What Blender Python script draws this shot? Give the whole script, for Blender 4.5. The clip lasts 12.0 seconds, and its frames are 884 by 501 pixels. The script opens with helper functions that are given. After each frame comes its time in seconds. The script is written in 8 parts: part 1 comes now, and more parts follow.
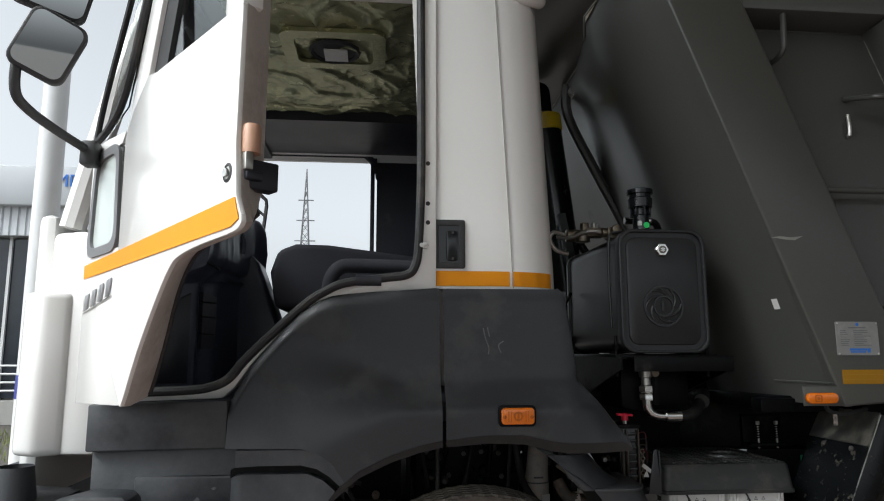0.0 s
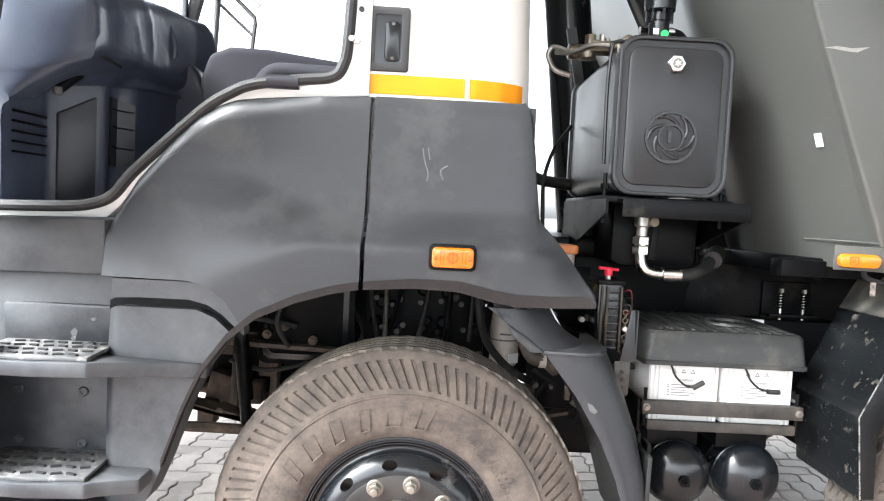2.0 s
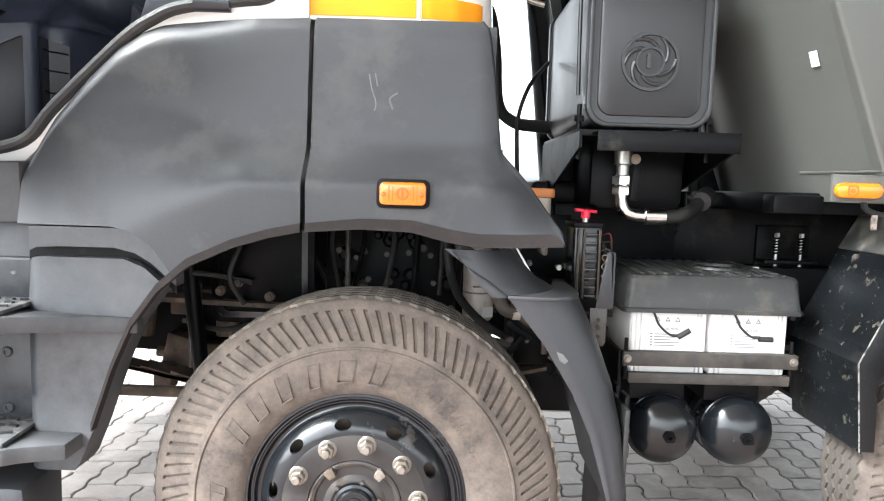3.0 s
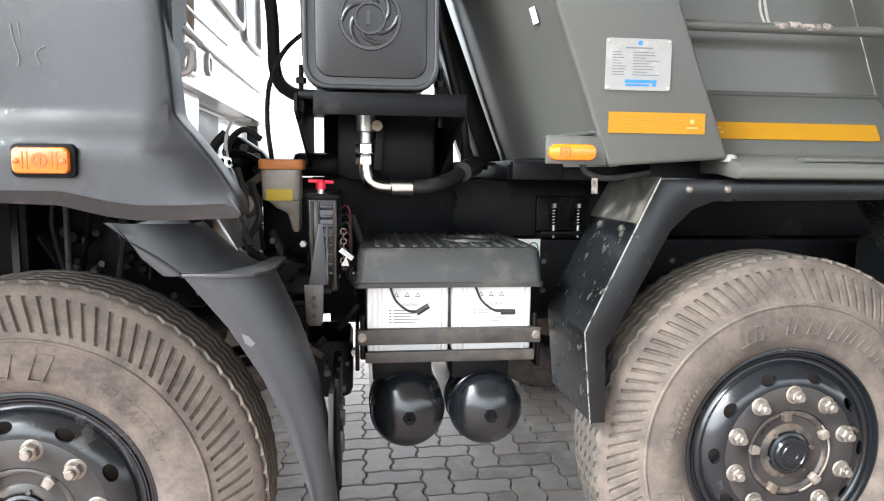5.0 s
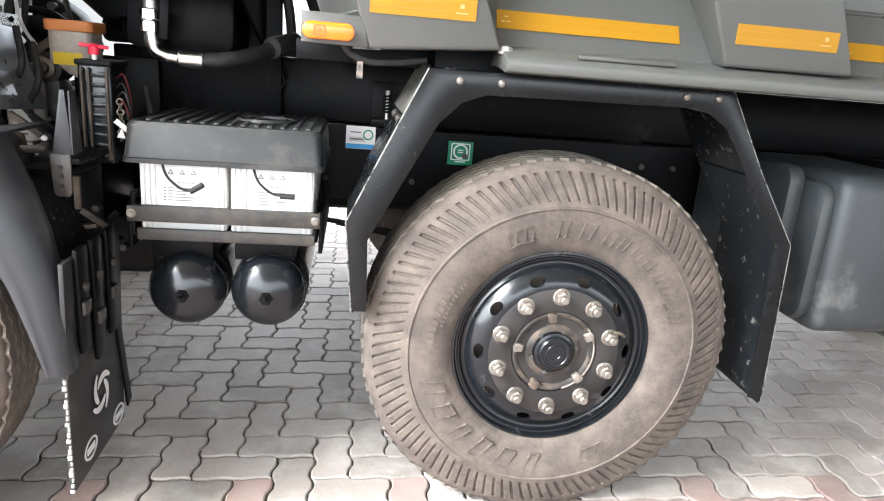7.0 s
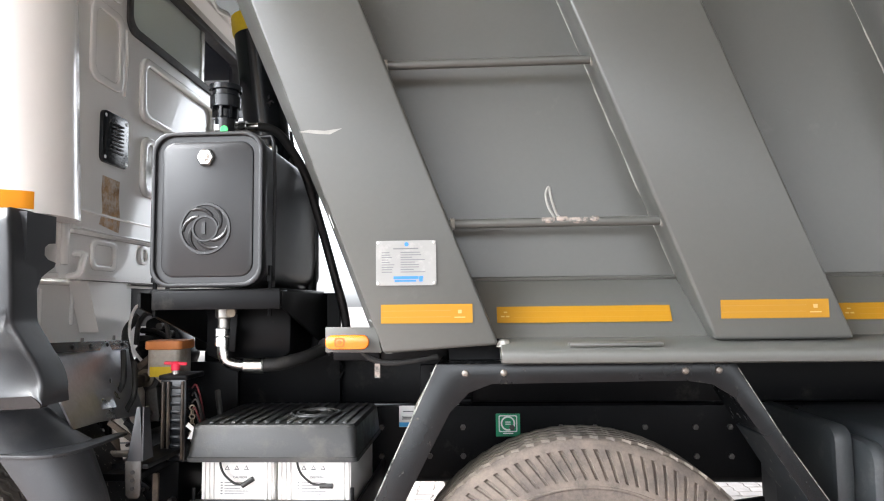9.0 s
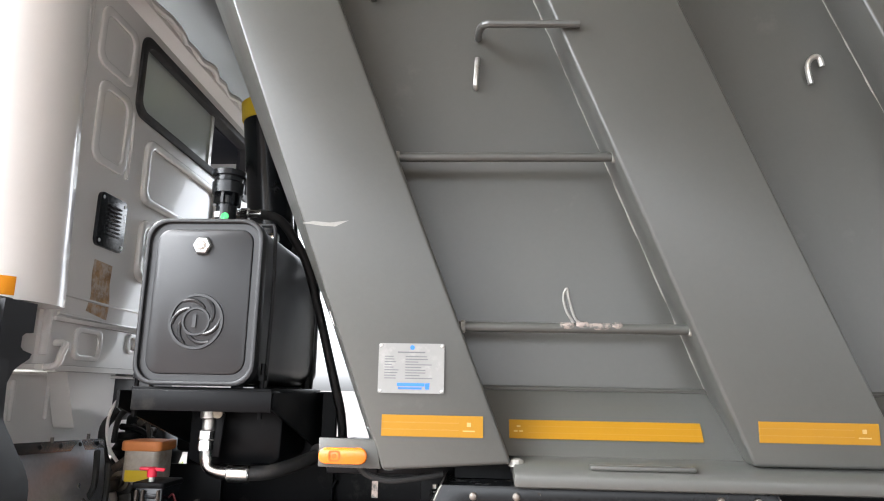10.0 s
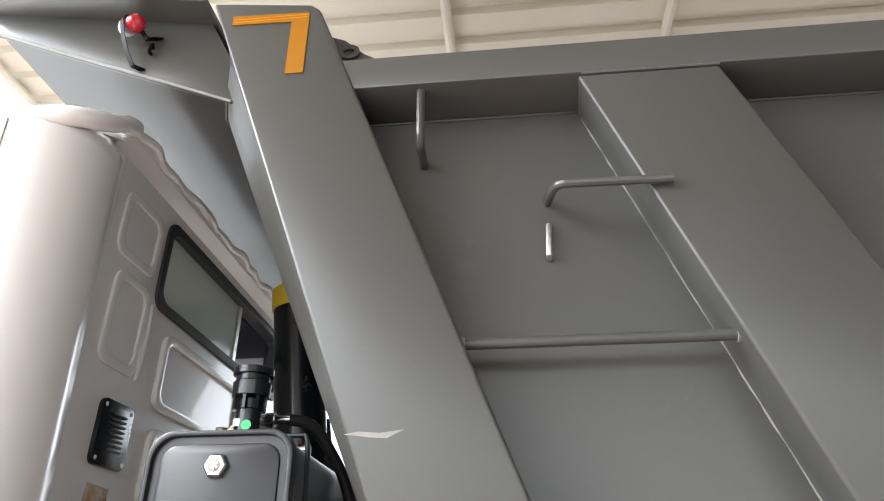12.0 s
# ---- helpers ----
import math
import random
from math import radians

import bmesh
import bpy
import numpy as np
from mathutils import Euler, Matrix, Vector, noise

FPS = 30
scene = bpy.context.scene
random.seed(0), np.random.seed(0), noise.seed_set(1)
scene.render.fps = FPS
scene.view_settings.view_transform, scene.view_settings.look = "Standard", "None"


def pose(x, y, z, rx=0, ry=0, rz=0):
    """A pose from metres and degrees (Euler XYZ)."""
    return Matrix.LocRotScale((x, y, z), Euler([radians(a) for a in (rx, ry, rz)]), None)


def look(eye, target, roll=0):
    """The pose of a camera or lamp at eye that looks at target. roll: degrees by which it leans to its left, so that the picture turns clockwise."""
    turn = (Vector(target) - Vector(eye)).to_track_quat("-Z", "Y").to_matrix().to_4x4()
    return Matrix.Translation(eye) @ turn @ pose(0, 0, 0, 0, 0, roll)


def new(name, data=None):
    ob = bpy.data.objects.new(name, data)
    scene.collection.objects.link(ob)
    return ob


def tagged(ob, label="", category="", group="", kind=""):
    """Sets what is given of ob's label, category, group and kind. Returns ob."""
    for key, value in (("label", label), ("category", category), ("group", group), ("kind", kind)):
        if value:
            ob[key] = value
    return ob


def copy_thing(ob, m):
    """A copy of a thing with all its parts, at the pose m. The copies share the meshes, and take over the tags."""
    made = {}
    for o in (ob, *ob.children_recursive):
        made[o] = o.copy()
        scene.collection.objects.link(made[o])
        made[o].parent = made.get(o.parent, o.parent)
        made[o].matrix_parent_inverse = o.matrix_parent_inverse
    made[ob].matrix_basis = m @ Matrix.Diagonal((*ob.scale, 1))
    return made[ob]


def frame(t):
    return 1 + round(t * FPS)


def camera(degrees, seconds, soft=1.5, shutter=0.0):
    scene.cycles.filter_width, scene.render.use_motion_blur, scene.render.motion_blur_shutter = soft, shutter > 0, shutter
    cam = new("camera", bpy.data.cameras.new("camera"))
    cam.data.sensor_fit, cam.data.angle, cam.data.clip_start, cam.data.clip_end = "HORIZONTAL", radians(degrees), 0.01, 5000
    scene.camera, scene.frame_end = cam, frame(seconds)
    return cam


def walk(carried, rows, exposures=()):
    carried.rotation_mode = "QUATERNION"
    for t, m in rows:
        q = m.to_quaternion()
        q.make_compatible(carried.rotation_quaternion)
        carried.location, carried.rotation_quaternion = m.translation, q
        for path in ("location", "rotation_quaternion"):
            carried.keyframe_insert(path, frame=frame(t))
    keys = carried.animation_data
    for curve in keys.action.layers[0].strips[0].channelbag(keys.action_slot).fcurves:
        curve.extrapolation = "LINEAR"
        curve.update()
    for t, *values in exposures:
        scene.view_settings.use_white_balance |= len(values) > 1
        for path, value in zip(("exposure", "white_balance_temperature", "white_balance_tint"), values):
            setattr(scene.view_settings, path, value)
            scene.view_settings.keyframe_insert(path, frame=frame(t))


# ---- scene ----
cam = camera(67.0, 12.0, soft=1.1)
PATH = [
    (0, (0.219, 0.382, 1.516), (0.408, 2.35, 1.818), -0.1),
    (0.5, (0.266, 0.54, 1.475), (0.43, 2.518, 1.721), 2.1),
    (1, (0.348, 0.671, 1.459), (0.538, 2.661, 1.509), 2.2),
    (1.5, (0.478, 0.764, 1.432), (0.556, 2.762, 1.379), 1.5),
    (2, (0.629, 0.846, 1.429), (0.653, 2.842, 1.313), 2.9),
    (2.5, (0.739, 0.911, 1.414), (0.738, 2.903, 1.232), 1.6),
    (2.7, (0.747, 0.954, 1.379), (0.751, 2.944, 1.189), 1.6),
    (4.3, (1.1, 1.137, 1.279), (1.182, 3.124, 1.061), 2.3),
    (4.5, (1.185, 1.125, 1.31), (1.302, 3.108, 1.08), 2.7),
    (5, (1.322, 1.124, 1.289), (1.568, 3.097, 1.064), 0.6),
    (5.5, (1.462, 1.199, 1.283), (1.791, 3.15, 0.995), 2.6),
    (6, (1.621, 1.263, 1.292), (2.129, 3.155, 0.886), 5.3),
    (6.5, (1.73, 1.22, 1.274), (2.16, 3.119, 0.817), 4.3),
    (7, (1.909, 1.081, 1.296), (2.192, 2.987, 0.758), 4.7),
    (7.2, (1.942, 1.025, 1.314), (2.238, 2.946, 0.842), 2.9),
    (8.8, (2.205, 0.891, 1.429), (2.106, 2.885, 1.541), -0.2),
    (9, (2.213, 0.899, 1.449), (2.103, 2.889, 1.61), -0.7),
    (9.5, (2.223, 0.936, 1.471), (2.033, 2.909, 1.744), -0.2),
    (10, (2.182, 1.03, 1.509), (2.069, 2.983, 1.922), 1.1),
    (10.5, (2.107, 1.138, 1.559), (2.024, 3.047, 2.151), -0.2),
    (11, (2.066, 1.195, 1.582), (1.984, 3.08, 2.243), -0.7),
    (11.5, (2.084, 1.291, 1.611), (1.896, 3.109, 2.421), -1.0),
    (12, (2.05, 1.379, 1.64), (1.869, 3.14, 2.57), -0.1),
]
EXPOSURES = [(0.0, -0.65, 6100, 6), (0.5, -0.35, 6150, 7), (1.0, 0.68, 6200, 8), (1.5, 1.55, 6150, 8), (2.5, 2.05, 6100, 7), (5.0, 2.0, 6050, 7), (7.2, 2.15, 6050, 8), (9.0, 2.0, 6150, 10), (10.0, 1.85, 6150, 10), (11.0, 1.85, 6150, 10), (12.0, 1.65, 6150, 10)]
walk(cam, [(t, look(eye, target, roll)) for t, eye, target, roll in PATH], EXPOSURES)

# ---- light: an overcast day, the truck stands under the edge of a shed roof ----
world = bpy.data.worlds.new("overcast_sky")
scene.world = world
world.use_nodes = True
wn, wl = world.node_tree.nodes, world.node_tree.links
wn.clear()
w_out, w_bg = wn.new("ShaderNodeOutputWorld"), wn.new("ShaderNodeBackground")
w_sky, w_grey = wn.new("ShaderNodeTexSky"), wn.new("ShaderNodeHueSaturation")
w_sky.sky_type, w_sky.sun_disc = "NISHITA", False
w_sky.sun_elevation, w_sky.sun_rotation = radians(46), radians(243)
w_sky.dust_density, w_sky.air_density, w_sky.ozone_density = 4.0, 1.0, 1.0
w_grey.inputs["Saturation"].default_value = 0.08
w_grey.inputs["Value"].default_value = 2.5
w_bg.inputs["Strength"].default_value = 0.15
wl.new(w_sky.outputs[0], w_grey.inputs["Color"])
wl.new(w_grey.outputs[0], w_bg.inputs["Color"])
wl.new(w_bg.outputs[0], w_out.inputs["Surface"])
sun = new("sun", bpy.data.lights.new("sun", "SUN"))
sun.data.energy, sun.data.angle, sun.data.color = 3.9, radians(22), (1.0, 0.97, 0.92)
sun.matrix_basis = look((-18, -9, 21), (0, 0, 0))


# ---- materials ----
def material(name, color, rough=0.5, metal=0.0, vary=0.10, scale=3.0, grain=60.0, bump=0.0, dirt=None, dirt_at=0.62,
             dirt_soft=0.12, dirt_scale=2.2, coat=0.0, spec=0.5, random=0.0):
    """A painted, rubber, plastic or metal surface with large and small variation, and dirt in patches."""
    m = bpy.data.materials.new(name)
    m.use_nodes = True
    n, l = m.node_tree.nodes, m.node_tree.links
    b = n["Principled BSDF"]
    geo = n.new("ShaderNodeNewGeometry")

    def noise_tex(s, detail=4.0, rough_=0.55):
        t = n.new("ShaderNodeTexNoise")
        t.inputs["Scale"].default_value, t.inputs["Detail"].default_value, t.inputs["Roughness"].default_value = s, detail, rough_
        l.new(geo.outputs["Position"], t.inputs["Vector"])
        return t.outputs["Fac"]

    big, small = noise_tex(scale), noise_tex(grain, 3.0, 0.6)
    add = n.new("ShaderNodeMath")
    add.operation = "MULTIPLY_ADD"
    l.new(small, add.inputs[0])
    add.inputs[1].default_value = 0.5
    l.new(big, add.inputs[2])
    rng = n.new("ShaderNodeMapRange")
    l.new(add.outputs[0], rng.inputs["Value"])
    rng.inputs["From Min"].default_value, rng.inputs["From Max"].default_value = 0.45, 1.05
    rng.inputs["To Min"].default_value, rng.inputs["To Max"].default_value = 1.0 - vary, 1.0 + vary
    hsv = n.new("ShaderNodeHueSaturation")
    hsv.inputs["Color"].default_value = (*color, 1)
    value = rng.outputs["Result"]
    if random:
        info = n.new("ShaderNodeObjectInfo")
        r2 = n.new("ShaderNodeMapRange")
        both = n.new("ShaderNodeMath")
        l.new(info.outputs["Random"], both.inputs[0])
        l.new(geo.outputs["Random Per Island"], both.inputs[1])
        wrap = n.new("ShaderNodeMath")
        wrap.operation = "FRACT"
        l.new(both.outputs[0], wrap.inputs[0])
        l.new(wrap.outputs[0], r2.inputs["Value"])
        r2.inputs["To Min"].default_value, r2.inputs["To Max"].default_value = 1.0 - random, 1.0 + random
        mul = n.new("ShaderNodeMath")
        mul.operation = "MULTIPLY"
        l.new(value, mul.inputs[0])
        l.new(r2.outputs["Result"], mul.inputs[1])
        value = mul.outputs[0]
    l.new(value, hsv.inputs["Value"])
    out = hsv.outputs["Color"]
    rr = n.new("ShaderNodeMapRange")
    l.new(big, rr.inputs["Value"])
    rr.inputs["To Min"].default_value, rr.inputs["To Max"].default_value = max(rough - 1.2 * min(vary, 0.1), 0.02), min(rough + 1.2 * min(vary, 0.1), 1.0)
    rough_out = rr.outputs["Result"]
    if dirt:
        spots = noise_tex(dirt_scale, 8.0, 0.68)
        d = n.new("ShaderNodeMapRange")
        l.new(spots, d.inputs["Value"])
        d.inputs["From Min"].default_value, d.inputs["From Max"].default_value = dirt_at - dirt_soft, dirt_at + dirt_soft
        mix = n.new("ShaderNodeMix")
        mix.data_type = "RGBA"
        l.new(d.outputs["Result"], mix.inputs["Factor"])
        l.new(out, mix.inputs["A"])
        mix.inputs["B"].default_value = (*dirt, 1)
        out = mix.outputs["Result"]
        m2 = n.new("ShaderNodeMix")
        l.new(d.outputs["Result"], m2.inputs["Factor"])
        l.new(rough_out, m2.inputs["A"])
        m2.inputs["B"].default_value = 0.85
        rough_out = m2.outputs["Result"]
    l.new(out, b.inputs["Base Color"])
    l.new(rough_out, b.inputs["Roughness"])
    b.inputs["Metallic"].default_value = metal
    b.inputs["Coat Weight"].default_value = coat
    b.inputs["Specular IOR Level"].default_value = spec
    if bump:
        bp = n.new("ShaderNodeBump")
        bp.inputs["Strength"].default_value, bp.inputs["Distance"].default_value = 0.5, bump
        l.new(small, bp.inputs["Height"])
        l.new(bp.outputs[0], b.inputs["Normal"])
    return m


WHITE = material("white_cab_paint", (0.82, 0.81, 0.785), 0.22, vary=0.015, coat=0.5)
CHARCOAL = material("charcoal_plastic", (0.0235, 0.0253, 0.0287), 0.42, vary=0.2, scale=4.0, bump=0.0006, grain=260, dirt=(0.070, 0.0695, 0.0685), dirt_at=0.66, dirt_soft=0.13, dirt_scale=4.5)
BODY = material("grey_green_body_paint", (0.069, 0.0700, 0.0640), 0.33, vary=0.06, scale=2.0, grain=90, bump=0.0004, dirt=(0.125, 0.122, 0.11), dirt_at=0.76, dirt_scale=3.0)
# Scuffed charcoal, with base and dirt lightened to stand in for stronger light here.
STEPBODY = material("scuffed_lightened_step_plastic", (0.0245, 0.0270, 0.0315), 0.40, vary=0.2, scale=5.0, bump=0.0006, grain=260, dirt=(0.085, 0.087, 0.091), dirt_at=0.56, dirt_soft=0.16, dirt_scale=5.5)
BLACK = material("black_chassis_paint", (0.0032, 0.0034, 0.0040), 0.42, vary=0.25, spec=0.13, bump=0.0004, dirt=(0.05, 0.046, 0.04), dirt_at=0.70, dirt_scale=6.0)
GLOSSBLACK = material("gloss_black_paint", (0.0065, 0.008, 0.010), 0.20, vary=0.15, dirt=(0.11, 0.10, 0.09), dirt_at=0.72, dirt_scale=7.0)
TANKBLACK = material("satin_black_tank_paint", (0.016, 0.0165, 0.018), 0.36, vary=0.12, bump=0.0003, grain=220)
RUBBER = material("dusty_tyre_rubber", (0.072, 0.060, 0.053), 0.86, vary=0.28, scale=4.0, grain=120, bump=0.0012, dirt=(0.138, 0.113, 0.093), dirt_at=0.55, dirt_soft=0.16, dirt_scale=15.0, spec=0.25)
TREAD = material("worn_tread_rubber", (0.075, 0.066, 0.058), 0.85, vary=0.2, grain=150, bump=0.001, dirt=(0.2, 0.17, 0.14), dirt_at=0.58, spec=0.25)
HOSE = material("black_rubber_hose", (0.013, 0.013, 0.013), 0.6, vary=0.2, dirt=(0.08, 0.07, 0.06), dirt_at=0.66, dirt_scale=9.0)
STEEL = material("zinc_plated_steel", (0.55, 0.54, 0.51), 0.32, metal=0.9, vary=0.18, grain=140, dirt=(0.30, 0.25, 0.19), dirt_at=0.66, dirt_scale=18.0)
BRIGHT = material("bright_steel_pipe", (0.68, 0.68, 0.66), 0.2, metal=1.0, vary=0.1)
BRASS = material("dull_brass_fitting", (0.24, 0.205, 0.16), 0.4, metal=0.9, vary=0.25, grain=90)
ORANGE = material("orange_reflective_tape", (0.78, 0.285, 0.003), 0.45, vary=0.06, grain=220, spec=0.25, dirt=(0.55, 0.24, 0.02), dirt_at=0.74, dirt_scale=8.0)
YELLOW = material("yellow_reflective_tape", (0.295, 0.146, 0.006), 0.45, vary=0.06, grain=220, spec=0.25, dirt=(0.55, 0.3, 0.06), dirt_at=0.76, dirt_scale=8.0)
AMBER = material("amber_reflective_tape", (0.36, 0.150, 0.006), 0.45, vary=0.06, grain=220, spec=0.25, dirt=(0.45, 0.22, 0.03), dirt_at=0.76, dirt_scale=8.0)
TAPELINE = material("tape_line_print", (0.30, 0.145, 0.008), 0.45)
TAPEPRINT = material("pale_tape_print", (0.42, 0.28, 0.10), 0.45)
PLATE = material("grey_white_aluminium_plate", (0.215, 0.215, 0.206), 0.4, vary=0.06, dirt=(0.36, 0.35, 0.33), dirt_at=0.66, dirt_scale=14.0)
LID = material("dusty_black_lid_plastic", (0.018, 0.019, 0.019), 0.42, vary=0.2, bump=0.0006, grain=200, dirt=(0.075, 0.07, 0.062), dirt_at=0.62, dirt_soft=0.12, dirt_scale=9.0)
LENS = material("amber_lamp_lens", (0.66, 0.155, 0.003), 0.12, vary=0.12, grain=300, bump=0.0015, coat=0.6)
LENSDARK = material("amber_lamp_core", (0.40, 0.10, 0.005), 0.2, vary=0.1)
REDLENS = material("red_lamp_lens", (0.55, 0.01, 0.03), 0.15, vary=0.1, coat=0.5)
RED = material("red_plastic_knob", (0.65, 0.015, 0.05), 0.4, vary=0.1)
BATTERY = material("white_battery_case", (0.70, 0.69, 0.67), 0.42, vary=0.05, dirt=(0.42, 0.40, 0.37), dirt_at=0.70, dirt_scale=7.0)
PAPER = material("white_printed_label", (0.72, 0.71, 0.69), 0.4, vary=0.05, dirt=(0.55, 0.53, 0.5), dirt_at=0.7, dirt_scale=14.0)
INK = material("grey_print", (0.11, 0.11, 0.115), 0.5)
BLUE = material("blue_print", (0.02, 0.14, 0.50), 0.45)
SKYBLUE = material("light_blue_print", (0.05, 0.36, 0.70), 0.45)
GREEN = material("green_sticker", (0.01, 0.22, 0.10), 0.4)
GREENSPOT = material("bright_green_sticker", (0.05, 0.75, 0.16), 0.4)
INNER = material("dark_interior_plastic", (0.020, 0.022, 0.031), 0.36, vary=0.12, bump=0.0004, grain=300, dirt=(0.10, 0.085, 0.07), dirt_at=0.74, dirt_scale=4.0)
WRAP = material("creased_plastic_film_over_dashboard", (0.039, 0.047, 0.072), 0.34, vary=0.12, scale=4.0, grain=9.0, bump=0.005)
FABRIC = material("dark_seat_fabric", (0.030, 0.030, 0.036), 0.9, vary=0.15, grain=400, bump=0.001, spec=0.2)
FOIL = material("crumpled_insulation_film", (0.42, 0.43, 0.25), 0.25, metal=0.5, vary=0.25, scale=9.0, grain=40.0, bump=0.006)
DOOREDGE = material("beige_grey_door_edge", (0.52, 0.475, 0.44), 0.5, vary=0.1, dirt=(0.33, 0.27, 0.23), dirt_at=0.62, dirt_scale=5.0)
SEAL = material("black_rubber_seal", (0.026, 0.026, 0.0275), 0.6, vary=0.15, dirt=(0.11, 0.1, 0.09), dirt_at=0.66, dirt_scale=6.0)
GREYSEAL = material("grey_rubber_window_seal", (0.15, 0.15, 0.155), 0.55, vary=0.12)
WELD = material("pale_weld_seam", (0.22, 0.215, 0.195), 0.5, vary=0.3, grain=120, bump=0.002)
SCUFF = material("bare_scuff", (0.26, 0.255, 0.235), 0.7, vary=0.25, grain=60)
PINKSCUFF = material("rubbed_primer_scuff", (0.25, 0.21, 0.185), 0.75, vary=0.3, grain=70, dirt=(0.09, 0.09, 0.083), dirt_at=0.52, dirt_soft=0.05, dirt_scale=60.0)
RUST = material("rust_stain", (0.44, 0.27, 0.13), 0.8, vary=0.6, dirt=(0.62, 0.55, 0.47), dirt_at=0.52, dirt_soft=0.1, dirt_scale=24.0, grain=50, scale=16)
COPPER = material("copper_tape", (0.52, 0.30, 0.20), 0.5, vary=0.1)
RESERVOIR = material("dirty_translucent_plastic", (0.40, 0.36, 0.31), 0.45, vary=0.25, scale=8, dirt=(0.26, 0.21, 0.16), dirt_at=0.58, dirt_scale=9.0)
TERRACOTTA = material("orange_cap_plastic", (0.60, 0.21, 0.06), 0.5, vary=0.1)
CYLYELLOW = material("yellow_cylinder_collar", (0.70, 0.50, 0.02), 0.4, vary=0.1)
OXIDE = material("red_oxide_wire", (0.09, 0.010, 0.012), 0.5, vary=0.3)
SHEET = material("bare_sheet_steel", (0.40, 0.41, 0.43), 0.30, metal=0.8, vary=0.2, scale=5, grain=60)
FUELTANK = material("weathered_plastic_tank", (0.0288, 0.0328, 0.0352), 0.5, vary=0.2, scale=3, grain=120, bump=0.0008, dirt=(0.13, 0.13, 0.122), dirt_at=0.66, dirt_scale=5.0)
MUDGUARD = material("scuffed_black_mudguard", (0.0055, 0.0062, 0.007), 0.26, vary=0.3, scale=5, spec=0.30, dirt=(0.12, 0.108, 0.085), dirt_at=0.70, dirt_soft=0.06, dirt_scale=34.0)
MUDPLATE = material("mud_splashed_black_plate", (0.0065, 0.0075, 0.0085), 0.22, vary=0.3, scale=6, spec=0.4, bump=0.0006, grain=80, dirt=(0.12, 0.105, 0.083), dirt_at=0.66, dirt_soft=0.07, dirt_scale=26.0)
FLAPMUD = material("mud_splashed_flap", (0.006, 0.0075, 0.009), 0.5, spec=0.25, vary=0.3, scale=6, dirt=(0.17, 0.16, 0.14), dirt_at=0.63, dirt_soft=0.03, dirt_scale=28.0)
FOLDWEAR = material("bare_fold_wear", (0.26, 0.255, 0.235), 0.4, metal=0.5, vary=0.3, grain=90, dirt=(0.03, 0.03, 0.03), dirt_at=0.55, dirt_soft=0.05, dirt_scale=30.0)
DUSTBAR = material("dusty_dark_steel_bar", (0.020, 0.019, 0.018), 0.5, vary=0.3, scale=9, grain=120, dirt=(0.075, 0.062, 0.050), dirt_at=0.56, dirt_soft=0.14, dirt_scale=14.0)
DULLCAP = material("dull_grey_lap_plate", (0.03, 0.03, 0.028), 0.35, vary=0.3, scale=8, dirt=(0.12, 0.11, 0.09), dirt_at=0.56, dirt_scale=18.0)
LOGO = material("white_emblem_print", (0.62, 0.62, 0.62), 0.5)
CREAM = material("cream_roof_sheet", (0.66, 0.62, 0.52), 0.5, vary=0.06, scale=1.0)
POLE = material("grey_white_pole_paint", (0.62, 0.62, 0.62), 0.4, vary=0.05)
BLUEBAND = material("dark_blue_band", (0.04, 0.05, 0.24), 0.4)
FACADE = material("pale_cladding", (0.58, 0.60, 0.62), 0.5, vary=0.05, scale=1.0)
DARKGLASS = material("dark_tinted_glazing", (0.02, 0.026, 0.034), 0.08, vary=0.2)
CONCRETE = material("pale_concrete", (0.40, 0.39, 0.37), 0.85, vary=0.12, scale=1.5, grain=40, bump=0.002)
GRASS = material("dry_grass", (0.16, 0.19, 0.06), 0.9, vary=0.35, scale=8)
PAVER = material("grey_paving_block", (0.255, 0.222, 0.200), 0.62, vary=0.18, scale=1.6, grain=70, bump=0.002, dirt=(0.40, 0.37, 0.34), dirt_at=0.58, dirt_soft=0.12, dirt_scale=4.0, random=0.22)
REDPAVER = material("reddish_paving_block", (0.215, 0.148, 0.130), 0.72, vary=0.22, scale=1.6, grain=70, bump=0.002, dirt=(0.25, 0.205, 0.18), dirt_at=0.55, dirt_soft=0.15, dirt_scale=4.0, random=0.2)
STEPPLATE = material("scuffed_step_plate", (0.085, 0.086, 0.088), 0.55, vary=0.25, grain=90, dirt=(0.30, 0.295, 0.28), dirt_at=0.60, dirt_soft=0.06, dirt_scale=26.0)
FAINT = material("faint_plastic_scuff", (0.10, 0.10, 0.10), 0.7, vary=0.3)
DUSTY = material("brown_dusty_steel", (0.055, 0.042, 0.032), 0.6, vary=0.4, scale=20, grain=60, dirt=(0.18, 0.13, 0.09), dirt_at=0.6, dirt_scale=14.0)
ARCHLIP = material("dusty_brown_plastic_lip", (0.021, 0.0175, 0.017), 0.75, vary=0.2, spec=0.25, dirt=(0.045, 0.036, 0.032), dirt_at=0.66, dirt_scale=9.0)
DRUM = material("dusty_paled_drum_casting", (0.16, 0.13, 0.105), 0.75, vary=0.3, scale=12)
HUBDUST = material("brown_hub_dust", (0.022, 0.019, 0.017), 0.5, vary=0.4, scale=20, dirt=(0.12, 0.09, 0.066), dirt_at=0.62, dirt_scale=16.0)
FILTER = material("dirty_white_canister", (0.46, 0.41, 0.36), 0.45, vary=0.12, dirt=(0.26, 0.21, 0.17), dirt_at=0.6, dirt_scale=12.0)
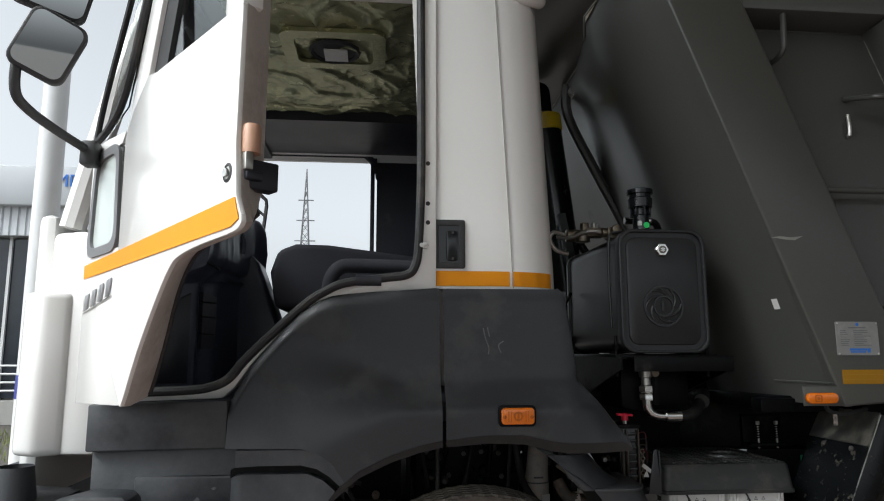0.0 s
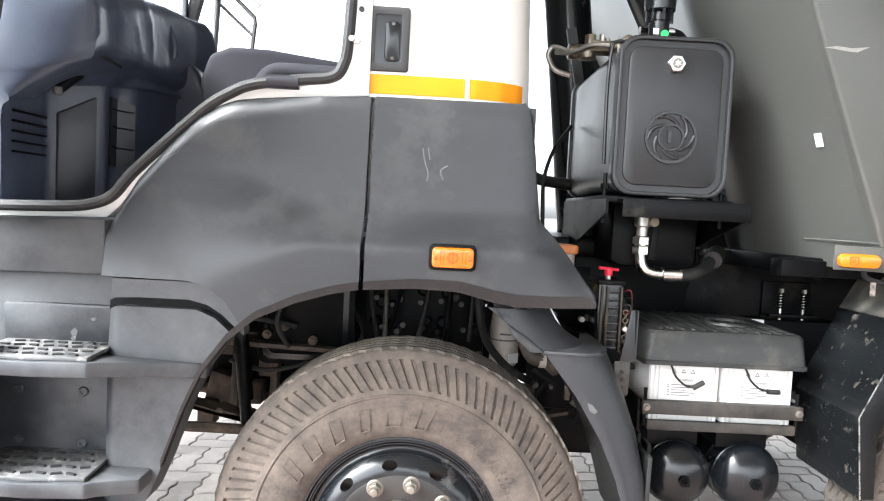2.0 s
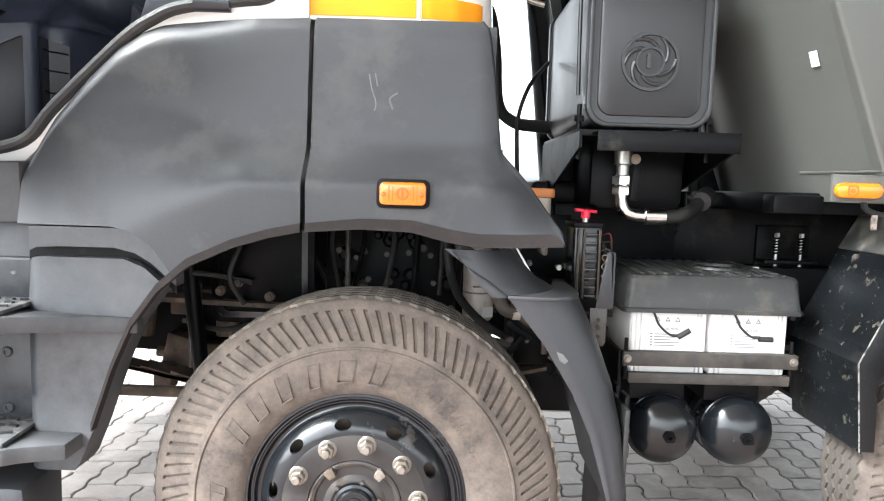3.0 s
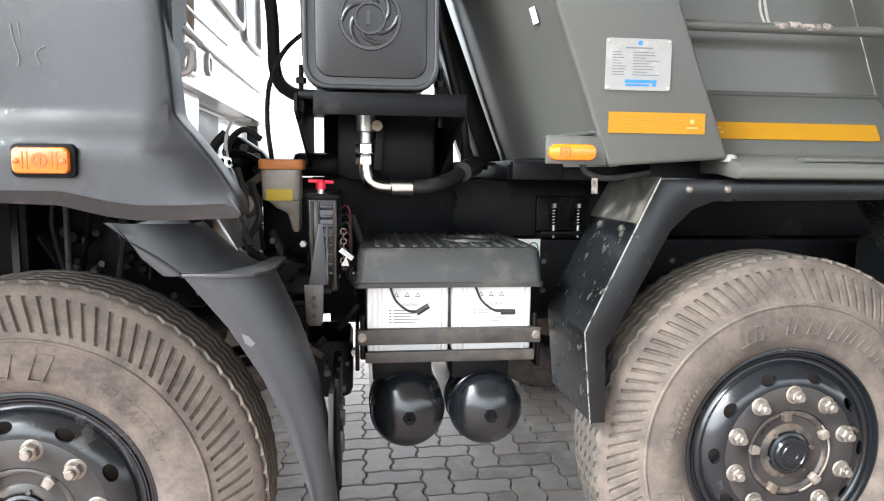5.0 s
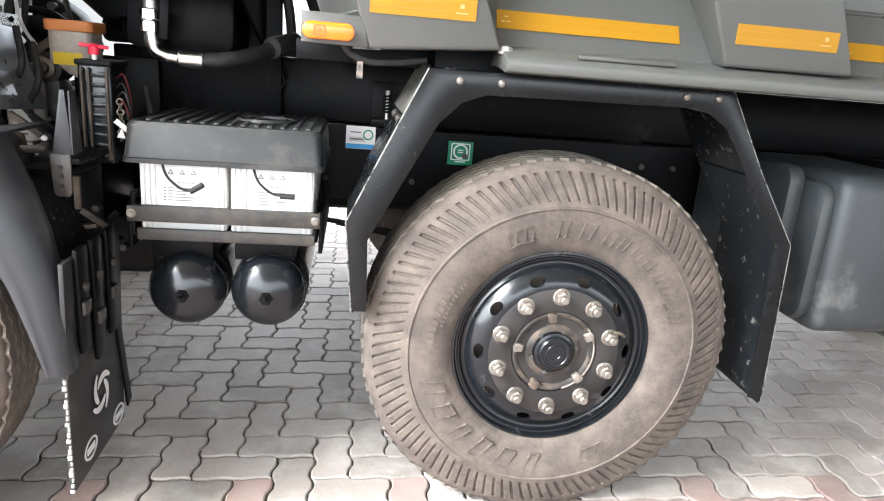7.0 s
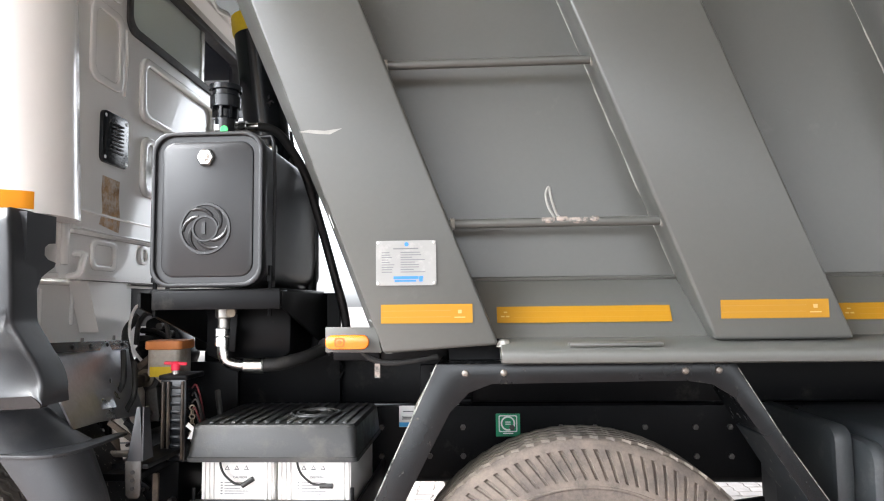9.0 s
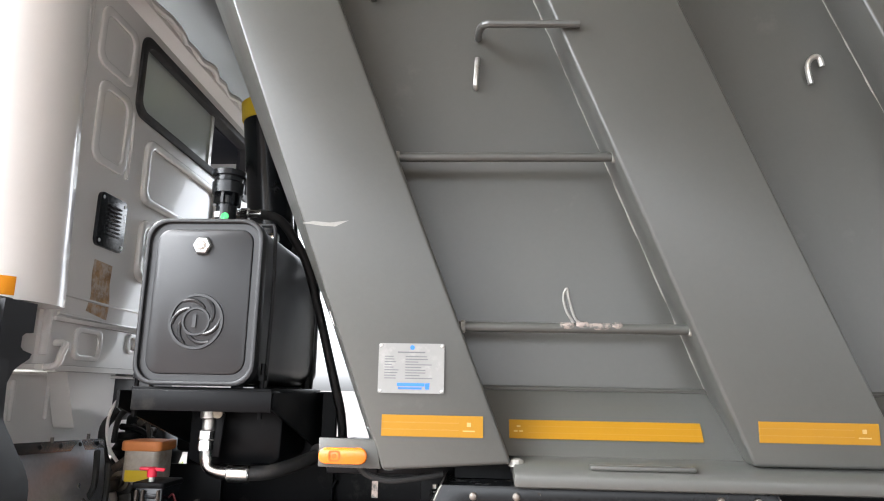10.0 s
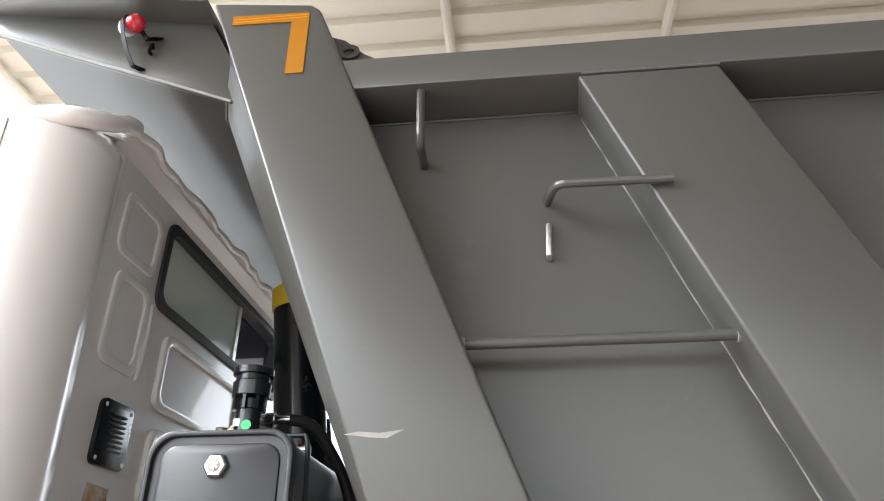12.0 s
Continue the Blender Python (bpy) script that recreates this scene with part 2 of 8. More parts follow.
NUT = material("dull_wheel_nut_steel", (0.24, 0.22, 0.195), 0.42, metal=0.75, vary=0.3, grain=120, dirt=(0.17, 0.13, 0.10), dirt_at=0.60, dirt_scale=30.0)
DARKBOLT = material("dark_bolt_head", (0.085, 0.080, 0.075), 0.5, metal=0.5, vary=0.35, scale=25, dirt=(0.05, 0.035, 0.025), dirt_at=0.6, dirt_scale=25.0)
HUBLUG = material("pale_rubbed_steel", (0.20, 0.175, 0.15), 0.6, metal=0.2, vary=0.35, scale=30, grain=120, dirt=(0.10, 0.08, 0.065), dirt_at=0.56, dirt_scale=26.0)
DISC = material("dusty_black_wheel_disc", (0.012, 0.012, 0.0125), 0.30, vary=0.3, scale=9, dirt=(0.035, 0.029, 0.025), dirt_at=0.58, dirt_soft=0.16, dirt_scale=8.0)
SPATTER = material("mud_spattered_liner", (0.008, 0.0085, 0.009), 0.4, vary=0.3, dirt=(0.42, 0.40, 0.36), dirt_at=0.63, dirt_soft=0.02, dirt_scale=70.0)
JOINT = material("sandy_joint_ground", (0.085, 0.075, 0.067), 0.95, vary=0.2, scale=2.0, grain=60, bump=0.003)


def glass(name, tint=(0.9, 0.95, 0.95), rough=0.0):
    m = bpy.data.materials.new(name)
    m.use_nodes = True
    b = m.node_tree.nodes["Principled BSDF"]
    b.inputs["Base Color"].default_value = (*tint, 1)
    b.inputs["Transmission Weight"].default_value, b.inputs["Roughness"].default_value, b.inputs["IOR"].default_value = 1.0, rough, 1.4
    return m


GLASS = glass("window_glass")
# Pale tint and reduced transmission stand in for bright reflections in the panes.
PALEGLASS = glass("pale_window_glass", (0.74, 0.80, 0.77), 0.12)
PALEGLASS.node_tree.nodes["Principled BSDF"].inputs["Transmission Weight"].default_value = 0.35
SEAMLINE = material("grey_paint_seam", (0.34, 0.33, 0.31), 0.5)
MIRROR = material("mirror_glass", (0.75, 0.78, 0.80), 0.02, metal=1.0, vary=0.0)


# ---- mesh helpers ----
class Geo:
    """Vertices and faces, gathered from simple shaped pieces."""

    def __init__(self):
        self.v, self.f = [], []

    def add(self, verts, faces):
        k = len(self.v)
        self.v += [tuple(p) for p in verts]
        self.f += [tuple(k + i for i in face) for face in faces]
        return self

    def box(self, x0, x1, y0, y1, z0, z1, m=None):
        pts = [(x, y, z) for z in (z0, z1) for y in (y0, y1) for x in (x0, x1)]
        if m:
            pts = [m @ Vector(p) for p in pts]
        return self.add(pts, [(0, 2, 3, 1), (4, 5, 7, 6), (0, 1, 5, 4), (2, 6, 7, 3), (0, 4, 6, 2), (1, 3, 7, 5)])

    def prism(self, outline, axis, a, b, m=None):
        """An outline in the two other axes (x z for 'y', y z for 'x', x y for 'z'), pushed from a to b."""
        put = {"x": lambda p, h: (h, p[0], p[1]), "y": lambda p, h: (p[0], h, p[1]), "z": lambda p, h: (p[0], p[1], h)}[axis]
        n = len(outline)
        pts = [put(p, a) for p in outline] + [put(p, b) for p in outline]
        if m:
            pts = [m @ Vector(p) for p in pts]
        return self.add(pts, [tuple(range(n)), tuple(range(2 * n - 1, n - 1, -1))] + [(i, (i + 1) % n, n + (i + 1) % n, n + i) for i in range(n)])

    def lathe(self, profile, at, axis="y", seg=48, m=None, close=False):
        """A profile of (radius, height along the axis) turned round the axis through at."""
        rows, k = [], len(self.v)
        for r, h in profile:
            for i in range(seg):
                a = 2 * math.pi * i / seg
                c, s = r * math.cos(a), r * math.sin(a)
                p = {"x": (h, c, s), "y": (c, h, s), "z": (c, s, h)}[axis]
                p = Vector(p)
                if m:
                    p = m @ p
                rows.append(tuple(p + Vector(at)))
        faces = []
        n = len(profile)
        for j in range(n if close else n - 1):
            for i in range(seg):
                a, b = j * seg + i, j * seg + (i + 1) % seg
                c, d = (j + 1) % n * seg + (i + 1) % seg, (j + 1) % n * seg + i
                faces.append((a, b, c, d))
        if not close:
            faces += [tuple(range(seg - 1, -1, -1)), tuple((n - 1) * seg + i for i in range(seg))]
        return self.add(rows, faces)

    def cyl(self, at, r, h, axis="y", seg=20, m=None):
        return self.lathe([(r, 0), (r, h)], at, axis, seg, m)

    def tube(self, pts, r, seg=10, smooth=6):
        """A round bar or hose along a smooth line through the points."""
        p = [Vector(q) for q in pts]
        line = p
        if smooth > 1 and len(p) > 2:
            line = []
            for i in range(len(p) - 1):
                a, b, c, d = p[max(i - 1, 0)], p[i], p[i + 1], p[min(i + 2, len(p) - 1)]
                for j in range(smooth):
                    t = j / smooth
                    line.append(0.5 * (2 * b + (c - a) * t + (2 * a - 5 * b + 4 * c - d) * t * t + (3 * b - a - 3 * c + d) * t ** 3))
            line.append(p[-1])
        rings, up = [], None
        for i, q in enumerate(line):
            way = (line[min(i + 1, len(line) - 1)] - line[max(i - 1, 0)]).normalized()
            if up is None:
                up = way.orthogonal().normalized()
            up = (up - way * up.dot(way)).normalized()
            side = way.cross(up)
            rings += [q + r * (math.cos(2 * math.pi * k / seg) * up + math.sin(2 * math.pi * k / seg) * side) for k in range(seg)]
        n = len(line)
        faces = [(j * seg + i, j * seg + (i + 1) % seg, (j + 1) * seg + (i + 1) % seg, (j + 1) * seg + i) for j in range(n - 1) for i in range(seg)]
        return self.add(rings, faces + [tuple(range(seg - 1, -1, -1)), tuple((n - 1) * seg + i for i in range(seg))])

    def skin(self, front, back):
        """A folded plate between two grids of places, given row by row."""
        k, w = len(front), len(front[0])
        off = k * w
        faces = []
        for i in range(k - 1):
            for j in range(w - 1):
                a, b, c, d = i * w + j, (i + 1) * w + j, (i + 1) * w + j + 1, i * w + j + 1
                faces += [(a, b, c, d), (off + d, off + c, off + b, off + a)]
        rim = [i * w for i in range(k)] + [(k - 1) * w + j for j in range(1, w)] + [i * w + w - 1 for i in range(k - 2, -1, -1)] + [j for j in range(w - 2, 0, -1)]
        faces += [(rim[i], off + rim[i], off + rim[(i + 1) % len(rim)], rim[(i + 1) % len(rim)]) for i in range(len(rim))]
        return self.add([p for r in front for p in r] + [p for r in back for p in r], faces)

    def sheet(self, cols, nz, depth, thick):
        """A skin of columns (x, z low, z high) with its depth y given by depth(x, z), and a thickness."""
        k = len(cols)
        front, back = [], []
        for x, lo, hi in cols:
            for j in range(nz + 1):
                z = lo + (hi - lo) * j / nz
                y = depth(x, z)
                front.append((x, y, z))
                back.append((x, y + thick, z))
        w, off = nz + 1, len(front)
        faces = []
        for i in range(k - 1):
            for j in range(nz):
                a, b, c, d = i * w + j, (i + 1) * w + j, (i + 1) * w + j + 1, i * w + j + 1
                faces += [(a, b, c, d), (off + d, off + c, off + b, off + a)]
        rim = [i * w for i in range(k)] + [(k - 1) * w + j for j in range(1, w)] + [i * w + nz for i in range(k - 2, -1, -1)] + [j for j in range(nz - 1, 0, -1)]
        faces += [(rim[i], off + rim[i], off + rim[(i + 1) % len(rim)], rim[(i + 1) % len(rim)]) for i in range(len(rim))]
        return self.add(front + back, faces)


def mesh_of(name, g, mat, bevel=0.0, segments=2, sharp=32, weld=0.0):
    bm = bmesh.new()
    vs = [bm.verts.new(p) for p in g.v]
    for f in g.f:
        try:
            bm.faces.new([vs[i] for i in f])
        except ValueError:
            pass
    if weld:
        bmesh.ops.remove_doubles(bm, verts=bm.verts, dist=weld)
    bmesh.ops.recalc_face_normals(bm, faces=bm.faces)
    if bevel:
        edges = [e for e in bm.edges if len(e.link_faces) == 2 and e.calc_face_angle(0) > 0.5]
        bmesh.ops.bevel(bm, geom=edges, offset=bevel, segments=segments, profile=0.5, affect="EDGES", clamp_overlap=True)
    me = bpy.data.meshes.new(name)
    bm.to_mesh(me)
    bm.free()
    me.materials.append(mat)
    me.polygons.foreach_set("use_smooth", [True] * len(me.polygons))
    me.set_sharp_from_angle(angle=radians(sharp))
    return me


def world_place(ob):
    p = ob.matrix_basis.translation.copy()
    while ob.parent:
        ob = ob.parent
        p += ob.matrix_basis.translation
    return p


def part(name, g, mat, parent=None, label="", bevel=0.0, segments=2, sharp=32, weld=0.0):
    """One mesh object, built in world places, with its origin at its middle, under a thing or a part."""
    me = mesh_of(name, g, mat, bevel, segments, sharp, weld)
    co = np.empty(len(me.vertices) * 3)
    me.vertices.foreach_get("co", co)
    co = co.reshape(-1, 3)
    mid = (co.min(0) + co.max(0)) / 2
    me.transform(Matrix.Translation(-Vector(mid)))
    ob = new(name, me)
    ob.parent = parent
    ob.location = Vector(mid) - (world_place(parent) if parent else Vector((0, 0, 0)))
    if label:
        tagged(ob, label)
    return ob


def holder(name, at, parent=None):
    """An empty at the base of a thing, or at a part that has pieces."""
    ob = new(name)
    ob.empty_display_size = 0.1
    ob.parent = parent
    ob.location = Vector(at) - (world_place(parent) if parent else Vector((0, 0, 0)))
    return ob


def rounded(x0, x1, z0, z1, r, n=5):
    """The outline of a rounded rectangle."""
    pts = []
    for cx, cz, a0 in ((x1 - r, z0 + r, -90), (x1 - r, z1 - r, 0), (x0 + r, z1 - r, 90), (x0 + r, z0 + r, 180)):
        for i in range(n + 1):
            a = radians(a0 + 90 * i / n)
            pts.append((cx + r * math.cos(a), cz + r * math.sin(a)))
    return pts


def between(table, x):
    """A value read from a table of (x, value) by straight lines."""
    if x <= table[0][0]:
        return table[0][1]
    for (a, va), (b, vb) in zip(table, table[1:]):
        if x <= b:
            return va + (vb - va) * (x - a) / (b - a)
    return table[-1][1]


def flow(points, k=4):
    """A soft line through the points."""
    p = [Vector(q) for q in points]
    line = []
    for i in range(len(p) - 1):
        a, b, c, d = p[max(i - 1, 0)], p[i], p[i + 1], p[min(i + 2, len(p) - 1)]
        for j in range(k):
            t = j / k
            line.append(tuple(0.5 * (2 * b + (c - a) * t + (2 * a - 5 * b + 4 * c - d) * t * t + (3 * b - a - 3 * c + d) * t ** 3)))
    return line + [tuple(p[-1])]


def frame_rim(g, outline, axis, a, b, width):
    """A closed rim of the given width inside an outline, pushed from a to b."""
    cx = sum(p[0] for p in outline) / len(outline)
    cz = sum(p[1] for p in outline) / len(outline)
    hx = max(abs(p[0] - cx) for p in outline)
    hz = max(abs(p[1] - cz) for p in outline)
    inner = [(cx + (p[0] - cx) * (1 - width / hx), cz + (p[1] - cz) * (1 - width / hz)) for p in outline]
    put = {"x": lambda p, h: (h, p[0], p[1]), "y": lambda p, h: (p[0], h, p[1])}[axis]
    n = len(outline)
    pts = [put(p, a) for p in outline] + [put(p, a) for p in inner] + [put(p, b) for p in outline] + [put(p, b) for p in inner]
    faces = []
    for i in range(n):
        j = (i + 1) % n
        faces += [(i, j, n + j, n + i), (2 * n + i, 3 * n + i, 3 * n + j, 2 * n + j), (i, 2 * n + i, 2 * n + j, j), (n + i, n + j, 3 * n + j, 3 * n + i)]
    return g.add(pts, faces)


def text_part(name, words, mat, m, size, parent, depth=0.001, label=""):
    cu = bpy.data.curves.new(name, "FONT")
    cu.body, cu.size, cu.extrude, cu.align_x, cu.align_y = words, size, depth, "CENTER", "CENTER"
    tmp = bpy.data.objects.new(name, cu)
    scene.collection.objects.link(tmp)
    me = bpy.data.meshes.new_from_object(tmp.evaluated_get(bpy.context.evaluated_depsgraph_get()))
    bpy.data.objects.remove(tmp)
    me.materials.clear()
    me.materials.append(mat)
    ob = new(name, me)
    ob.parent = parent
    ob.matrix_basis = Matrix.Translation(-world_place(parent)) @ m
    if label:
        tagged(ob, label)
    return ob

# ---- the place: ground, shed roof, building, pole ----
g = Geo()
g.add([(-600, -600, -0.012), (600, -600, -0.012), (600, 600, -0.012), (-600, 600, -0.012)], [(0, 1, 2, 3)])
ground = tagged(part("ground", g, JOINT), "sandy grey ground under the paving blocks", "ground", kind="structure")

g = Geo()
n, w = 60, 0.27
wave = []
for i in range(int(17.6 / w)):
    y = -9.9 + i * w
    wave += [(y, 5.20), (y + w * 0.60, 5.20), (y + w * 0.68, 5.245), (y + w * 0.92, 5.245)]
outline = wave + [(y, z + 0.02) for y, z in reversed(wave)]
# Seen only above the truck; the unseen reach is added to hold back sky light.
g.prism(outline, "x", -1.7, 30.0)
tagged(part("ceiling", g, CREAM, sharp=20), "cream corrugated metal sheets of the shed roof", "ceiling", kind="structure")
roof_frame = tagged(holder("roof_frame", (1, 3, 5.8)), "pale steel pipes that carry the shed roof", "roof frame", kind="structure")
for x in (-1.6, -0.5, 1.75, 3.25, 5.6, 8.0, 10.5, 13.0, 16.0, 20.0, 25.0, 29.5):
    part("pipe", Geo().tube([(x, -9.9, 5.15), (x, 7.5, 5.15)], 0.035, 10, 1), CREAM, roof_frame)
for x in (6.5, 15.9, 25.0):
    for y in (-9.8,):
        part("post", Geo().cyl((x, y, 0), 0.09, 5.12, "z", 20), CREAM, roof_frame)

pole = tagged(holder("lamp_pole", (-3.40, 7.9, 0)), "pale grey metal pole with a dark blue band", "pole")
part("shaft", Geo().lathe([(0.135, 0), (0.135, 3), (0.115, 7.5)], (-3.40, 7.9, 0), "z", 28), POLE, pole)
part("band", Geo().lathe([(0.139, 0), (0.139, 0.24)], (-3.40, 7.9, 1.05), "z", 28), BLUEBAND, pole, "dark blue painted band")

building = tagged(holder("showroom_building", (-14, 17, 0)), "low showroom building with pale cladding and dark glazing", "building")
part("fascia", Geo().box(-30, -6.0, 15.6, 19, 4.75, 5.65), FACADE, building, bevel=0.03)
g = Geo()
ribs = []
for i in range(140):
    x = -30 + i * 0.17
    ribs += [(x, 15.8), (x + 0.11, 15.8), (x + 0.125, 15.84), (x + 0.155, 15.84)]
g.prism(ribs + [(-6.2, 18.9), (-30, 18.9)], "z", 4.1, 4.75)
part("ribbed_wall", g, FACADE, building)
part("wall", Geo().box(-30, -6.2, 16.2, 18.9, 0.0, 4.1), CONCRETE, building)
for i in range(12):
    x = -30 + i * 2.0
    part("glass_panel", Geo().box(x + 0.03, x + 1.96, 16.1, 16.19, 0.55, 4.06), DARKGLASS, building)
    part("mullion", Geo().box(x - 0.03, x + 0.03, 16.04, 16.18, 0.5, 4.1), POLE, building)
part("plinth", Geo().box(-30, -6.1, 15.9, 16.2, 0, 0.5), CONCRETE, building)
for k in range(4):
    part("rail", Geo().tube([(-30, 15.2, 0.75 + 0.17 * k), (-6, 15.2, 0.75 + 0.17 * k)], 0.022, 8, 1), POLE, building)
for i in range(9):
    part("rail_post", Geo().cyl((-30 + 3 * i, 15.2, 0), 0.03, 1.3, "z", 10), POLE, building)
text_part("sign", "MP", BLUE, pose(-6.72, 15.58, 5.30, 90, 0, 0), 0.40, building, 0.01, "blue sign letters")
g = Geo()
rnd = random.Random(4)
for i in range(2600):
    x, y = rnd.uniform(-12, -3.2), rnd.uniform(10.5, 14.8)
    h, a = rnd.uniform(0.05, 0.16), rnd.uniform(0, 6.28)
    dx, dy = 0.012 * math.cos(a), 0.012 * math.sin(a)
    g.add([(x - dx, y - dy, -0.01), (x + dx, y + dy, -0.01), (x + 3 * dy, y + 3 * dx, h)], [(0, 1, 2)])
tagged(part("grass", g, GRASS), "dry grass strip before the building", "grass", kind="stuff")

pylon = tagged(holder("power_pylon", (-8.5, 95, 0)), "tall lattice steel power pylon far off", "pylon")
px, py, top = -10.4, 97.0, 28.2
STEELFAR = material("weathered_galvanised_steel", (0.20, 0.20, 0.21), 0.6)
for sx in (-1, 1):
    for sy in (-1, 1):
        part("leg", Geo().tube([(px + 2.1 * sx, py + 2.1 * sy, 0), (px + 0.55 * sx, py + 0.55 * sy, 17), (px, py, top)], 0.09, 5, 1), STEELFAR, pylon)
g = Geo()
for i in range(22):
    z0, z1 = i * 1.25, (i + 1) * 1.25
    h0, h1 = [between([(0, 2.1), (17, 0.55), (28.2, 0.05)], z) for z in (z0, z1)]
    for sy in (-1, 1):
        g.tube([(px - h0, py + sy * h0, z0), (px + h1, py + sy * h1, z1)], 0.05, 4, 1)
        g.tube([(px + h0, py + sy * h0, z0), (px - h1, py + sy * h1, z1)], 0.05, 4, 1)
part("bracing", g, STEELFAR, pylon)
for z, half in ((17.5, 1.5), (20.5, 1.3), (23.5, 1.1)):
    part("cross_arm", Geo().tube([(px - half, py, z), (px + half, py, z)], 0.09, 5, 1), STEELFAR, pylon)

# ---- the tipper truck ----
truck = tagged(holder("tipper_truck", (2.5, 4.0, 0)), "tipper truck with white cab, charcoal fenders and grey-green body", "truck")

# chassis
chassis = holder("chassis", (2.5, 4.0, 0.8), truck)
for y in (3.56, 4.36):
    part("frame_rail", Geo().prism([(y, 0.78), (y + 0.08, 0.78), (y + 0.08, 0.80), (y + 0.012, 0.80), (y + 0.012, 1.03), (y + 0.08, 1.03), (y + 0.08, 1.05), (y, 1.05)], "x", -0.9, 9.0), BLACK, chassis)
    part("subframe", Geo().box(1.10, 8.8, y, y + 0.09, 1.065, 1.275), BLACK, chassis, bevel=0.006)
for x in (-0.4, 1.25, 3.1, 4.8, 6.6, 8.4):
    part("cross_member", Geo().box(x, x + 0.12, 3.62, 4.38, 0.82, 1.02), BLACK, chassis, bevel=0.01)
for x, y, z in ((2.030, 3.50, 1.145), (2.122, 3.50, 1.145)):
    coil = [(x + 0.012 * math.cos(k * math.pi / 4), y + 0.012 * math.sin(k * math.pi / 4), z - 0.038 + 0.011 * k / 8) for k in range(49)]
    part("spring", Geo().tube(coil, 0.0036, 6, 1), BLACK, chassis)
    part("bolt", Geo().cyl((x, y, z + 0.028), 0.010, 0.016, "z", 6).cyl((x, y, z - 0.08), 0.006, 0.12, "z", 8), STEEL, chassis, "zinc-plated bolt")
part("spring_bracket", Geo().box(1.975, 2.175, 3.47, 3.555, 1.075, 1.090).box(1.975, 2.175, 3.540, 3.558, 1.06, 1.215), BLACK, chassis, bevel=0.004)
part("lug_bracket", Geo().prism([(1.66, 1.276), (1.66, 1.335), (1.80, 1.335), (1.80, 1.329), (1.667, 1.329), (1.667, 1.276)], "y", 3.46, 3.60), BLACK, chassis, bevel=0.002)
part("ring", Geo().tube([(1.64 + 0.03 * math.cos(a * 0.6), 3.535, 1.20 + 0.04 * math.sin(a * 0.6)) for a in range(11)], 0.006, 6, 2), BLACK, chassis)
for i in range(26):
    x = 0.10 + 0.17 * i
    if 1.3 < x < 1.75:
        continue
    for z in (0.86, 0.97):
        part("bolt", Geo().cyl((x + 0.02 * (i % 3), 3.545, z), 0.011, 0.014, "y", 6), DARKBOLT, chassis, "dull bolt head")
part("gearbox", Geo().lathe([(0.20, 0), (0.27, 0.08), (0.27, 0.5), (0.22, 0.75), (0.16, 1.1)], (0.1, 4.0, 0.86), "x", 24), BLACK, chassis)
part("engine_block", Geo().box(-0.75, 0.35, 3.66, 4.34, 0.72, 1.32), BLACK, chassis, bevel=0.04)
part("propeller_shaft", Geo().cyl((1.2, 4.0, 0.72), 0.07, 6.5, "x", 20), BLACK, chassis)
for x, z in ((0.53, 0.50), (2.5, 0.50)):
    part("axle_beam", Geo().box(x - 0.07, x + 0.07, 3.15, 4.85, z - 0.12, z + 0.04), BLACK, chassis, bevel=0.02)
    g = Geo()
    for k in range(5):
        half = 0.72 - 0.09 * k
        g.tube([(x - half, 3.42, 0.74 - 0.016 * k), (x, 3.42, 0.66 - 0.016 * k), (x + half, 3.42, 0.74 - 0.016 * k)], 0.011, 4, 6)
    part("leaf_spring", g, BLACK, chassis)
for x, z, h in ((0.20, 0.84, 0.20), (0.33, 0.86, 0.22)):
    part("hose", Geo().tube([(x, 3.4, z), (x + 0.05, 3.38, z + 0.1), (x - 0.03, 3.42, z + h)], 0.014), HOSE, chassis)
part("inner_panel", Geo().prism(rounded(0.02, 0.36, 0.86, 1.30, 0.03), "y", 3.20, 3.22), BLACK, chassis, bevel=0.004)
part("inner_panel_frame", frame_rim(Geo(), rounded(0.04, 0.34, 0.88, 1.27, 0.03), "y", 3.19, 3.20, 0.02), GLOSSBLACK, chassis)
for i in range(6):
    for j in range(4):
        x, z = 0.44 + 0.075 * i + 0.012 * (j % 2), 0.90 + 0.095 * j + 0.008 * (i % 2)
        part("bolt", Geo().cyl((x, 3.295, z), 0.0105, 0.018, "y", 6), DARKBOLT, chassis, "dull bolt head")
part("engine_side_plate", Geo().box(0.38, 0.83, 3.31, 3.36, 0.86, 1.30), BLACK, chassis, bevel=0.01)
part("dip_pipe", Geo().cyl((0.47, 3.20, 0.86), 0.009, 0.5, "z", 10), DARKBOLT, chassis)
part("oil_filter", Geo().lathe([(0.045, 0), (0.054, 0.012), (0.054, 0.27), (0.047, 0.29)], (0.91, 3.34, 0.865), "z", 28), FILTER, chassis, "dirty white canister filter")
part("filter_band", Geo().lathe([(0.0545, 0), (0.0545, 0.006)], (0.91, 3.34, 0.962), "z", 28), INK, chassis)
part("filter_print", Geo().box(0.888, 0.930, 3.2848, 3.2860, 0.985, 0.992), INK, chassis)
part("filter_label", Geo().box(-0.022, 0.022, -0.001, 0.001, -0.018, 0.018, pose(0.942, 3.2945, 0.900, 0, 0, 32)), PAPER, chassis, "small white label")
part("filter_head", Geo().box(0.865, 0.955, 3.30, 3.38, 1.155, 1.20), DUSTY, chassis, bevel=0.012)
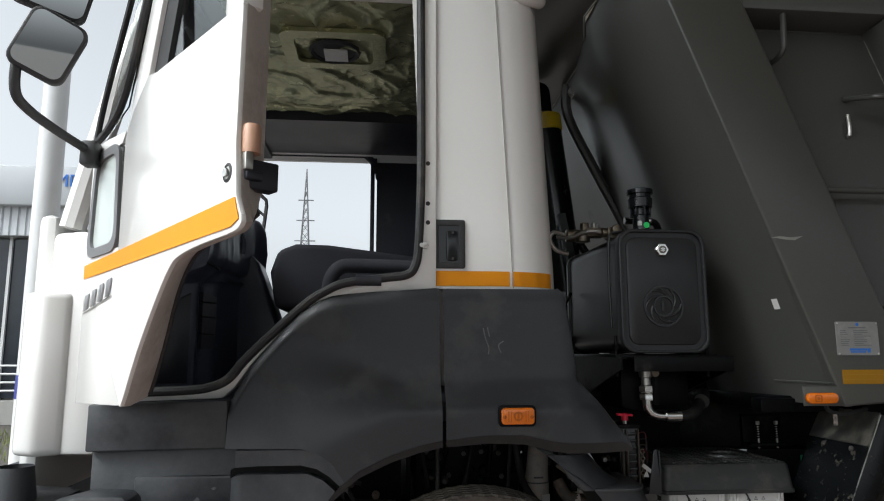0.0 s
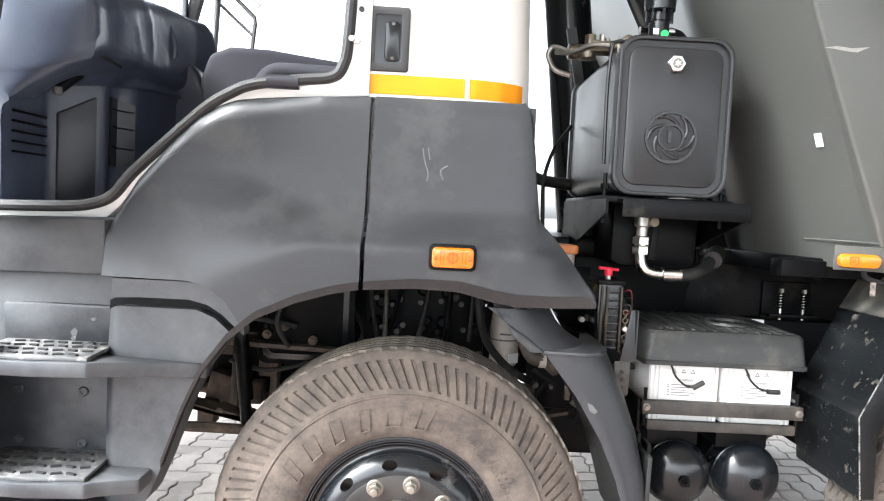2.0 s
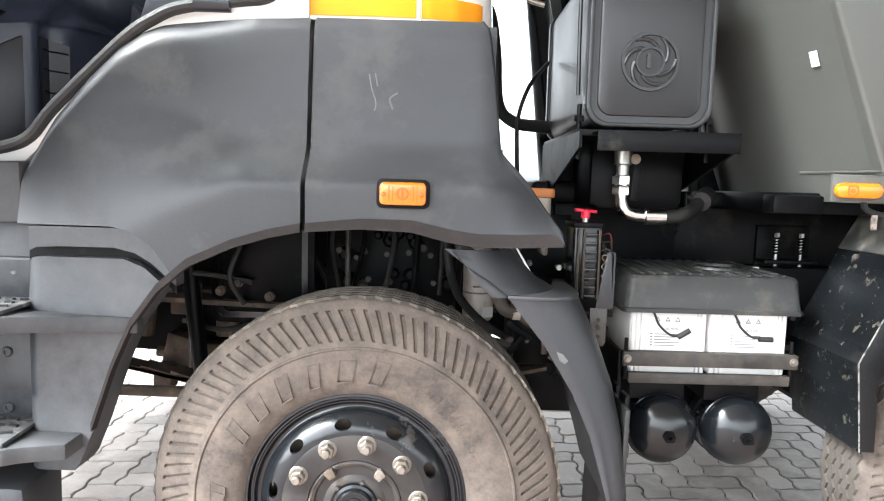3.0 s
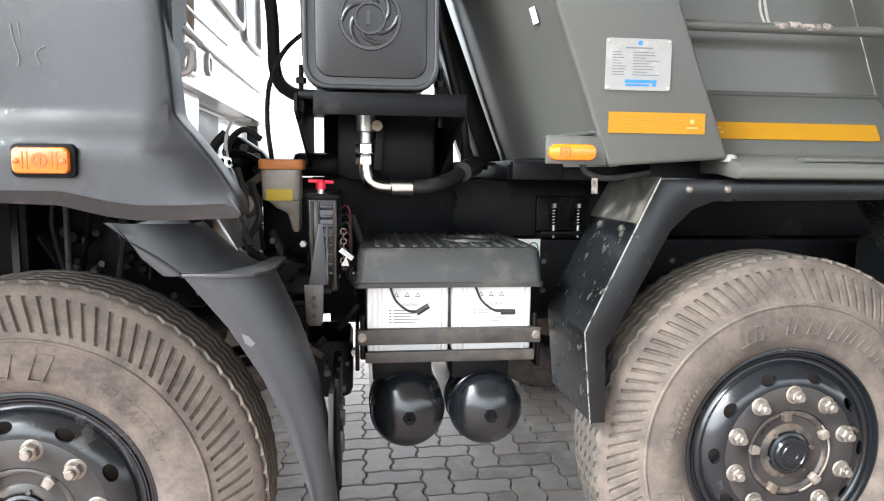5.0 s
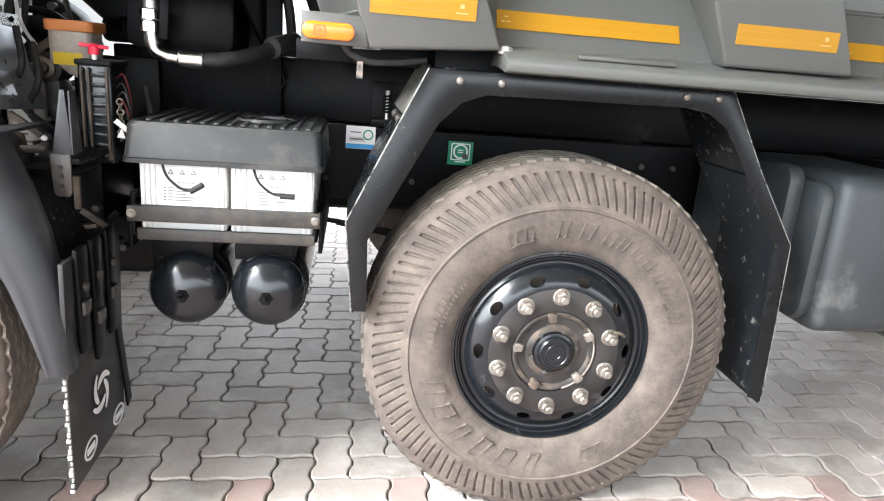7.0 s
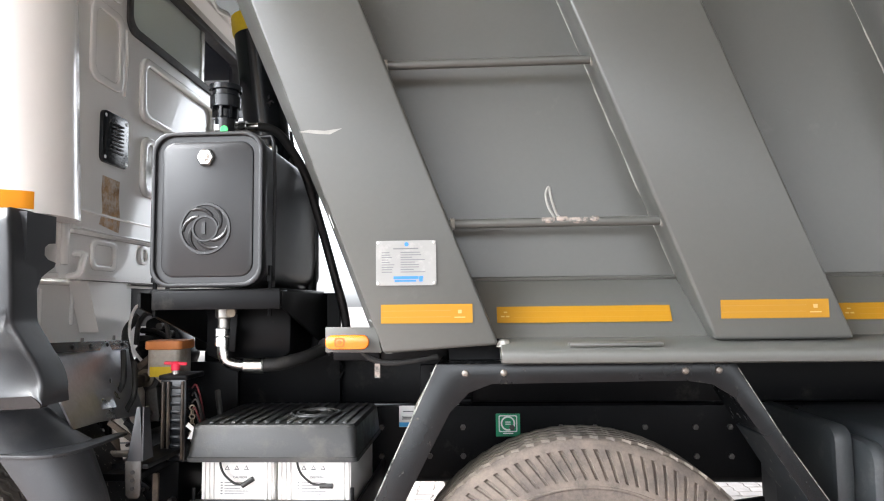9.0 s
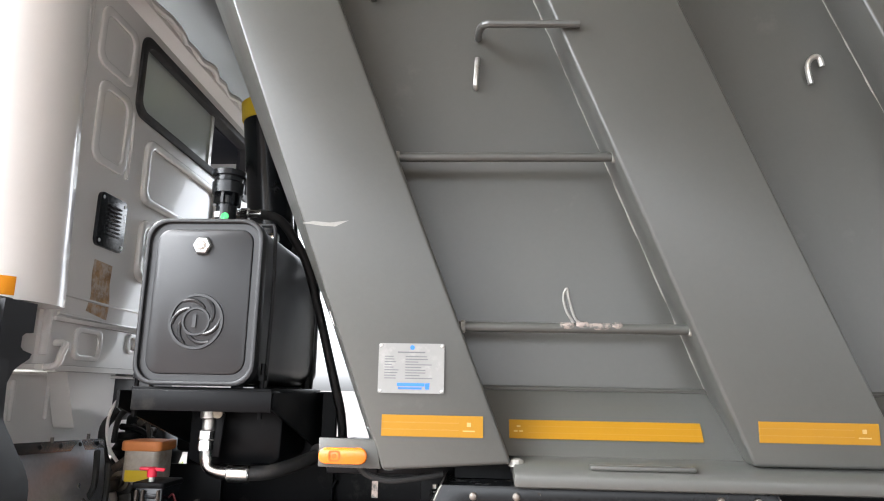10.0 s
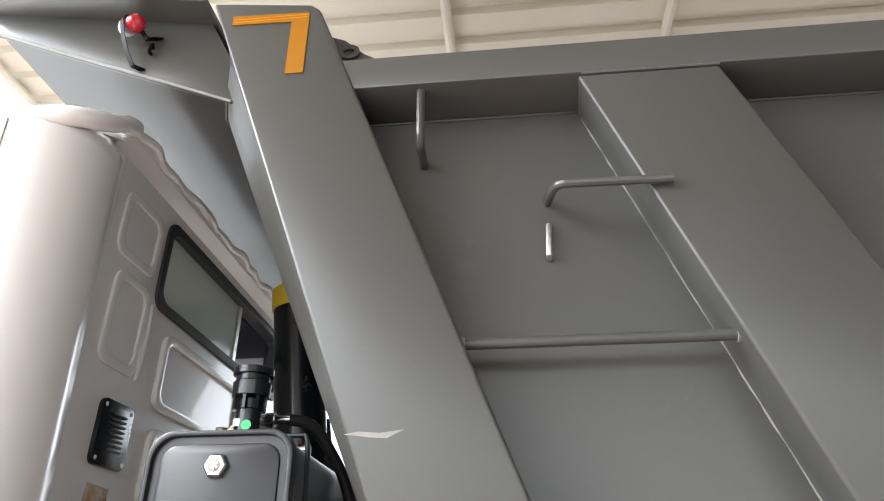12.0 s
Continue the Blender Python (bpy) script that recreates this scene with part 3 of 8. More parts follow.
part("hose", Geo().tube(flow([(0.785, 3.22, 1.24), (0.80, 3.18, 1.083), (0.83, 3.22, 0.98), (0.885, 3.25, 0.905), (0.95, 3.27, 0.85), (1.04, 3.30, 0.80)], 4), 0.014, 12, 1), HOSE, chassis, "black rubber hose")
part("pipe", Geo().tube(flow([(0.955, 3.15, 1.0), (0.985, 3.12, 0.945), (1.03, 3.12, 0.935), (1.075, 3.14, 0.90)], 4), 0.024, 14, 1), DUSTY, chassis, "brown dusty pipe bend")
part("pipe_clip", Geo().lathe([(0.0265, -0.012), (0.0265, 0.012)], (1.02, 3.12, 0.936), "x", 16), FILTER, chassis)
part("cross_tube", Geo().tube([(0.93, 3.28, 0.80), (1.15, 3.24, 0.775)], 0.020, 12, 1), DUSTY, chassis)
part("paper_tie", Geo().box(-0.006, 0.006, -0.002, 0.002, -0.02, 0.02, pose(1.026, 3.27, 0.79, 0, -35, 0)), PAPER, chassis)


# worn brackets and bars seen through the front wheel arch
for a, b, r in (((-0.16, 3.30, 0.93), (0.14, 3.30, 0.95), 0.016), ((-0.10, 3.36, 0.62), (-0.08, 3.34, 0.92), 0.022), ((0.06, 3.30, 0.66), (0.07, 3.30, 0.94), 0.018), ((-0.25, 3.42, 0.70), (0.25, 3.40, 0.66), 0.02), ((0.0, 3.2, 0.60), (0.3, 3.25, 0.55), 0.025), ((-0.22, 3.25, 0.80), (-0.20, 3.25, 0.98), 0.028)):
    part("link_rod", Geo().tube([a, b], r, 10, 1), DUSTY, chassis, "brown dusty link rod")
for x, y, z in ((-0.12, 3.30, 0.90), (0.03, 3.32, 0.82), (-0.03, 3.36, 0.70), (-0.20, 3.34, 0.62), (0.16, 3.34, 0.90)):
    part("bracket", Geo().box(x - 0.03, x + 0.035, y - 0.02, y + 0.05, z - 0.035, z + 0.05), DUSTY, chassis, "brown dusty bracket", bevel=0.008)
# Added black sheet imitates the dark hollow and hides bright ground behind the arch.
part("side_shield", Geo().prism([(-0.40, 0.70), (0.40, 0.66), (0.40, 1.26), (-0.40, 1.26)], "y", 3.46, 3.48), BLACK, chassis, "black backing sheet added behind the arch")
for k in range(6):
    half = 0.78 - 0.10 * k
    pts = [(0.36 + half * u, 3.24, 0.735 - 0.10 * (1 - u * u) - 0.015 * k) for u in (-1.0, -0.6, -0.2, 0.2, 0.6, 1.0)]
    part("spring_leaf", Geo().skin([[(x, 3.205, z), (x, 3.285, z)] for x, y, z in pts], [[(x, 3.205, z - 0.012), (x, 3.285, z - 0.012)] for x, y, z in pts]), DUSTY, chassis, "dusty spring leaf")
part("spring_shackle", Geo().prism([(-0.46, 0.70), (-0.38, 0.70), (-0.36, 0.88), (-0.48, 0.90)], "y", 3.20, 3.29), DUSTY, chassis, bevel=0.008)
part("damper", Geo().tube([(0.02, 3.14, 0.52), (-0.03, 3.16, 0.98)], 0.020, 14, 1).tube([(0.0, 3.15, 0.74), (-0.04, 3.16, 1.08)], 0.026, 14, 1), BLACK, chassis, "dusty shock absorber")
part("shelf_bracket", Geo().prism([(-0.14, 0.930), (0.30, 0.915), (0.30, 0.930), (-0.14, 0.948)], "y", 3.16, 3.40), DUSTY, chassis, "dusty angle bracket", bevel=0.002)
for x, z in ((-0.10, 0.975), (-0.02, 0.985), (0.06, 0.97), (0.12, 1.0), (0.22, 0.955)):
    part("bracket_bolt", Geo().cyl((x, 3.15, z), 0.011, 0.03, "y", 6).cyl((x, 3.165, z), 0.016, 0.02, "y", 10), DUSTY, chassis)
for a, b, c in (((-0.13, 3.18, 1.02), (0.02, 3.14, 1.03), (0.16, 3.18, 1.0)), ((-0.08, 3.22, 0.86), (0.06, 3.18, 0.84), (0.20, 3.2, 0.87)), ((0.13, 3.16, 1.12), (0.10, 3.14, 1.02), (0.14, 3.16, 0.93))):
    part("brake_hose", Geo().tube([a, b, c], 0.009, 8, 6), HOSE, chassis)
part("steering_rod", Geo().tube([(-0.34, 3.10, 0.655), (0.10, 3.12, 0.640), (0.34, 3.12, 0.60)], 0.018, 12, 3), DUSTY, chassis)
for i in range(30):
    rr = random.Random(500 + i)
    x, z = rr.uniform(0.42, 0.81), rr.uniform(0.98, 1.26)
    h = rr.uniform(0.012, 0.03)
    part("engine_boss", Geo().lathe([(h, 0.0), (h, -0.02), (h * 0.6, -0.03)], (x, 3.31, z), "y", 8), BLACK if i % 3 else DARKBOLT, chassis)
for i in range(6):
    rr = random.Random(640 + i)
    x = 0.44 + 0.085 * i
    part("engine_pipe", Geo().tube([(x, 3.26, 1.28), (x + rr.uniform(-0.03, 0.03), 3.24, 1.14), (x + rr.uniform(-0.05, 0.05), 3.27, 0.96)], rr.uniform(0.007, 0.014), 8, 5), BLACK if i % 2 else HOSE, chassis)
part("shackle", Geo().prism([(-0.24, 0.60), (-0.10, 0.60), (-0.06, 0.74), (-0.20, 0.78)], "y", 3.38, 3.46), DUSTY, chassis, bevel=0.01)

# wheels
def tyre_letters(g, r, a0, a1, n, size, y, solid=False):
    """Moulded lettering worn to plain outlined blocks that lean with the line."""
    for i in range(n):
        a = radians(a0 + (a1 - a0) * i / max(n - 1, 1))
        w, h = size * (0.52, 0.70, 0.60)[i % 3], size * (1.0, 1.06, 0.94)[(i * 2) % 3]
        step = 0.0030 if not solid else w * 0.5

        def put(u, v, d):
            q, b = r + v, a - (u + 0.25 * v) / r
            return (q * math.cos(b), y + d, q * math.sin(b))

        outer = [(-w / 2, -h / 2), (w / 2, -h / 2), (w / 2, h / 2), (-w / 2, h / 2)]
        inner = [(-w / 2 + step, -h / 2 + step), (w / 2 - step, -h / 2 + step), (w / 2 - step, h / 2 - step), (-w / 2 + step, h / 2 - step)]
        pts = [put(u, v, 0.010) for u, v in outer] + [put(u, v, -0.0022) for u, v in outer] + [put(u, v, -0.0022) for u, v in inner] + [put(u, v, 0.010) for u, v in inner]
        g.add(pts, [f for k in range(4) for f in ((k, (k + 1) % 4, 4 + (k + 1) % 4, 4 + k), (4 + k, 4 + (k + 1) % 4, 8 + (k + 1) % 4, 8 + k), (8 + k, 8 + (k + 1) % 4, 12 + (k + 1) % 4, 12 + k))])


def tyre_body(r, w):
    """Sidewall, slanted shoulder slots and crown as one turned mesh; rows are (radius, depth, slot)."""
    front = [(0.276, 0.052, 0), (0.286, 0.034, 0), (0.298, 0.020, 0), (0.315, 0.011, 0), (0.340, 0.004, 0), (0.365, 0.001, 0), (0.390, 0.001, 0), (0.4125, 0.0045, 0), (0.4150, 0.0015, 0), (0.4190, 0.0020, 0), (0.4215, 0.0065, 0), (0.434, 0.010, 0),
             (0.4385, 0.0115, 1), (0.462, 0.0180, 1), (0.487, 0.0265, 1), (0.5075, 0.0350, 1), (0.5125, 0.0370, 0), (0.522, 0.0420, 0), (r - 0.006, 0.0470, 0), (r, 0.0560, 0)]
    rows = front + [(q, w - d, 0) for q, d, k in reversed(front)]
    slots, cuts = 100, (0.0, 0.09, 0.30, 0.40, 0.70)
    g = Geo()
    n = slots * len(cuts)
    for q, d, slot in rows:
        twist = 0.070 * min(max((q - 0.434) / 0.078, 0.0), 1.0) if d < w / 2 else 0.0
        for i in range(slots):
            for c, u in enumerate(cuts):
                a = 2 * math.pi * (i + u) / slots + twist
                g.v.append((q * math.cos(a), d + (0.0075 if slot and c in (1, 2) else 0.0), q * math.sin(a)))
    m = len(rows)
    g.f += [(j * n + i, j * n + (i + 1) % n, (j + 1) % m * n + (i + 1) % n, (j + 1) % m * n + i) for j in range(m) for i in range(n)]
    return g


def make_wheel(name, x, y, r=0.537):
    """A front wheel with its outer sidewall at depth y: tyre, rim, ten nuts and a hub."""
    wheel = holder(name, (0, 0, 0), None)
    w = 0.285
    part("tyre", tyre_body(r, w), RUBBER, wheel, "dusty brown tyre with slotted shoulder", sharp=42)
    g = Geo()
    for k in range(5):
        y0 = 0.058 + 0.036 * k
        for i in range(150):
            a0, a1 = 2 * math.pi * i / 150, 2 * math.pi * (i + 1) / 150
            s0, s1 = (0.006 if i % 2 else -0.006), (-0.006 if i % 2 else 0.006)
            pts = []
            for a, s in ((a0, s0), (a1, s1)):
                for q, rr in ((y0 + s, r - 0.004), (y0 + 0.026 + s, r - 0.004), (y0 + s + 0.002, r + 0.007), (y0 + 0.024 + s, r + 0.007)):
                    pts.append((rr * math.cos(a), q, rr * math.sin(a)))
            g.add(pts, [(2, 6, 7, 3), (0, 4, 6, 2), (1, 3, 7, 5)])
    part("tread", g, TREAD, wheel, sharp=20)
    g = Geo()
    tyre_letters(g, 0.358, 266, 199, 6, 0.062, 0.0015)
    tyre_letters(g, 0.360, 93, 71, 3, 0.050, 0.0015)
    tyre_letters(g, 0.362, 64, 17, 7, 0.042, 0.0015)
    tagged(part("sidewall_lettering", g, RUBBER, wheel), kind="stuff")
    g = Geo()
    tyre_letters(g, 0.358, 116, 108, 3, 0.040, 0.0015)
    tyre_letters(g, 0.358, -60, -68, 3, 0.040, 0.0015)
    tyre_letters(g, 0.358, 176, 150, 9, 0.020, 0.0015, True)
    tyre_letters(g, 0.335, 170, 140, 14, 0.010, 0.0050, True)
    tagged(part("sidewall_lettering", g, RUBBER, wheel), kind="stuff")
    part("rim", Geo().lathe([(0.262, 0.080), (0.284, 0.060), (0.2920, 0.034), (0.2905, 0.0265), (0.2845, 0.0255), (0.2815, 0.034), (0.2790, 0.037), (0.2745, 0.0365), (0.2720, 0.031), (0.2690, 0.0315), (0.2650, 0.042), (0.2580, 0.046), (0.2500, 0.0435), (0.2450, 0.035), (0.2425, 0.0315), (0.2425, 0.09)],
                            (0, 0, 0), "y", 96, close=True), GLOSSBLACK, wheel, "glossy black steel rim", sharp=50)
    bowl = lambda q: between([(0.0, 0.002), (0.190, 0.002), (0.197, 0.0026), (0.205, 0.0042), (0.215, 0.0080), (0.225, 0.0140), (0.235, 0.0225), (0.2425, 0.0310), (0.30, 0.034)], q)
    g = Geo()
    for i in range(10):
        base = 36 * i + 1
        edge, hole = [], []
        for k in range(32):
            th = 2 * math.pi * k / 32
            cu, cv = math.cos(th), math.sin(th)
            sq = max(abs(cu), abs(cv))
            edge.append((0.216 + 0.0265 * cv / sq, 18.0 * cu / sq))
            hole.append((0.2165 + 0.0135 * cv, 5.9 * cu))
        k0 = len(g.v)
        for f in (0.0, 0.35, 0.7, 1.0):
            for (r0, a0), (r1, a1) in zip(edge, hole):
                q, aa = r0 + (r1 - r0) * f, radians(base + a0 + (a1 - a0) * f)
                g.v.append((q * math.cos(aa), bowl(q), q * math.sin(aa)))
        for r1, a1 in hole:
            aa = radians(base + a1 * 0.94)
            g.v.append((r1 * math.cos(aa), bowl(r1) + 0.012, r1 * math.sin(aa)))
        g.f += [(k0 + 32 * j + k, k0 + 32 * j + (k + 1) % 32, k0 + 32 * j + 32 + (k + 1) % 32, k0 + 32 * j + 32 + k) for j in range(4) for k in range(32)]
    part("disc_bowl", g, GLOSSBLACK, wheel, "glossy black dished disc with oval hand holes", sharp=50, weld=0.0003)
    part("nut_plate", Geo().lathe([(0.1905, 0.012), (0.1905, 0.0025), (0.186, 0.0005), (0.150, 0.0005), (0.1235, 0.0015), (0.1215, 0.09)], (0, 0, 0), "y", 64), DISC, wheel, "dusty black flat disc centre")
    # Drum colour is raised to imitate light seen through the hand holes.
    part("brake_drum", Geo().lathe([(0.10, 0.085), (0.228, 0.080), (0.234, 0.092), (0.234, 0.26), (0.10, 0.265)], (0, 0, 0), "y", 48), DRUM, wheel, "dusty brake drum, paled for light through the hand holes")
    part("hub_flange", Geo().lathe([(0.1215, 0.03), (0.1205, 0.004), (0.115, 0.002), (0.108, 0.004), (0.102, 0.014), (0.086, 0.016), (0.076, 0.008), (0.063, 0.006), (0.06, 0.02)], (0, 0, 0), "y", 48), HUBDUST, wheel, "brown dusty hub flange")
    cap = part("hub_cap", Geo().lathe([(0.058, 0.02), (0.057, 0.002), (0.050, -0.001), (0.048, -0.008), (0.044, -0.0125), (0.037, -0.0130), (0.035, -0.0105), (0.029, -0.0105), (0.027, -0.0135), (0.016, -0.0135), (0.014, -0.0115), (0.002, -0.0115)], (0, 0, 0), "y", 40), GLOSSBLACK, wheel, "black hub cap with pressed rings")
    for i in range(6):
        a = radians(60 * i + 12)
        part("cap_bolt", Geo().cyl((0.066 * math.cos(a), -0.002, 0.066 * math.sin(a)), 0.0058, 0.012, "y", 6), DARKBOLT, cap)
    for i in range(5):
        a = radians(72 * i + 28)
        m = pose(0.108 * math.cos(a), -0.004, 0.108 * math.sin(a)) @ pose(0, 0, 0, 0, -math.degrees(a), 0)
        part("hub_lug", Geo().prism([(-0.013, -0.010), (0.010, -0.014), (0.015, 0.003), (0.010, 0.013), (-0.012, 0.010)], "y", -0.006, 0.014, m), DUSTY if i % 2 else HUBLUG, wheel, bevel=0.002)
    arc = [(0.1175 * math.cos(radians(a)), 0.0012, 0.1175 * math.sin(radians(a))) for a in range(-72, 44, 4)]
    part("rubbed_arc", Geo().tube(arc, 0.0032, 6, 2), HUBLUG, wheel, "pale rubbed edge round the hub")
    nut = Geo().lathe([(0.0255, 0.008), (0.0255, 0.000), (0.022, -0.003)], (0, 0, 0), "y", 18)
    nut.lathe([(0.0195, 0.0), (0.0195, -0.019), (0.0165, -0.022)], (0, 0, 0), "y", 6)
    nut.lathe([(0.0115, -0.018), (0.0115, -0.033), (0.009, -0.036)], (0, 0, 0), "y", 12)
    nut_mesh = mesh_of("wheel_nut", nut, NUT)
    for i in range(10):
        a = radians(36 * i + 17.5)
        ob = tagged(new("wheel_nut", nut_mesh), "dull steel wheel nut")
        ob.parent = wheel
        ob.matrix_basis = pose(0.1662 * math.cos(a), 0.001, 0.1662 * math.sin(a), 0, 17 * i, 0)
    part("valve", Geo().tube([(0.205, 0.010, 0.05), (0.185, -0.004, 0.065), (0.165, -0.010, 0.07)], 0.005, 8), BRASS, wheel)
    wheel.parent = truck
    wheel.matrix_basis = Matrix.Translation(-world_place(truck)) @ pose(x, y, r - 0.003)
    return wheel


first = make_wheel("wheel", 2.503, 2.765)
second = copy_thing(first, Matrix.Translation(-world_place(truck)) @ pose(0.570, 2.645, 0.512, 0, 118, 0) @ Matrix.Scale(0.982, 4))
for x in (0.57, 2.503):
    copy_thing(first, Matrix.Translation(-world_place(truck)) @ pose(x, 5.24, 0.532, 0, 40, 180))
for x in (5.4, 6.75):
    copy_thing(first, Matrix.Translation(-world_place(truck)) @ pose(x, 2.80, 0.532, 0, 77, 0))
    copy_thing(first, Matrix.Translation(-world_place(truck)) @ pose(x, 5.20, 0.532, 0, 70, 180))

# charcoal fenders over the front wheel
ARCH = [(-0.12, 0.58), (-0.077, 0.704), (-0.02, 0.87), (0.026, 0.972), (0.09, 1.06), (0.162, 1.123), (0.269, 1.172), (0.36, 1.20), (0.434, 1.215), (0.579, 1.226), (0.70, 1.222), (0.793, 1.199), (0.86, 1.190), (0.95, 1.191), (1.10, 1.198)]
TOPF = [(-0.262, 1.36), (-0.20, 1.475), (-0.12, 1.575), (-0.047, 1.652), (0.01, 1.692), (0.06, 1.712), (0.14, 1.724), (0.45, 1.738)]


def fender_depth(x, z):
    """The flank leans out downwards, with a soft swage above the arch."""
    crest = 1.375 - 0.9 * max(0.0, 0.17 - x) * (0.17 - x)
    wide = 0.11 + 0.34 * min(1.0, max(0.0, (0.28 - x) / 0.34))
    t = min(max((crest + 0.5 * wide - z) / wide, 0), 1)
    y = 2.712 - 0.035 * min(max((1.74 - z) / 0.33, 0), 1) - 0.068 * t * t * (3 - 2 * t)
    edge = between(TOPF, x) - z
    if x < 0.3 and edge < 0.06:
        y += 0.03 * (1 - max(edge, 0) / 0.06) ** 2 * min(1.0, (0.3 - x) / 0.15)
    if z > 1.70:
        y += 0.02 * ((z - 1.70) / 0.04) ** 2
    return y


fender = holder("front_fender", (0.4, 2.7, 1.2), truck)


def low_front(x):
    return between([(-0.262, 1.212), (-0.02, 1.212), (0.03, 1.200), (0.08, 1.165), (0.125, 1.100), (0.162, 1.123)], x) if x < 0.162 else between(ARCH, x)


xs = [-0.262 + 0.696 * i / 58 for i in range(59)]
part("fender_front_panel", Geo().sheet([(x, low_front(x), between(TOPF, x)) for x in xs], 34, fender_depth, 0.05), CHARCOAL, fender, "charcoal moulded plastic fender", sharp=40)
REAR = [(0.862, 1.74), (0.875, 1.72), (0.890, 1.60), (0.904, 1.435), (0.912, 1.412), (0.928, 1.392), (0.952, 1.366), (0.976, 1.338), (1.005, 1.299), (1.035, 1.256), (1.055, 1.226), (1.068, 1.204)]
EDGE_R = [(1.46, 0.904), (1.60, 0.890), (1.70, 0.877), (1.725, 0.870), (1.74, 0.858)]
ZC, NC = 1.46, 24
rear_y = lambda x, z: fender_depth(x, z) - 0.002 + 0.008 * max(0.0, (x - 0.86) / 0.045) ** 2 * (1 if z > 1.36 else max(0.0, (z - 1.22) / 0.14))
g = Geo()
rows = [[(0.446 + (between(EDGE_R, z) - 0.446) * i / NC, z) for i in range(NC + 1)] for z in [ZC + (1.74 - ZC) * k / 16 for k in range(17)]]
cols = [0.446 + (0.904 - 0.446) * i / NC for i in range(NC + 1)] + [0.908, 0.915, 0.925, 0.94, 0.955, 0.97, 0.985, 1.0, 1.015, 1.03, 1.045, 1.058, 1.068]
DEPTH = 0.115
low = [[(x, between(ARCH, x) + ((ZC if x <= 0.9041 else between(REAR, x)) - between(ARCH, x)) * k / 18) for k in range(19)] for x in cols]
for grid in (rows, low):
    k0 = len(g.v)
    w = len(grid[0])
    g.v += [(x, rear_y(x, z), z) for r in grid for x, z in r]
    g.f += [(k0 + i * w + j, k0 + (i + 1) * w + j, k0 + (i + 1) * w + j + 1, k0 + i * w + j + 1) for i in range(len(grid) - 1) for j in range(w - 1)]
rim = [r[-1] for r in rows[::-1]] + [c[-1] for c in low if c[0][0] > 0.9041] + [c[0] for c in low[::-1]]
k0 = len(g.v)
turned = len([r for r in rows]) + len([c for c in low if c[0][0] > 0.9041])
ROLL = [(0.0, 0.0), (0.0030, 0.0010), (0.0060, 0.0040), (0.0080, 0.0090), (0.0085, 0.0160), (0.0085, 0.060), (0.0075, DEPTH)]
for i, (x, z) in enumerate(rim):
    y = rear_y(x, z)
    (xa, za), (xb, zb) = rim[max(i - 1, 0)], rim[min(i + 1, len(rim) - 1)]
    way = Vector((-(zb - za), xb - xa)).normalized() if i < turned - 1 else Vector((0.0, 0.0))
    g.v += [(x + o * way.x, y + d, z + o * way.y) for o, d in ROLL]
w = len(ROLL)
g.f += [(k0 + w * i + j, k0 + w * i + w + j, k0 + w * i + w + 1 + j, k0 + w * i + 1 + j) for i in range(len(rim) - 1) for j in range(w - 1)]
top_rim = rows[-1]
k0 = len(g.v)
for x, z in top_rim:
    g.v += [(x, rear_y(x, z), z), (x, rear_y(x, z) + DEPTH, z)]
g.f += [(k0 + 2 * i, k0 + 2 * i + 2, k0 + 2 * i + 3, k0 + 2 * i + 1) for i in range(len(top_rim) - 1)]
part("fender_rear_panel", g, CHARCOAL, fender, "charcoal moulded plastic fender", sharp=45, weld=0.0004)
g = Geo()
for x0, x1 in ((-0.075, 0.434), (0.446, 1.066)):
    pts = [(x0 + (x1 - x0) * i / 40) for i in range(41)]
    g.sheet([(x, between(ARCH, x) - 0.004, between(ARCH, x) + (0.018 if x0 < 0 else min(0.028, 0.018 + 0.03 * max(0.0, x - 0.446)) * min(1.0, (1.066 - x) / 0.03 + 0.2))) for x in pts], 3, lambda x, z: (fender_depth(x, z) if x < 0.446 else rear_y(x, z)) - 0.004, 0.03)
part("arch_lip", g, ARCHLIP, fender, "matt lip round the wheel arch", sharp=40)
part("fender_tab", Geo().prism([(2.76, 1.735), (2.895, 1.735), (2.895, 1.652), (2.862, 1.648), (2.845, 1.636), (2.845, 1.612), (2.862, 1.600), (2.900, 1.592), (2.893, 1.578), (2.862, 1.562), (2.835, 1.545), (2.81, 1.50), (2.76, 1.50)], "x", 0.868, 0.9005), CHARCOAL, fender, "notched fender flange", sharp=30)
marker = holder("side_marker_lamp", (0.68, 2.6, 1.31), truck)
part("lamp_base", Geo().prism(rounded(0.616, 0.742, 1.275, 1.345, 0.014), "y", 2.595, 2.612), BLACK, marker, bevel=0.003)
part("lens", Geo().prism(rounded(0.624, 0.734, 1.283, 1.337, 0.012), "y", 2.578, 2.597), LENS, marker, "amber ribbed lens", bevel=0.006)
part("lamp_core", Geo().lathe([(0.010, 0.0), (0.010, -0.0015), (0.016, -0.0015), (0.016, 0.0)], (0.679, 2.578, 1.310), "y", 8, close=True).box(0.676, 0.682, 2.5765, 2.578, 1.296, 1.324), LENSDARK, marker)
for x in (0.634, 0.724):
    part("lens_screw", Geo().lathe([(0.006, 0.0), (0.006, -0.002), (0.003, -0.003)], (x, 2.5785, 1.308), "y", 10), LENSDARK, marker)
for x in (0.646, 0.655, 0.703, 0.712):
    part("lens_rib", Geo().box(x, x + 0.0018, 2.5768, 2.578, 1.292, 1.328), LENSDARK, marker)
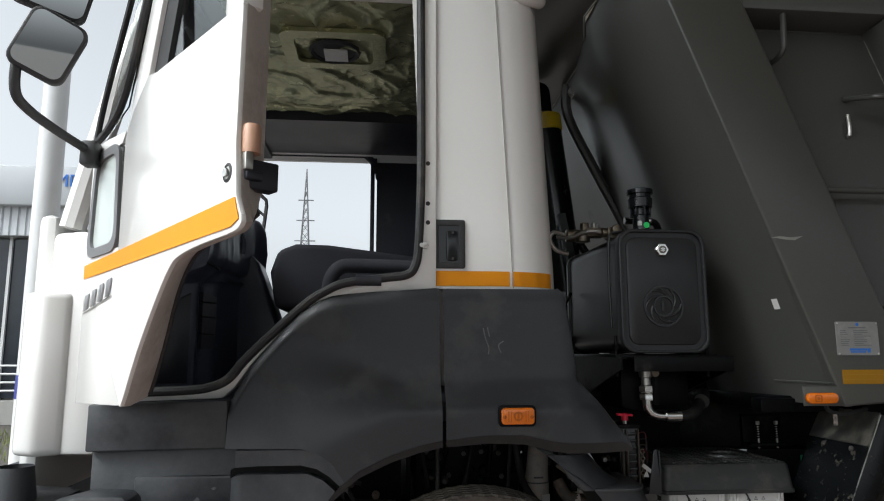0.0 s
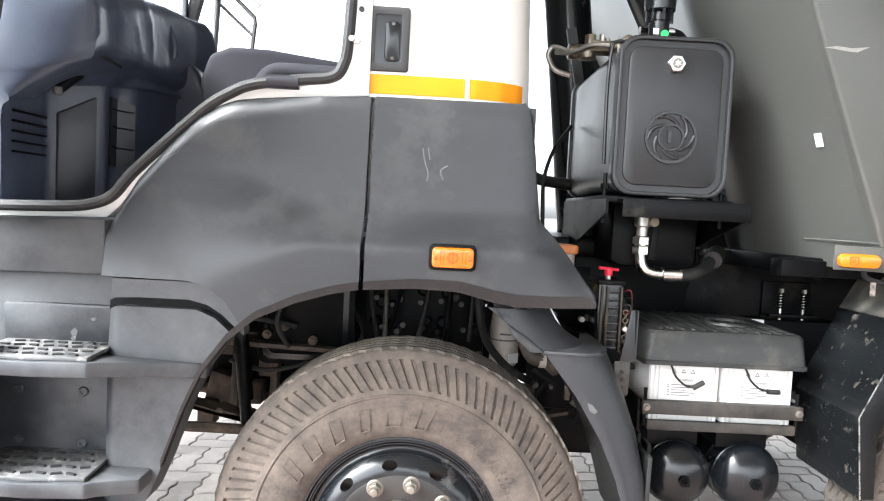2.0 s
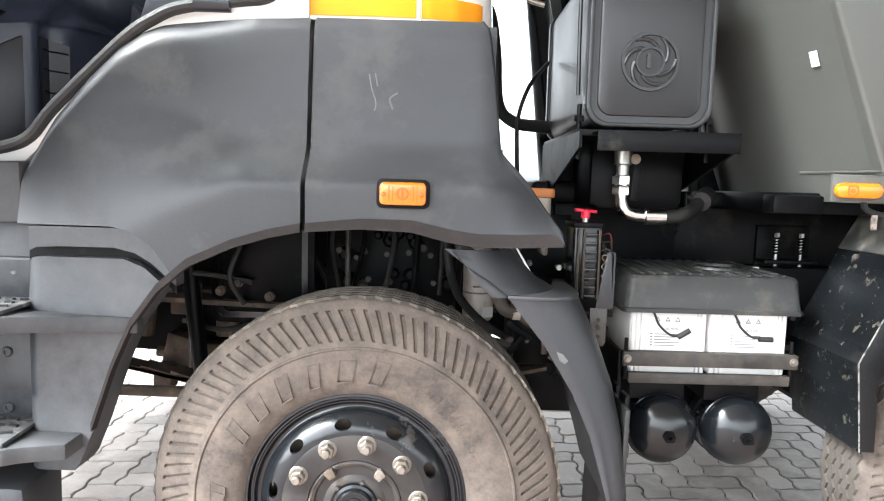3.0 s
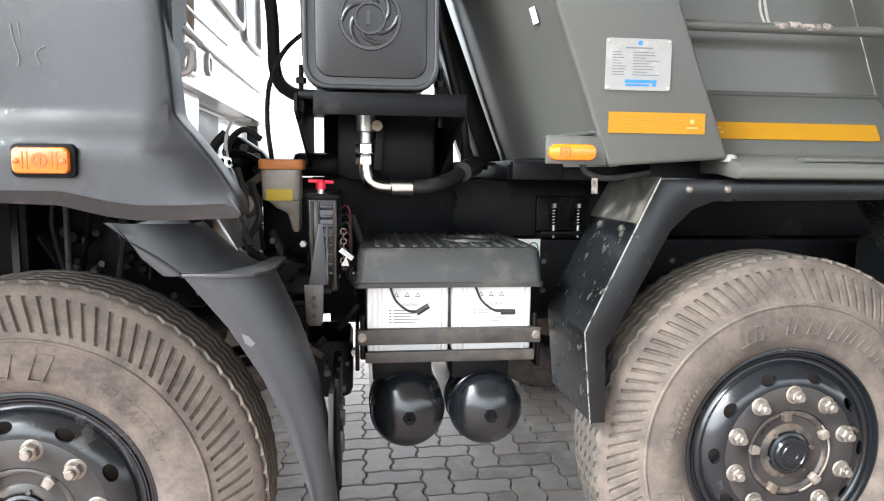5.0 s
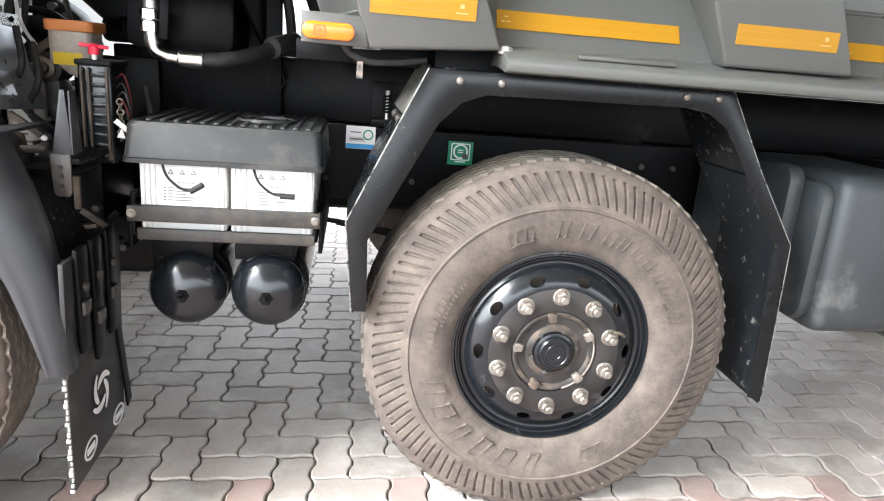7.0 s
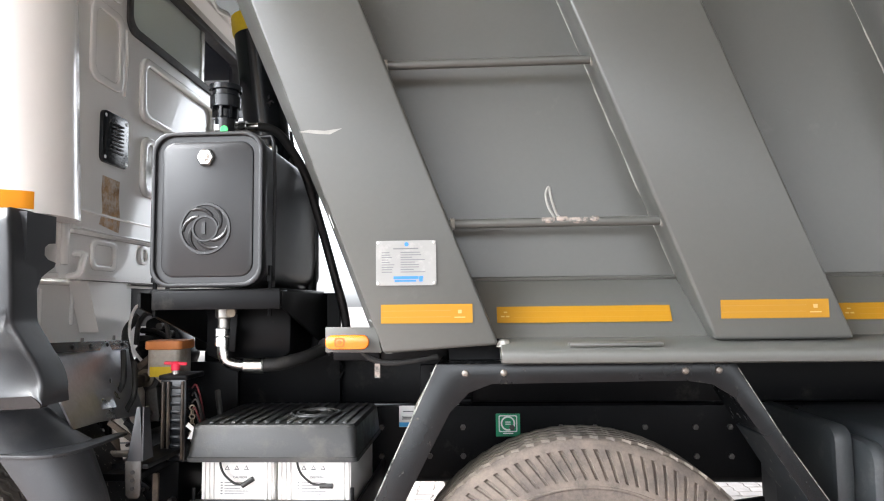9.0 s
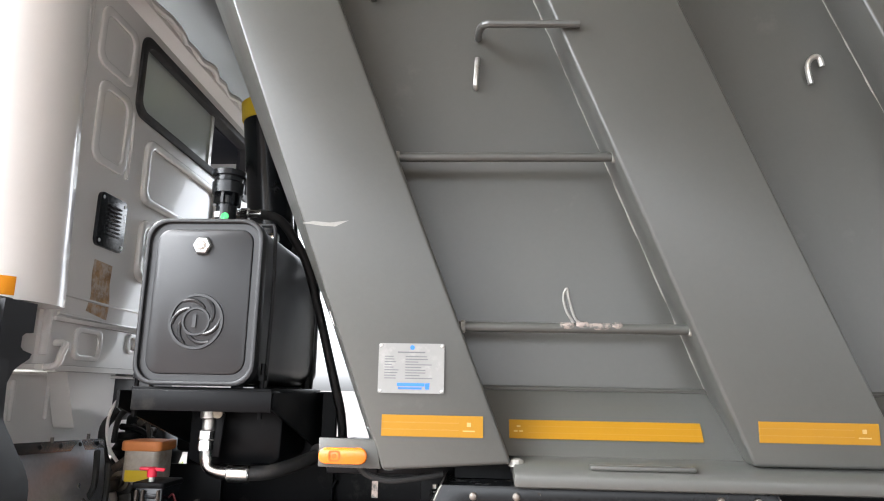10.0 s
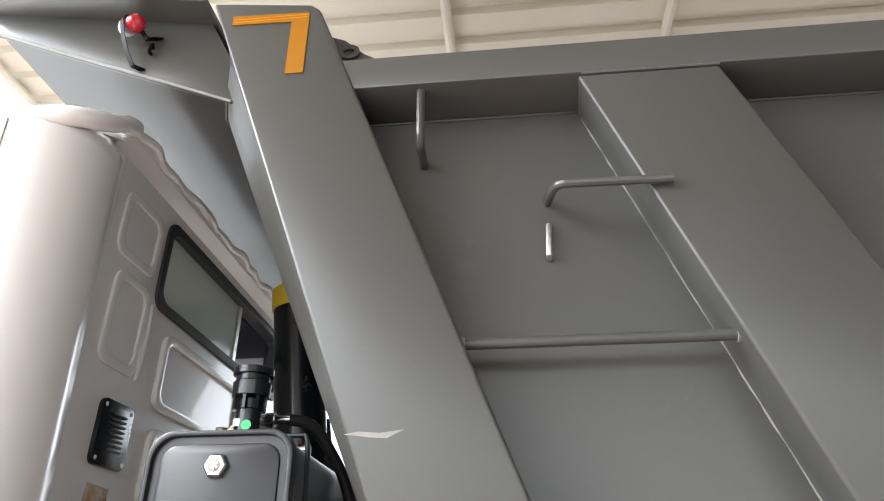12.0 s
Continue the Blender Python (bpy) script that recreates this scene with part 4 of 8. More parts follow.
for pts in ([(0.585, 1.60), (0.592, 1.565), (0.603, 1.53), (0.600, 1.51)], [(0.655, 1.555), (0.637, 1.54), (0.645, 1.515)], [(0.60, 1.602), (0.606, 1.57)]):
    part("scuff", Geo().tube([(x, fender_depth(x, z) - 0.0012, z) for x, z in pts], 0.0026, 6, 4), FAINT, fender, "faint scuff mark")

# step unit ahead of the wheel
step = holder("step_unit", (-0.4, 2.6, 0.9), truck)
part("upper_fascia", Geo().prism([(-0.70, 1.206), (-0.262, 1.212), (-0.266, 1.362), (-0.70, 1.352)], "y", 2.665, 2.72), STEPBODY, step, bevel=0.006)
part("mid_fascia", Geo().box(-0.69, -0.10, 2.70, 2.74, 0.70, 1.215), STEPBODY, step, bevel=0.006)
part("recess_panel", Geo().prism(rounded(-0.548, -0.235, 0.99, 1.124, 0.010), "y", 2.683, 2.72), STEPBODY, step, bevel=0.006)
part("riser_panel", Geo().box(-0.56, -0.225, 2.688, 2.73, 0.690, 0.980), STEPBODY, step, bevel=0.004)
for x in (-0.483, -0.305):
    for z in (0.754, 0.900):
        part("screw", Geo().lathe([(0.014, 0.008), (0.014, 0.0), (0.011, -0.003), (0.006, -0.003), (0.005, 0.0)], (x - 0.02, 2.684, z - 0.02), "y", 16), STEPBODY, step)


def side_depth(x, z):
    return 2.622 + (0.022 * ((-0.205 - x) / 0.035) ** 2 if x < -0.205 else 0) + 0.012 * max(0.0, min(1.0, (z - 1.0) / 0.12))


xs = [-0.24, -0.235, -0.228, -0.22, -0.21, -0.20] + [-0.20 + 0.30 * i / 24 for i in range(1, 25)]
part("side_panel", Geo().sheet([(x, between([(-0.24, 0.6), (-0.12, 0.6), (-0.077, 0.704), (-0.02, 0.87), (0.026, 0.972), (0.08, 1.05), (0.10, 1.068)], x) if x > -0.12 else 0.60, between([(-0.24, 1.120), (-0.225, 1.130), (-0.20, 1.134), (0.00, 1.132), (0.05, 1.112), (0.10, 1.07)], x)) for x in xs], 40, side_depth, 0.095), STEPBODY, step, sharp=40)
# Black strip paints the shade in the gap between the two side panels.
part("shadow_groove", Geo().sheet([(x, z - 0.004, z + 0.022) for x, z in ((-0.245, 1.122), (-0.22, 1.136), (0.0, 1.138), (0.03, 1.130), (0.06, 1.108), (0.118, 1.048))], 1, lambda x, z: 2.662, 0.03), BLACK, step)
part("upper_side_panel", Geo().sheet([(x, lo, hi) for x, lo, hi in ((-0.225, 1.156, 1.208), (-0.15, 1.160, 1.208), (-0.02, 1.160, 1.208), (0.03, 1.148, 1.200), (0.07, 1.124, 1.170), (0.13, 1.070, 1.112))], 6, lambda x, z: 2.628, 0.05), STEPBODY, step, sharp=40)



def tread_step(z, far):
    outline = [(x, y) for x, y in ((-0.70, 2.72), (-0.70, 2.50), (-0.535, 2.492), (-0.46, 2.478), (-0.36, 2.472), (-0.215, 2.482), (-0.196, 2.496)) + tuple((-0.196 + (far + 0.196) * k / 6, 2.496 + 0.128 * (k / 6) ** 0.85 * min(1.0, (far + 0.196) / 0.23)) for k in range(1, 7)) + ((far, 2.66), (-0.20, 2.72))]
    g = Geo().prism(outline, "z", z - 0.046, z - 0.006)
    g.v = [(x, y, c - 0.022 * max(0.0, (x + 0.2) / 0.23)) for x, y, c in g.v]
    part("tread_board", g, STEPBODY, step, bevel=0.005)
    part("tread_plate", Geo().prism([(-0.535, 2.686), (-0.525, 2.503), (-0.46, 2.490), (-0.36, 2.483), (-0.219, 2.494), (-0.232, 2.686)], "z", z - 0.006, z + 0.004), STEPPLATE, step, "scuffed grip plate", bevel=0.002)
    g = Geo()
    for i in range(7):
        for j in range(4):
            x, y = -0.490 + 0.038 * i + 0.012 * (j % 2), 2.512 + 0.046 * j
            g.box(-0.012, 0.012, -0.0045, 0.0045, 0.003, 0.0085, pose(x, y, z, 0, 0, 20 if (i + j) % 2 else -15))
    tagged(part("grip_studs", g, HOSE, step), kind="stuff")


tread_step(1.018, 0.035)
tread_step(0.712, -0.105)
for x0, z0, w, h in ((-0.352, 1.047, 0.010, 0.012), (-0.353, 1.030, 0.007, 0.009), (-0.30, 1.085, 0.008, 0.005)):
    part("mud_splash", Geo().prism([(x0 - w, z0), (x0 - 0.4 * w, z0 - h), (x0 + 0.7 * w, z0 - 0.8 * h), (x0 + w, z0 + 0.3 * h), (x0 + 0.2 * w, z0 + h)], "y", 2.6815, 2.6835), STEPPLATE, step, "dried pale mud")
part("step_cheek", Geo().prism([(-0.72, 0.6), (-0.72, 1.09), (-0.62, 1.115), (-0.50, 1.113), (-0.475, 1.09), (-0.482, 1.04), (-0.52, 1.02), (-0.52, 0.6)], "y", 2.445, 2.56), CHARCOAL, step, bevel=0.02)
part("lower_valance", Geo().box(-0.9, -0.19, 2.52, 2.70, 0.36, 0.60), CHARCOAL, step, bevel=0.03)
part("bumper_end", Geo().prism([(-1.35, 2.62), (-1.25, 2.48), (-0.74, 2.45), (-0.74, 2.8), (-1.35, 3.0)], "z", 0.45, 1.08), CHARCOAL, step, bevel=0.03)
part("bumper", Geo().box(-1.38, -1.1, 2.75, 5.25, 0.45, 1.05), CHARCOAL, step, bevel=0.05)
part("fog_duct", Geo().lathe([(0.05, 0.0), (0.05, 0.05), (0.07, -0.10), (0.085, -0.16)], (-0.86, 2.58, 1.13), "z", 24), CHARCOAL, step)

# inner rear mudguard of the front wheel
guard = holder("rear_mudguard", (1.1, 2.7, 0.8), truck)
GUARD = [(0.80, 1.165), (0.90, 1.100), (0.941, 1.062), (1.033, 0.947), (1.106, 0.829), (1.155, 0.720), (1.192, 0.60), (1.218, 0.505)]


def guard_row(a, za, b, zb, r):
    """One level of the moulded guard: flat face, round corner, side running inwards."""
    line = [(a + (b - r - a) * k / 5, 2.622 - 0.004 * math.sin(math.pi * k / 5)) for k in range(6)]
    line += [(b - r + r * math.sin(radians(11.25 * k)), 2.622 + r - r * math.cos(radians(11.25 * k))) for k in range(1, 9)]
    line += [(b - 0.003 * k, 2.622 + r + 0.012 * k) for k in range(1, 4)]
    return [(x, y, za + (zb - za) * min(1.0, max(0.0, (x - a) / (b - a)))) for x, y in line]


def guard_shell(levels):
    rows = []
    for (p, q) in zip(levels, levels[1:]):
        rows += [guard_row(*[u + (v - u) * k / 4 for u, v in zip(p, q)]) for k in range(4)]
    rows.append(guard_row(*levels[-1]))
    return Geo().skin(rows, [[(x + 0.006 - 0.016 * k / (len(r) - 1), y + 0.012, z) for k, (x, y, z) in enumerate(r)] for r in rows])


part("mudguard_upper", guard_shell([(0.78, 1.180, 0.955, 1.172, 0.15), (0.83, 1.142, 0.990, 1.135, 0.16), (0.89, 1.104, 1.025, 1.100, 0.17), (0.941, 1.064, 1.080, 1.068, 0.18)]), CHARCOAL, guard, "charcoal plastic mudguard", sharp=50)
part("mudguard_skin", guard_shell([(0.941, 1.062, 1.128, 1.062, 0.10), (1.033, 0.947, 1.180, 0.950, 0.09), (1.106, 0.829, 1.220, 0.840, 0.075), (1.155, 0.720, 1.246, 0.725, 0.06), (1.192, 0.60, 1.262, 0.60, 0.05), (1.218, 0.505, 1.270, 0.505, 0.04)]), CHARCOAL, guard, "charcoal plastic mudguard", sharp=50)
g = Geo().skin([[(a + 0.012, 2.66, b), (a + 0.012, 3.05, b)] for a, b in GUARD], [[(a + 0.024, 2.66, b + 0.008), (a + 0.024, 3.05, b + 0.008)] for a, b in GUARD])
part("mudguard_liner", g, SPATTER, guard, "mud-spattered inner liner", sharp=50)
part("mudguard_ledge", Geo().prism([(0.938, 2.616), (1.00, 2.607), (1.055, 2.607), (1.092, 2.622), (1.116, 2.655), (1.127, 2.70), (1.130, 2.80), (1.128, 2.93), (1.10, 2.93), (1.06, 2.75), (0.95, 2.66)], "z", 1.061, 1.070), CHARCOAL, guard, "moulded ledge of the guard", bevel=0.002)
part("scuff", Geo().add([(1.062, 2.6165, 0.935), (1.078, 2.6165, 0.928), (1.092, 2.6165, 0.912), (1.083, 2.6165, 0.904), (1.070, 2.6165, 0.912)], [(0, 4, 3, 2, 1)]), FAINT, guard, "pale scrape")
part("shield_plate", Geo().skin([[(0.910, 2.84, 1.345), (0.945, 2.83, 1.23), (1.024, 2.82, 1.098)], [(0.906, 3.00, 1.340), (0.935, 3.00, 1.22), (1.000, 2.99, 1.090)], [(0.924, 3.16, 1.336), (0.964, 3.15, 1.21), (1.009, 3.16, 1.078)], [(0.919, 3.30, 1.330), (0.939, 3.31, 1.20), (0.980, 3.32, 1.064)]],
                                [[(0.904, 2.84, 1.345), (0.939, 2.83, 1.23), (1.018, 2.82, 1.098)], [(0.900, 3.00, 1.340), (0.929, 3.00, 1.22), (0.994, 2.99, 1.090)], [(0.918, 3.16, 1.336), (0.958, 3.15, 1.21), (1.003, 3.16, 1.078)], [(0.913, 3.30, 1.330), (0.933, 3.31, 1.20), (0.974, 3.32, 1.064)]]), SHEET, guard, "bare sheet steel splash shield", sharp=70)
part("shield_strip", Geo().skin([[(0.9155, 2.85, 1.348), (0.9215, 2.85, 1.316)], [(0.9265, 3.29, 1.334), (0.9320, 3.29, 1.302)]], [[(0.9110, 2.85, 1.348), (0.9170, 2.85, 1.316)], [(0.9220, 3.29, 1.334), (0.9275, 3.29, 1.302)]]), BRIGHT, guard, "bright riveted edge strip")
for y in (2.965, 3.06, 3.155, 3.25):
    part("rivet", Geo().lathe([(0.008, -0.002), (0.008, 0.001), (0.003, 0.005)], (0.9175 + 0.03 * (y - 2.85), y, 1.331 - 0.03 * (y - 2.9)), "x", 10), BLACK, guard)
for y in (3.02, 3.20):
    part("stud", Geo().cyl((0.914 + 0.03 * (y - 2.85), y, 1.338), 0.005, 0.016, "z", 8), DARKBOLT, guard)
flap = holder("mud_flap", (1.26, 2.85, 0.4), truck)
part("flap_sheet", Geo().prism([(1.236, 0.165), (1.248, 0.165), (1.262, 0.78), (1.250, 0.78)], "y", 2.650, 3.04), HOSE, flap, "black rubber flap", bevel=0.002)
part("flap_fold", Geo().prism([(3.04, 0.20), (3.075, 0.215), (2.99, 0.60), (2.95, 0.60)], "x", 1.255, 1.262), BLACK, flap, bevel=0.002)
for k, (y, z0) in enumerate(((2.705, 0.53), (2.80, 0.47), (2.905, 0.50))):
    part("flap_strap", Geo().prism([(y, z0), (y + 0.055, z0), (y + 0.058, 0.80), (y - 0.004, 0.80)], "x", 1.262, 1.274), BLACK, flap, bevel=0.003)
    part("strap_clip", Geo().box(1.272, 1.282, y + 0.006, y + 0.05, z0 + 0.10, z0 + 0.135), DARKBOLT, flap, bevel=0.003)
    part("strap_bolt", Geo().cyl((1.272, y + 0.028, 0.70), 0.011, 0.012, "x", 6), DARKBOLT, flap)
g = Geo()
for i in range(4):
    a = radians(90 * i + 20)
    for k in range(14):
        f0, f1 = k / 14, (k + 1) / 14
        quad = []
        for f, r_ in ((f0, 0), (f1, 0), (f1, 1), (f0, 1)):
            rr_ = 0.072 - 0.036 * f - r_ * (0.024 * math.sin(math.pi * (0.15 + 0.75 * f)))
            quad.append((1.2585, 2.842 + rr_ * math.cos(a + 2.1 * f), 0.355 + 0.95 * rr_ * math.sin(a + 2.1 * f)))
        g.add(quad, [(0, 1, 2, 3)])
part("emblem_print", g, LOGO, flap, "white round emblem print")
for y, z in ((2.768, 0.226), (2.985, 0.205)):
    oval = [(y + 0.045 * math.cos(a * 0.3491), z + 0.030 * math.sin(a * 0.3491)) for a in range(18)]
    part("maker_mark", frame_rim(Geo(), oval, "x", 1.2455, 1.2515, 0.006).box(1.2455, 1.2515, y - 0.026, y + 0.026, z - 0.010, z + 0.008), LOGO, flap, "white oval outline print")
for k in range(20):
    part("edge_tooth", Geo().box(1.240 + 0.003 * (k % 3), 1.252, 2.644, 2.651, 0.17 + 0.016 * k, 0.179 + 0.016 * k + 0.002 * (k % 4)), SCUFF, flap, bevel=0.002)

# tipper body
tipper = holder("tipper_body", (3.5, 4.0, 1.3), truck)
SL, ZB = -0.381, 1.33
FW = [2.757, 2.80, 2.86, 2.92, 3.05, 3.26, 3.38, 3.80, 4.30, 5.245]


def wall_x(y, z):
    """The bulging front wall of the tipper: nearly flush below, further forward at the top."""
    low = between([(2.757, 0.0), (2.80, -0.006), (2.92, -0.030), (3.26, -0.105), (3.38, -0.115), (4.3, 0.03), (5.245, 0.10)], y)
    high = between([(2.757, 0.0), (2.80, -0.012), (2.92, -0.07), (3.05, -0.12), (3.20, -0.13), (3.45, -0.05), (3.7, 0.0), (5.245, 0.05)], y)
    t = min(max((z - 1.5) / 1.5, 0.0), 1.0)
    return lean(1.944, z) + low + (high - low) * t


def lean(x, z):
    """The place of an upright edge at height z, leaning forward, whose foot at the floor is x."""
    return x + SL * (z - ZB)


def slanted(x0, x1, z0, z1):
    return [(lean(x0, z0), z0), (lean(x1, z0), z0), (lean(x1, z1), z1), (lean(x0, z1), z1)]


POSTS = [(1.938, 2.258, 1.315, 3.235), (2.866, 3.218, 1.345, 2.868), (3.728, 4.078, 1.345, 2.868), (4.585, 4.935, 1.345, 2.868), (5.455, 5.805, 1.345, 2.868), (6.325, 6.675, 1.345, 2.868)]
for i, (a, b, z0, z1) in enumerate(POSTS):
    out = slanted(a, b, z0, z1)
    if i == 0:
        out = [(lean(a, z0), z0), (lean(b, z0) , z0 + 0.022), (lean(b, 3.19), 3.19), (lean(b, 3.215) - 0.02, 3.215), (lean(a, z1), z1 + 0.02)]
    g = Geo().prism(out, "y", 2.750, 2.925)
    if i:
        g.v = [(x - 0.013 if y < 2.8 and k % 4 in (0, 3) else x, y, z) for k, (x, y, z) in enumerate(g.v)]
    part("post", g, BODY, tipper, "wide slanting grey-green side post", bevel=0.010, segments=3)
part("side_panel", Geo().prism([(lean(2.10, 1.52), 1.52), (8.2, 1.52), (8.2, 2.88), (lean(2.10, 2.88), 2.88)], "y", 2.905, 2.930), BODY, tipper)
g = Geo()
pr = [(2.905, 1.525), (2.815, 1.352), (2.84, 1.352), (2.93, 1.525)]
g.add([(2.10 + SL * (z - ZB), y, z) for y, z in pr] + [(8.2, y, z) for y, z in pr], [(0, 1, 2, 3), (7, 6, 5, 4), (0, 4, 5, 1), (1, 5, 6, 2), (2, 6, 7, 3), (3, 7, 4, 0)])
part("lower_panel", g, BODY, tipper)
part("weld_line", Geo().tube([(2.04, 2.902, 1.523), (8.2, 2.902, 1.523)], 0.0065, 6, 1), BODY, tipper)
part("bottom_rail", Geo().prism([(2.700, 1.290), (2.700, 1.318), (2.712, 1.328), (2.83, 1.356), (2.95, 1.356), (2.95, 1.30), (2.83, 1.30), (2.72, 1.286)], "x", 2.268, 8.2), BODY, tipper, "grey-green folded bottom rail", bevel=0.006)
part("rail_pad", Geo().box(2.45, 2.70, 2.715, 2.745, 1.331, 1.343, pose(0, 0, 0)), BODY, tipper, bevel=0.004)
part("rail_end_weld", Geo().lathe([(0.008, 0), (0.022, 0.006), (0.016, 0.022), (0.004, 0.026)], (2.278, 2.77, 1.325), "z", 9), WELD, tipper, "rough pale weld lump")
part("top_rail", Geo().prism([(2.757, 2.882), (2.757, 2.988), (2.775, 2.996), (3.0, 2.996), (3.0, 2.88), (2.91, 2.868)], "x", lean(2.20, 2.93), 8.2), BODY, tipper, "grey-green top rail", bevel=0.006)
part("weld_line", Geo().tube([(1.60, 2.9035, 2.866), (8.2, 2.9035, 2.866)], 0.004, 6, 1), BODY, tipper)
for a, b, z0, z1 in POSTS[1:]:
    pts = [Vector((lean(a, z), 2.905, z)) for z in (1.40, 1.6, 1.8, 2.0, 2.2, 2.4, 2.6, 2.8, 2.86)]
    rr = random.Random(int(a * 100))
    pts = [Vector((lean(a, 1.40 + 0.03 * k) + rr.uniform(-0.002, 0.002), 2.906, 1.40 + 0.03 * k)) for k in range(49)]
    part("weld_seam", Geo().tube(pts, 0.0042, 6, 1), WELD, tipper, "pale weld seam")
    part("weld_line", Geo().tube([(lean(a, z1) , 2.752, z1 + 0.003), (lean(b, z1), 2.752, z1 + 0.003)], 0.005, 6, 1), BODY, tipper)
WALLZ = (1.315, 1.6, 1.9, 2.2, 2.5, 2.8, 3.055)
g = Geo().skin([[(wall_x(y, z), y, z) for z in WALLZ] for y in FW], [[(wall_x(y, z) + 0.02, y, z) for z in WALLZ] for y in FW])
part("front_wall", g, BODY, tipper, "grey-green bulging front wall", sharp=60)
part("weld_line", Geo().tube([(wall_x(y, 1.40) - 0.002, y, 1.40) for y in FW[:5]], 0.004, 6, 1), BODY, tipper)
# Black colour stands in for the deep shade on this inner stiffener.
part("front_rib", Geo().prism([(lean(1.785, 1.31), 1.31), (lean(1.86, 1.31), 1.31), (lean(1.86, 1.95), 1.95), (lean(1.785, 1.95), 1.95)], "y", 3.62, 3.74), BLACK, tipper, "slanting stiffener of the front wall, blackened for its shade", bevel=0.004)
part("front_bolster", Geo().box(1.752, 1.90, 2.985, 3.06, 1.277, 1.332), BLACK, tipper, "black folded bolster", bevel=0.006)
part("front_sill", Geo().box(1.80, 2.16, 3.0, 5.0, 1.277, 1.340), BLACK, tipper, bevel=0.006)
part("floor_beam", Geo().box(2.12, 8.2, 2.90, 5.10, 1.285, 1.345), BLACK, tipper)
part("far_side", Geo().prism(slanted(1.96, 8.6, 1.33, 2.99), "y", 5.14, 5.25), BODY, tipper)
part("tailgate", Geo().prism(slanted(8.2, 8.3, 1.33, 2.99), "y", 2.78, 5.24), BODY, tipper)
# the cab guard that reaches forward over the cab
GUARDY = (2.905, 3.05, 3.20, 3.45, 3.7, 4.2, 5.15)
GUARDX = ((1.0, 3.105), (0.75, 3.212), (0.55, 3.296), (0.37, 3.370))
rows = [[(wall_x(y, 3.055), y, 3.055) for y in GUARDY]] + [[(x, y, z) for y in GUARDY] for x, z in GUARDX]
part("cab_guard", Geo().skin(rows, [[(x + 0.004, y, z + 0.012) for x, y, z in r] for r in rows]), BODY, tipper, "grey-green cab guard plate", sharp=50)
part("weld_line", Geo().tube([(wall_x(y, 3.055) - 0.003, y, 3.053) for y in GUARDY], 0.005, 6, 1), WELD, tipper, "pale weld seam")
part("guard_gusset", Geo().prism([(1.262, 2.985), (1.0, 3.09), (0.40, 3.345), (0.28, 3.40), (0.31, 3.49), (1.126, 3.345), (1.23, 3.15)], "y", 2.898, 2.912), BODY, tipper, bevel=0.003)
part("weld_line", Geo().tube([(1.25, 2.896, 2.99), (0.36, 2.896, 3.367)], 0.005, 6, 1), WELD, tipper)
# Unseen far gusset, added to keep far-side light off the guard's underside.
part("guard_gusset", Geo().prism([(1.262, 2.985), (1.0, 3.09), (0.40, 3.345), (0.28, 3.40), (0.31, 3.49), (1.126, 3.345), (1.23, 3.15)], "y", 5.14, 5.155), BODY, tipper, bevel=0.003)
part("guard_top", Geo().prism([(0.28, 3.47), (0.30, 3.50), (1.15, 3.35), (1.15, 3.325)], "y", 2.80, 5.2), BODY, tipper, bevel=0.003)
part("lift_eye", frame_rim(Geo(), [(1.616 + 0.034 * math.cos(a * 0.628), 3.115 + 0.028 * math.sin(a * 0.628)) for a in range(10)], "y", 2.852, 2.866, 0.016), BODY, tipper)
part("lift_eye_plate", Geo().prism([(1.53, 2.99), (1.80, 3.0), (1.715, 3.075), (1.66, 3.11), (1.60, 3.17), (1.53, 3.20)], "y", 2.862, 2.876), BODY, tipper)
# ladder rungs and hooks
for z, a, b in ((1.678, 2.135, 2.729), (2.150, 1.946, 2.549)):
    part("rung", Geo().tube([(a - 0.01, 2.80, z), (b + 0.02, 2.80, z)], 0.0135, 14, 1), BODY, tipper, "grey-green round ladder rung")
    for x in (a + 0.004, b):
        part("weld_bead", Geo().lathe([(0.004, -0.012), (0.0175, -0.005), (0.0175, 0.004), (0.012, 0.008)], (x, 2.80, z), "x", 10), WELD, tipper)
for x0, x1, dz in ((2.395, 2.425, 0.0), (2.437, 2.462, 0.003), (2.468, 2.520, -0.001), (2.531, 2.548, 0.002)):
    part("scuff", Geo().tube([(x0, 2.7975, 1.6812 + dz), (0.7 * x0 + 0.3 * x1, 2.7957, 1.6815 + dz), (0.2 * x0 + 0.8 * x1, 2.7957, 1.6815 + dz), (x1, 2.7975, 1.6812 + dz)], 0.0112, 10, 2), PINKSCUFF, tipper, "rubbed primer patch on the rung")
part("handhold", Geo().tube([(1.844, 2.905, 2.712), (1.845, 2.83, 2.714), (1.846, 2.80, 2.73), (1.847, 2.79, 2.77), (1.848, 2.785, 2.95), (1.848, 2.80, 2.975), (1.848, 2.82, 2.98)], 0.0115, 10, 3), BODY, tipper, "bent round bar handhold")
part("handhold", Geo().tube([(2.172, 2.905, 2.572), (2.178, 2.80, 2.540), (2.185, 2.755, 2.525), (2.200, 2.738, 2.522), (2.235, 2.735, 2.520), (2.455, 2.735, 2.517)], 0.0112, 10, 4), BODY, tipper, "bent round bar handhold")
part("tie_hook", Geo().tube([(2.167, 2.90, 2.405), (2.166, 2.886, 2.408), (2.168, 2.884, 2.45), (2.171, 2.892, 2.498)], 0.008, 8, 2), STEEL, tipper, "small bent steel hook")
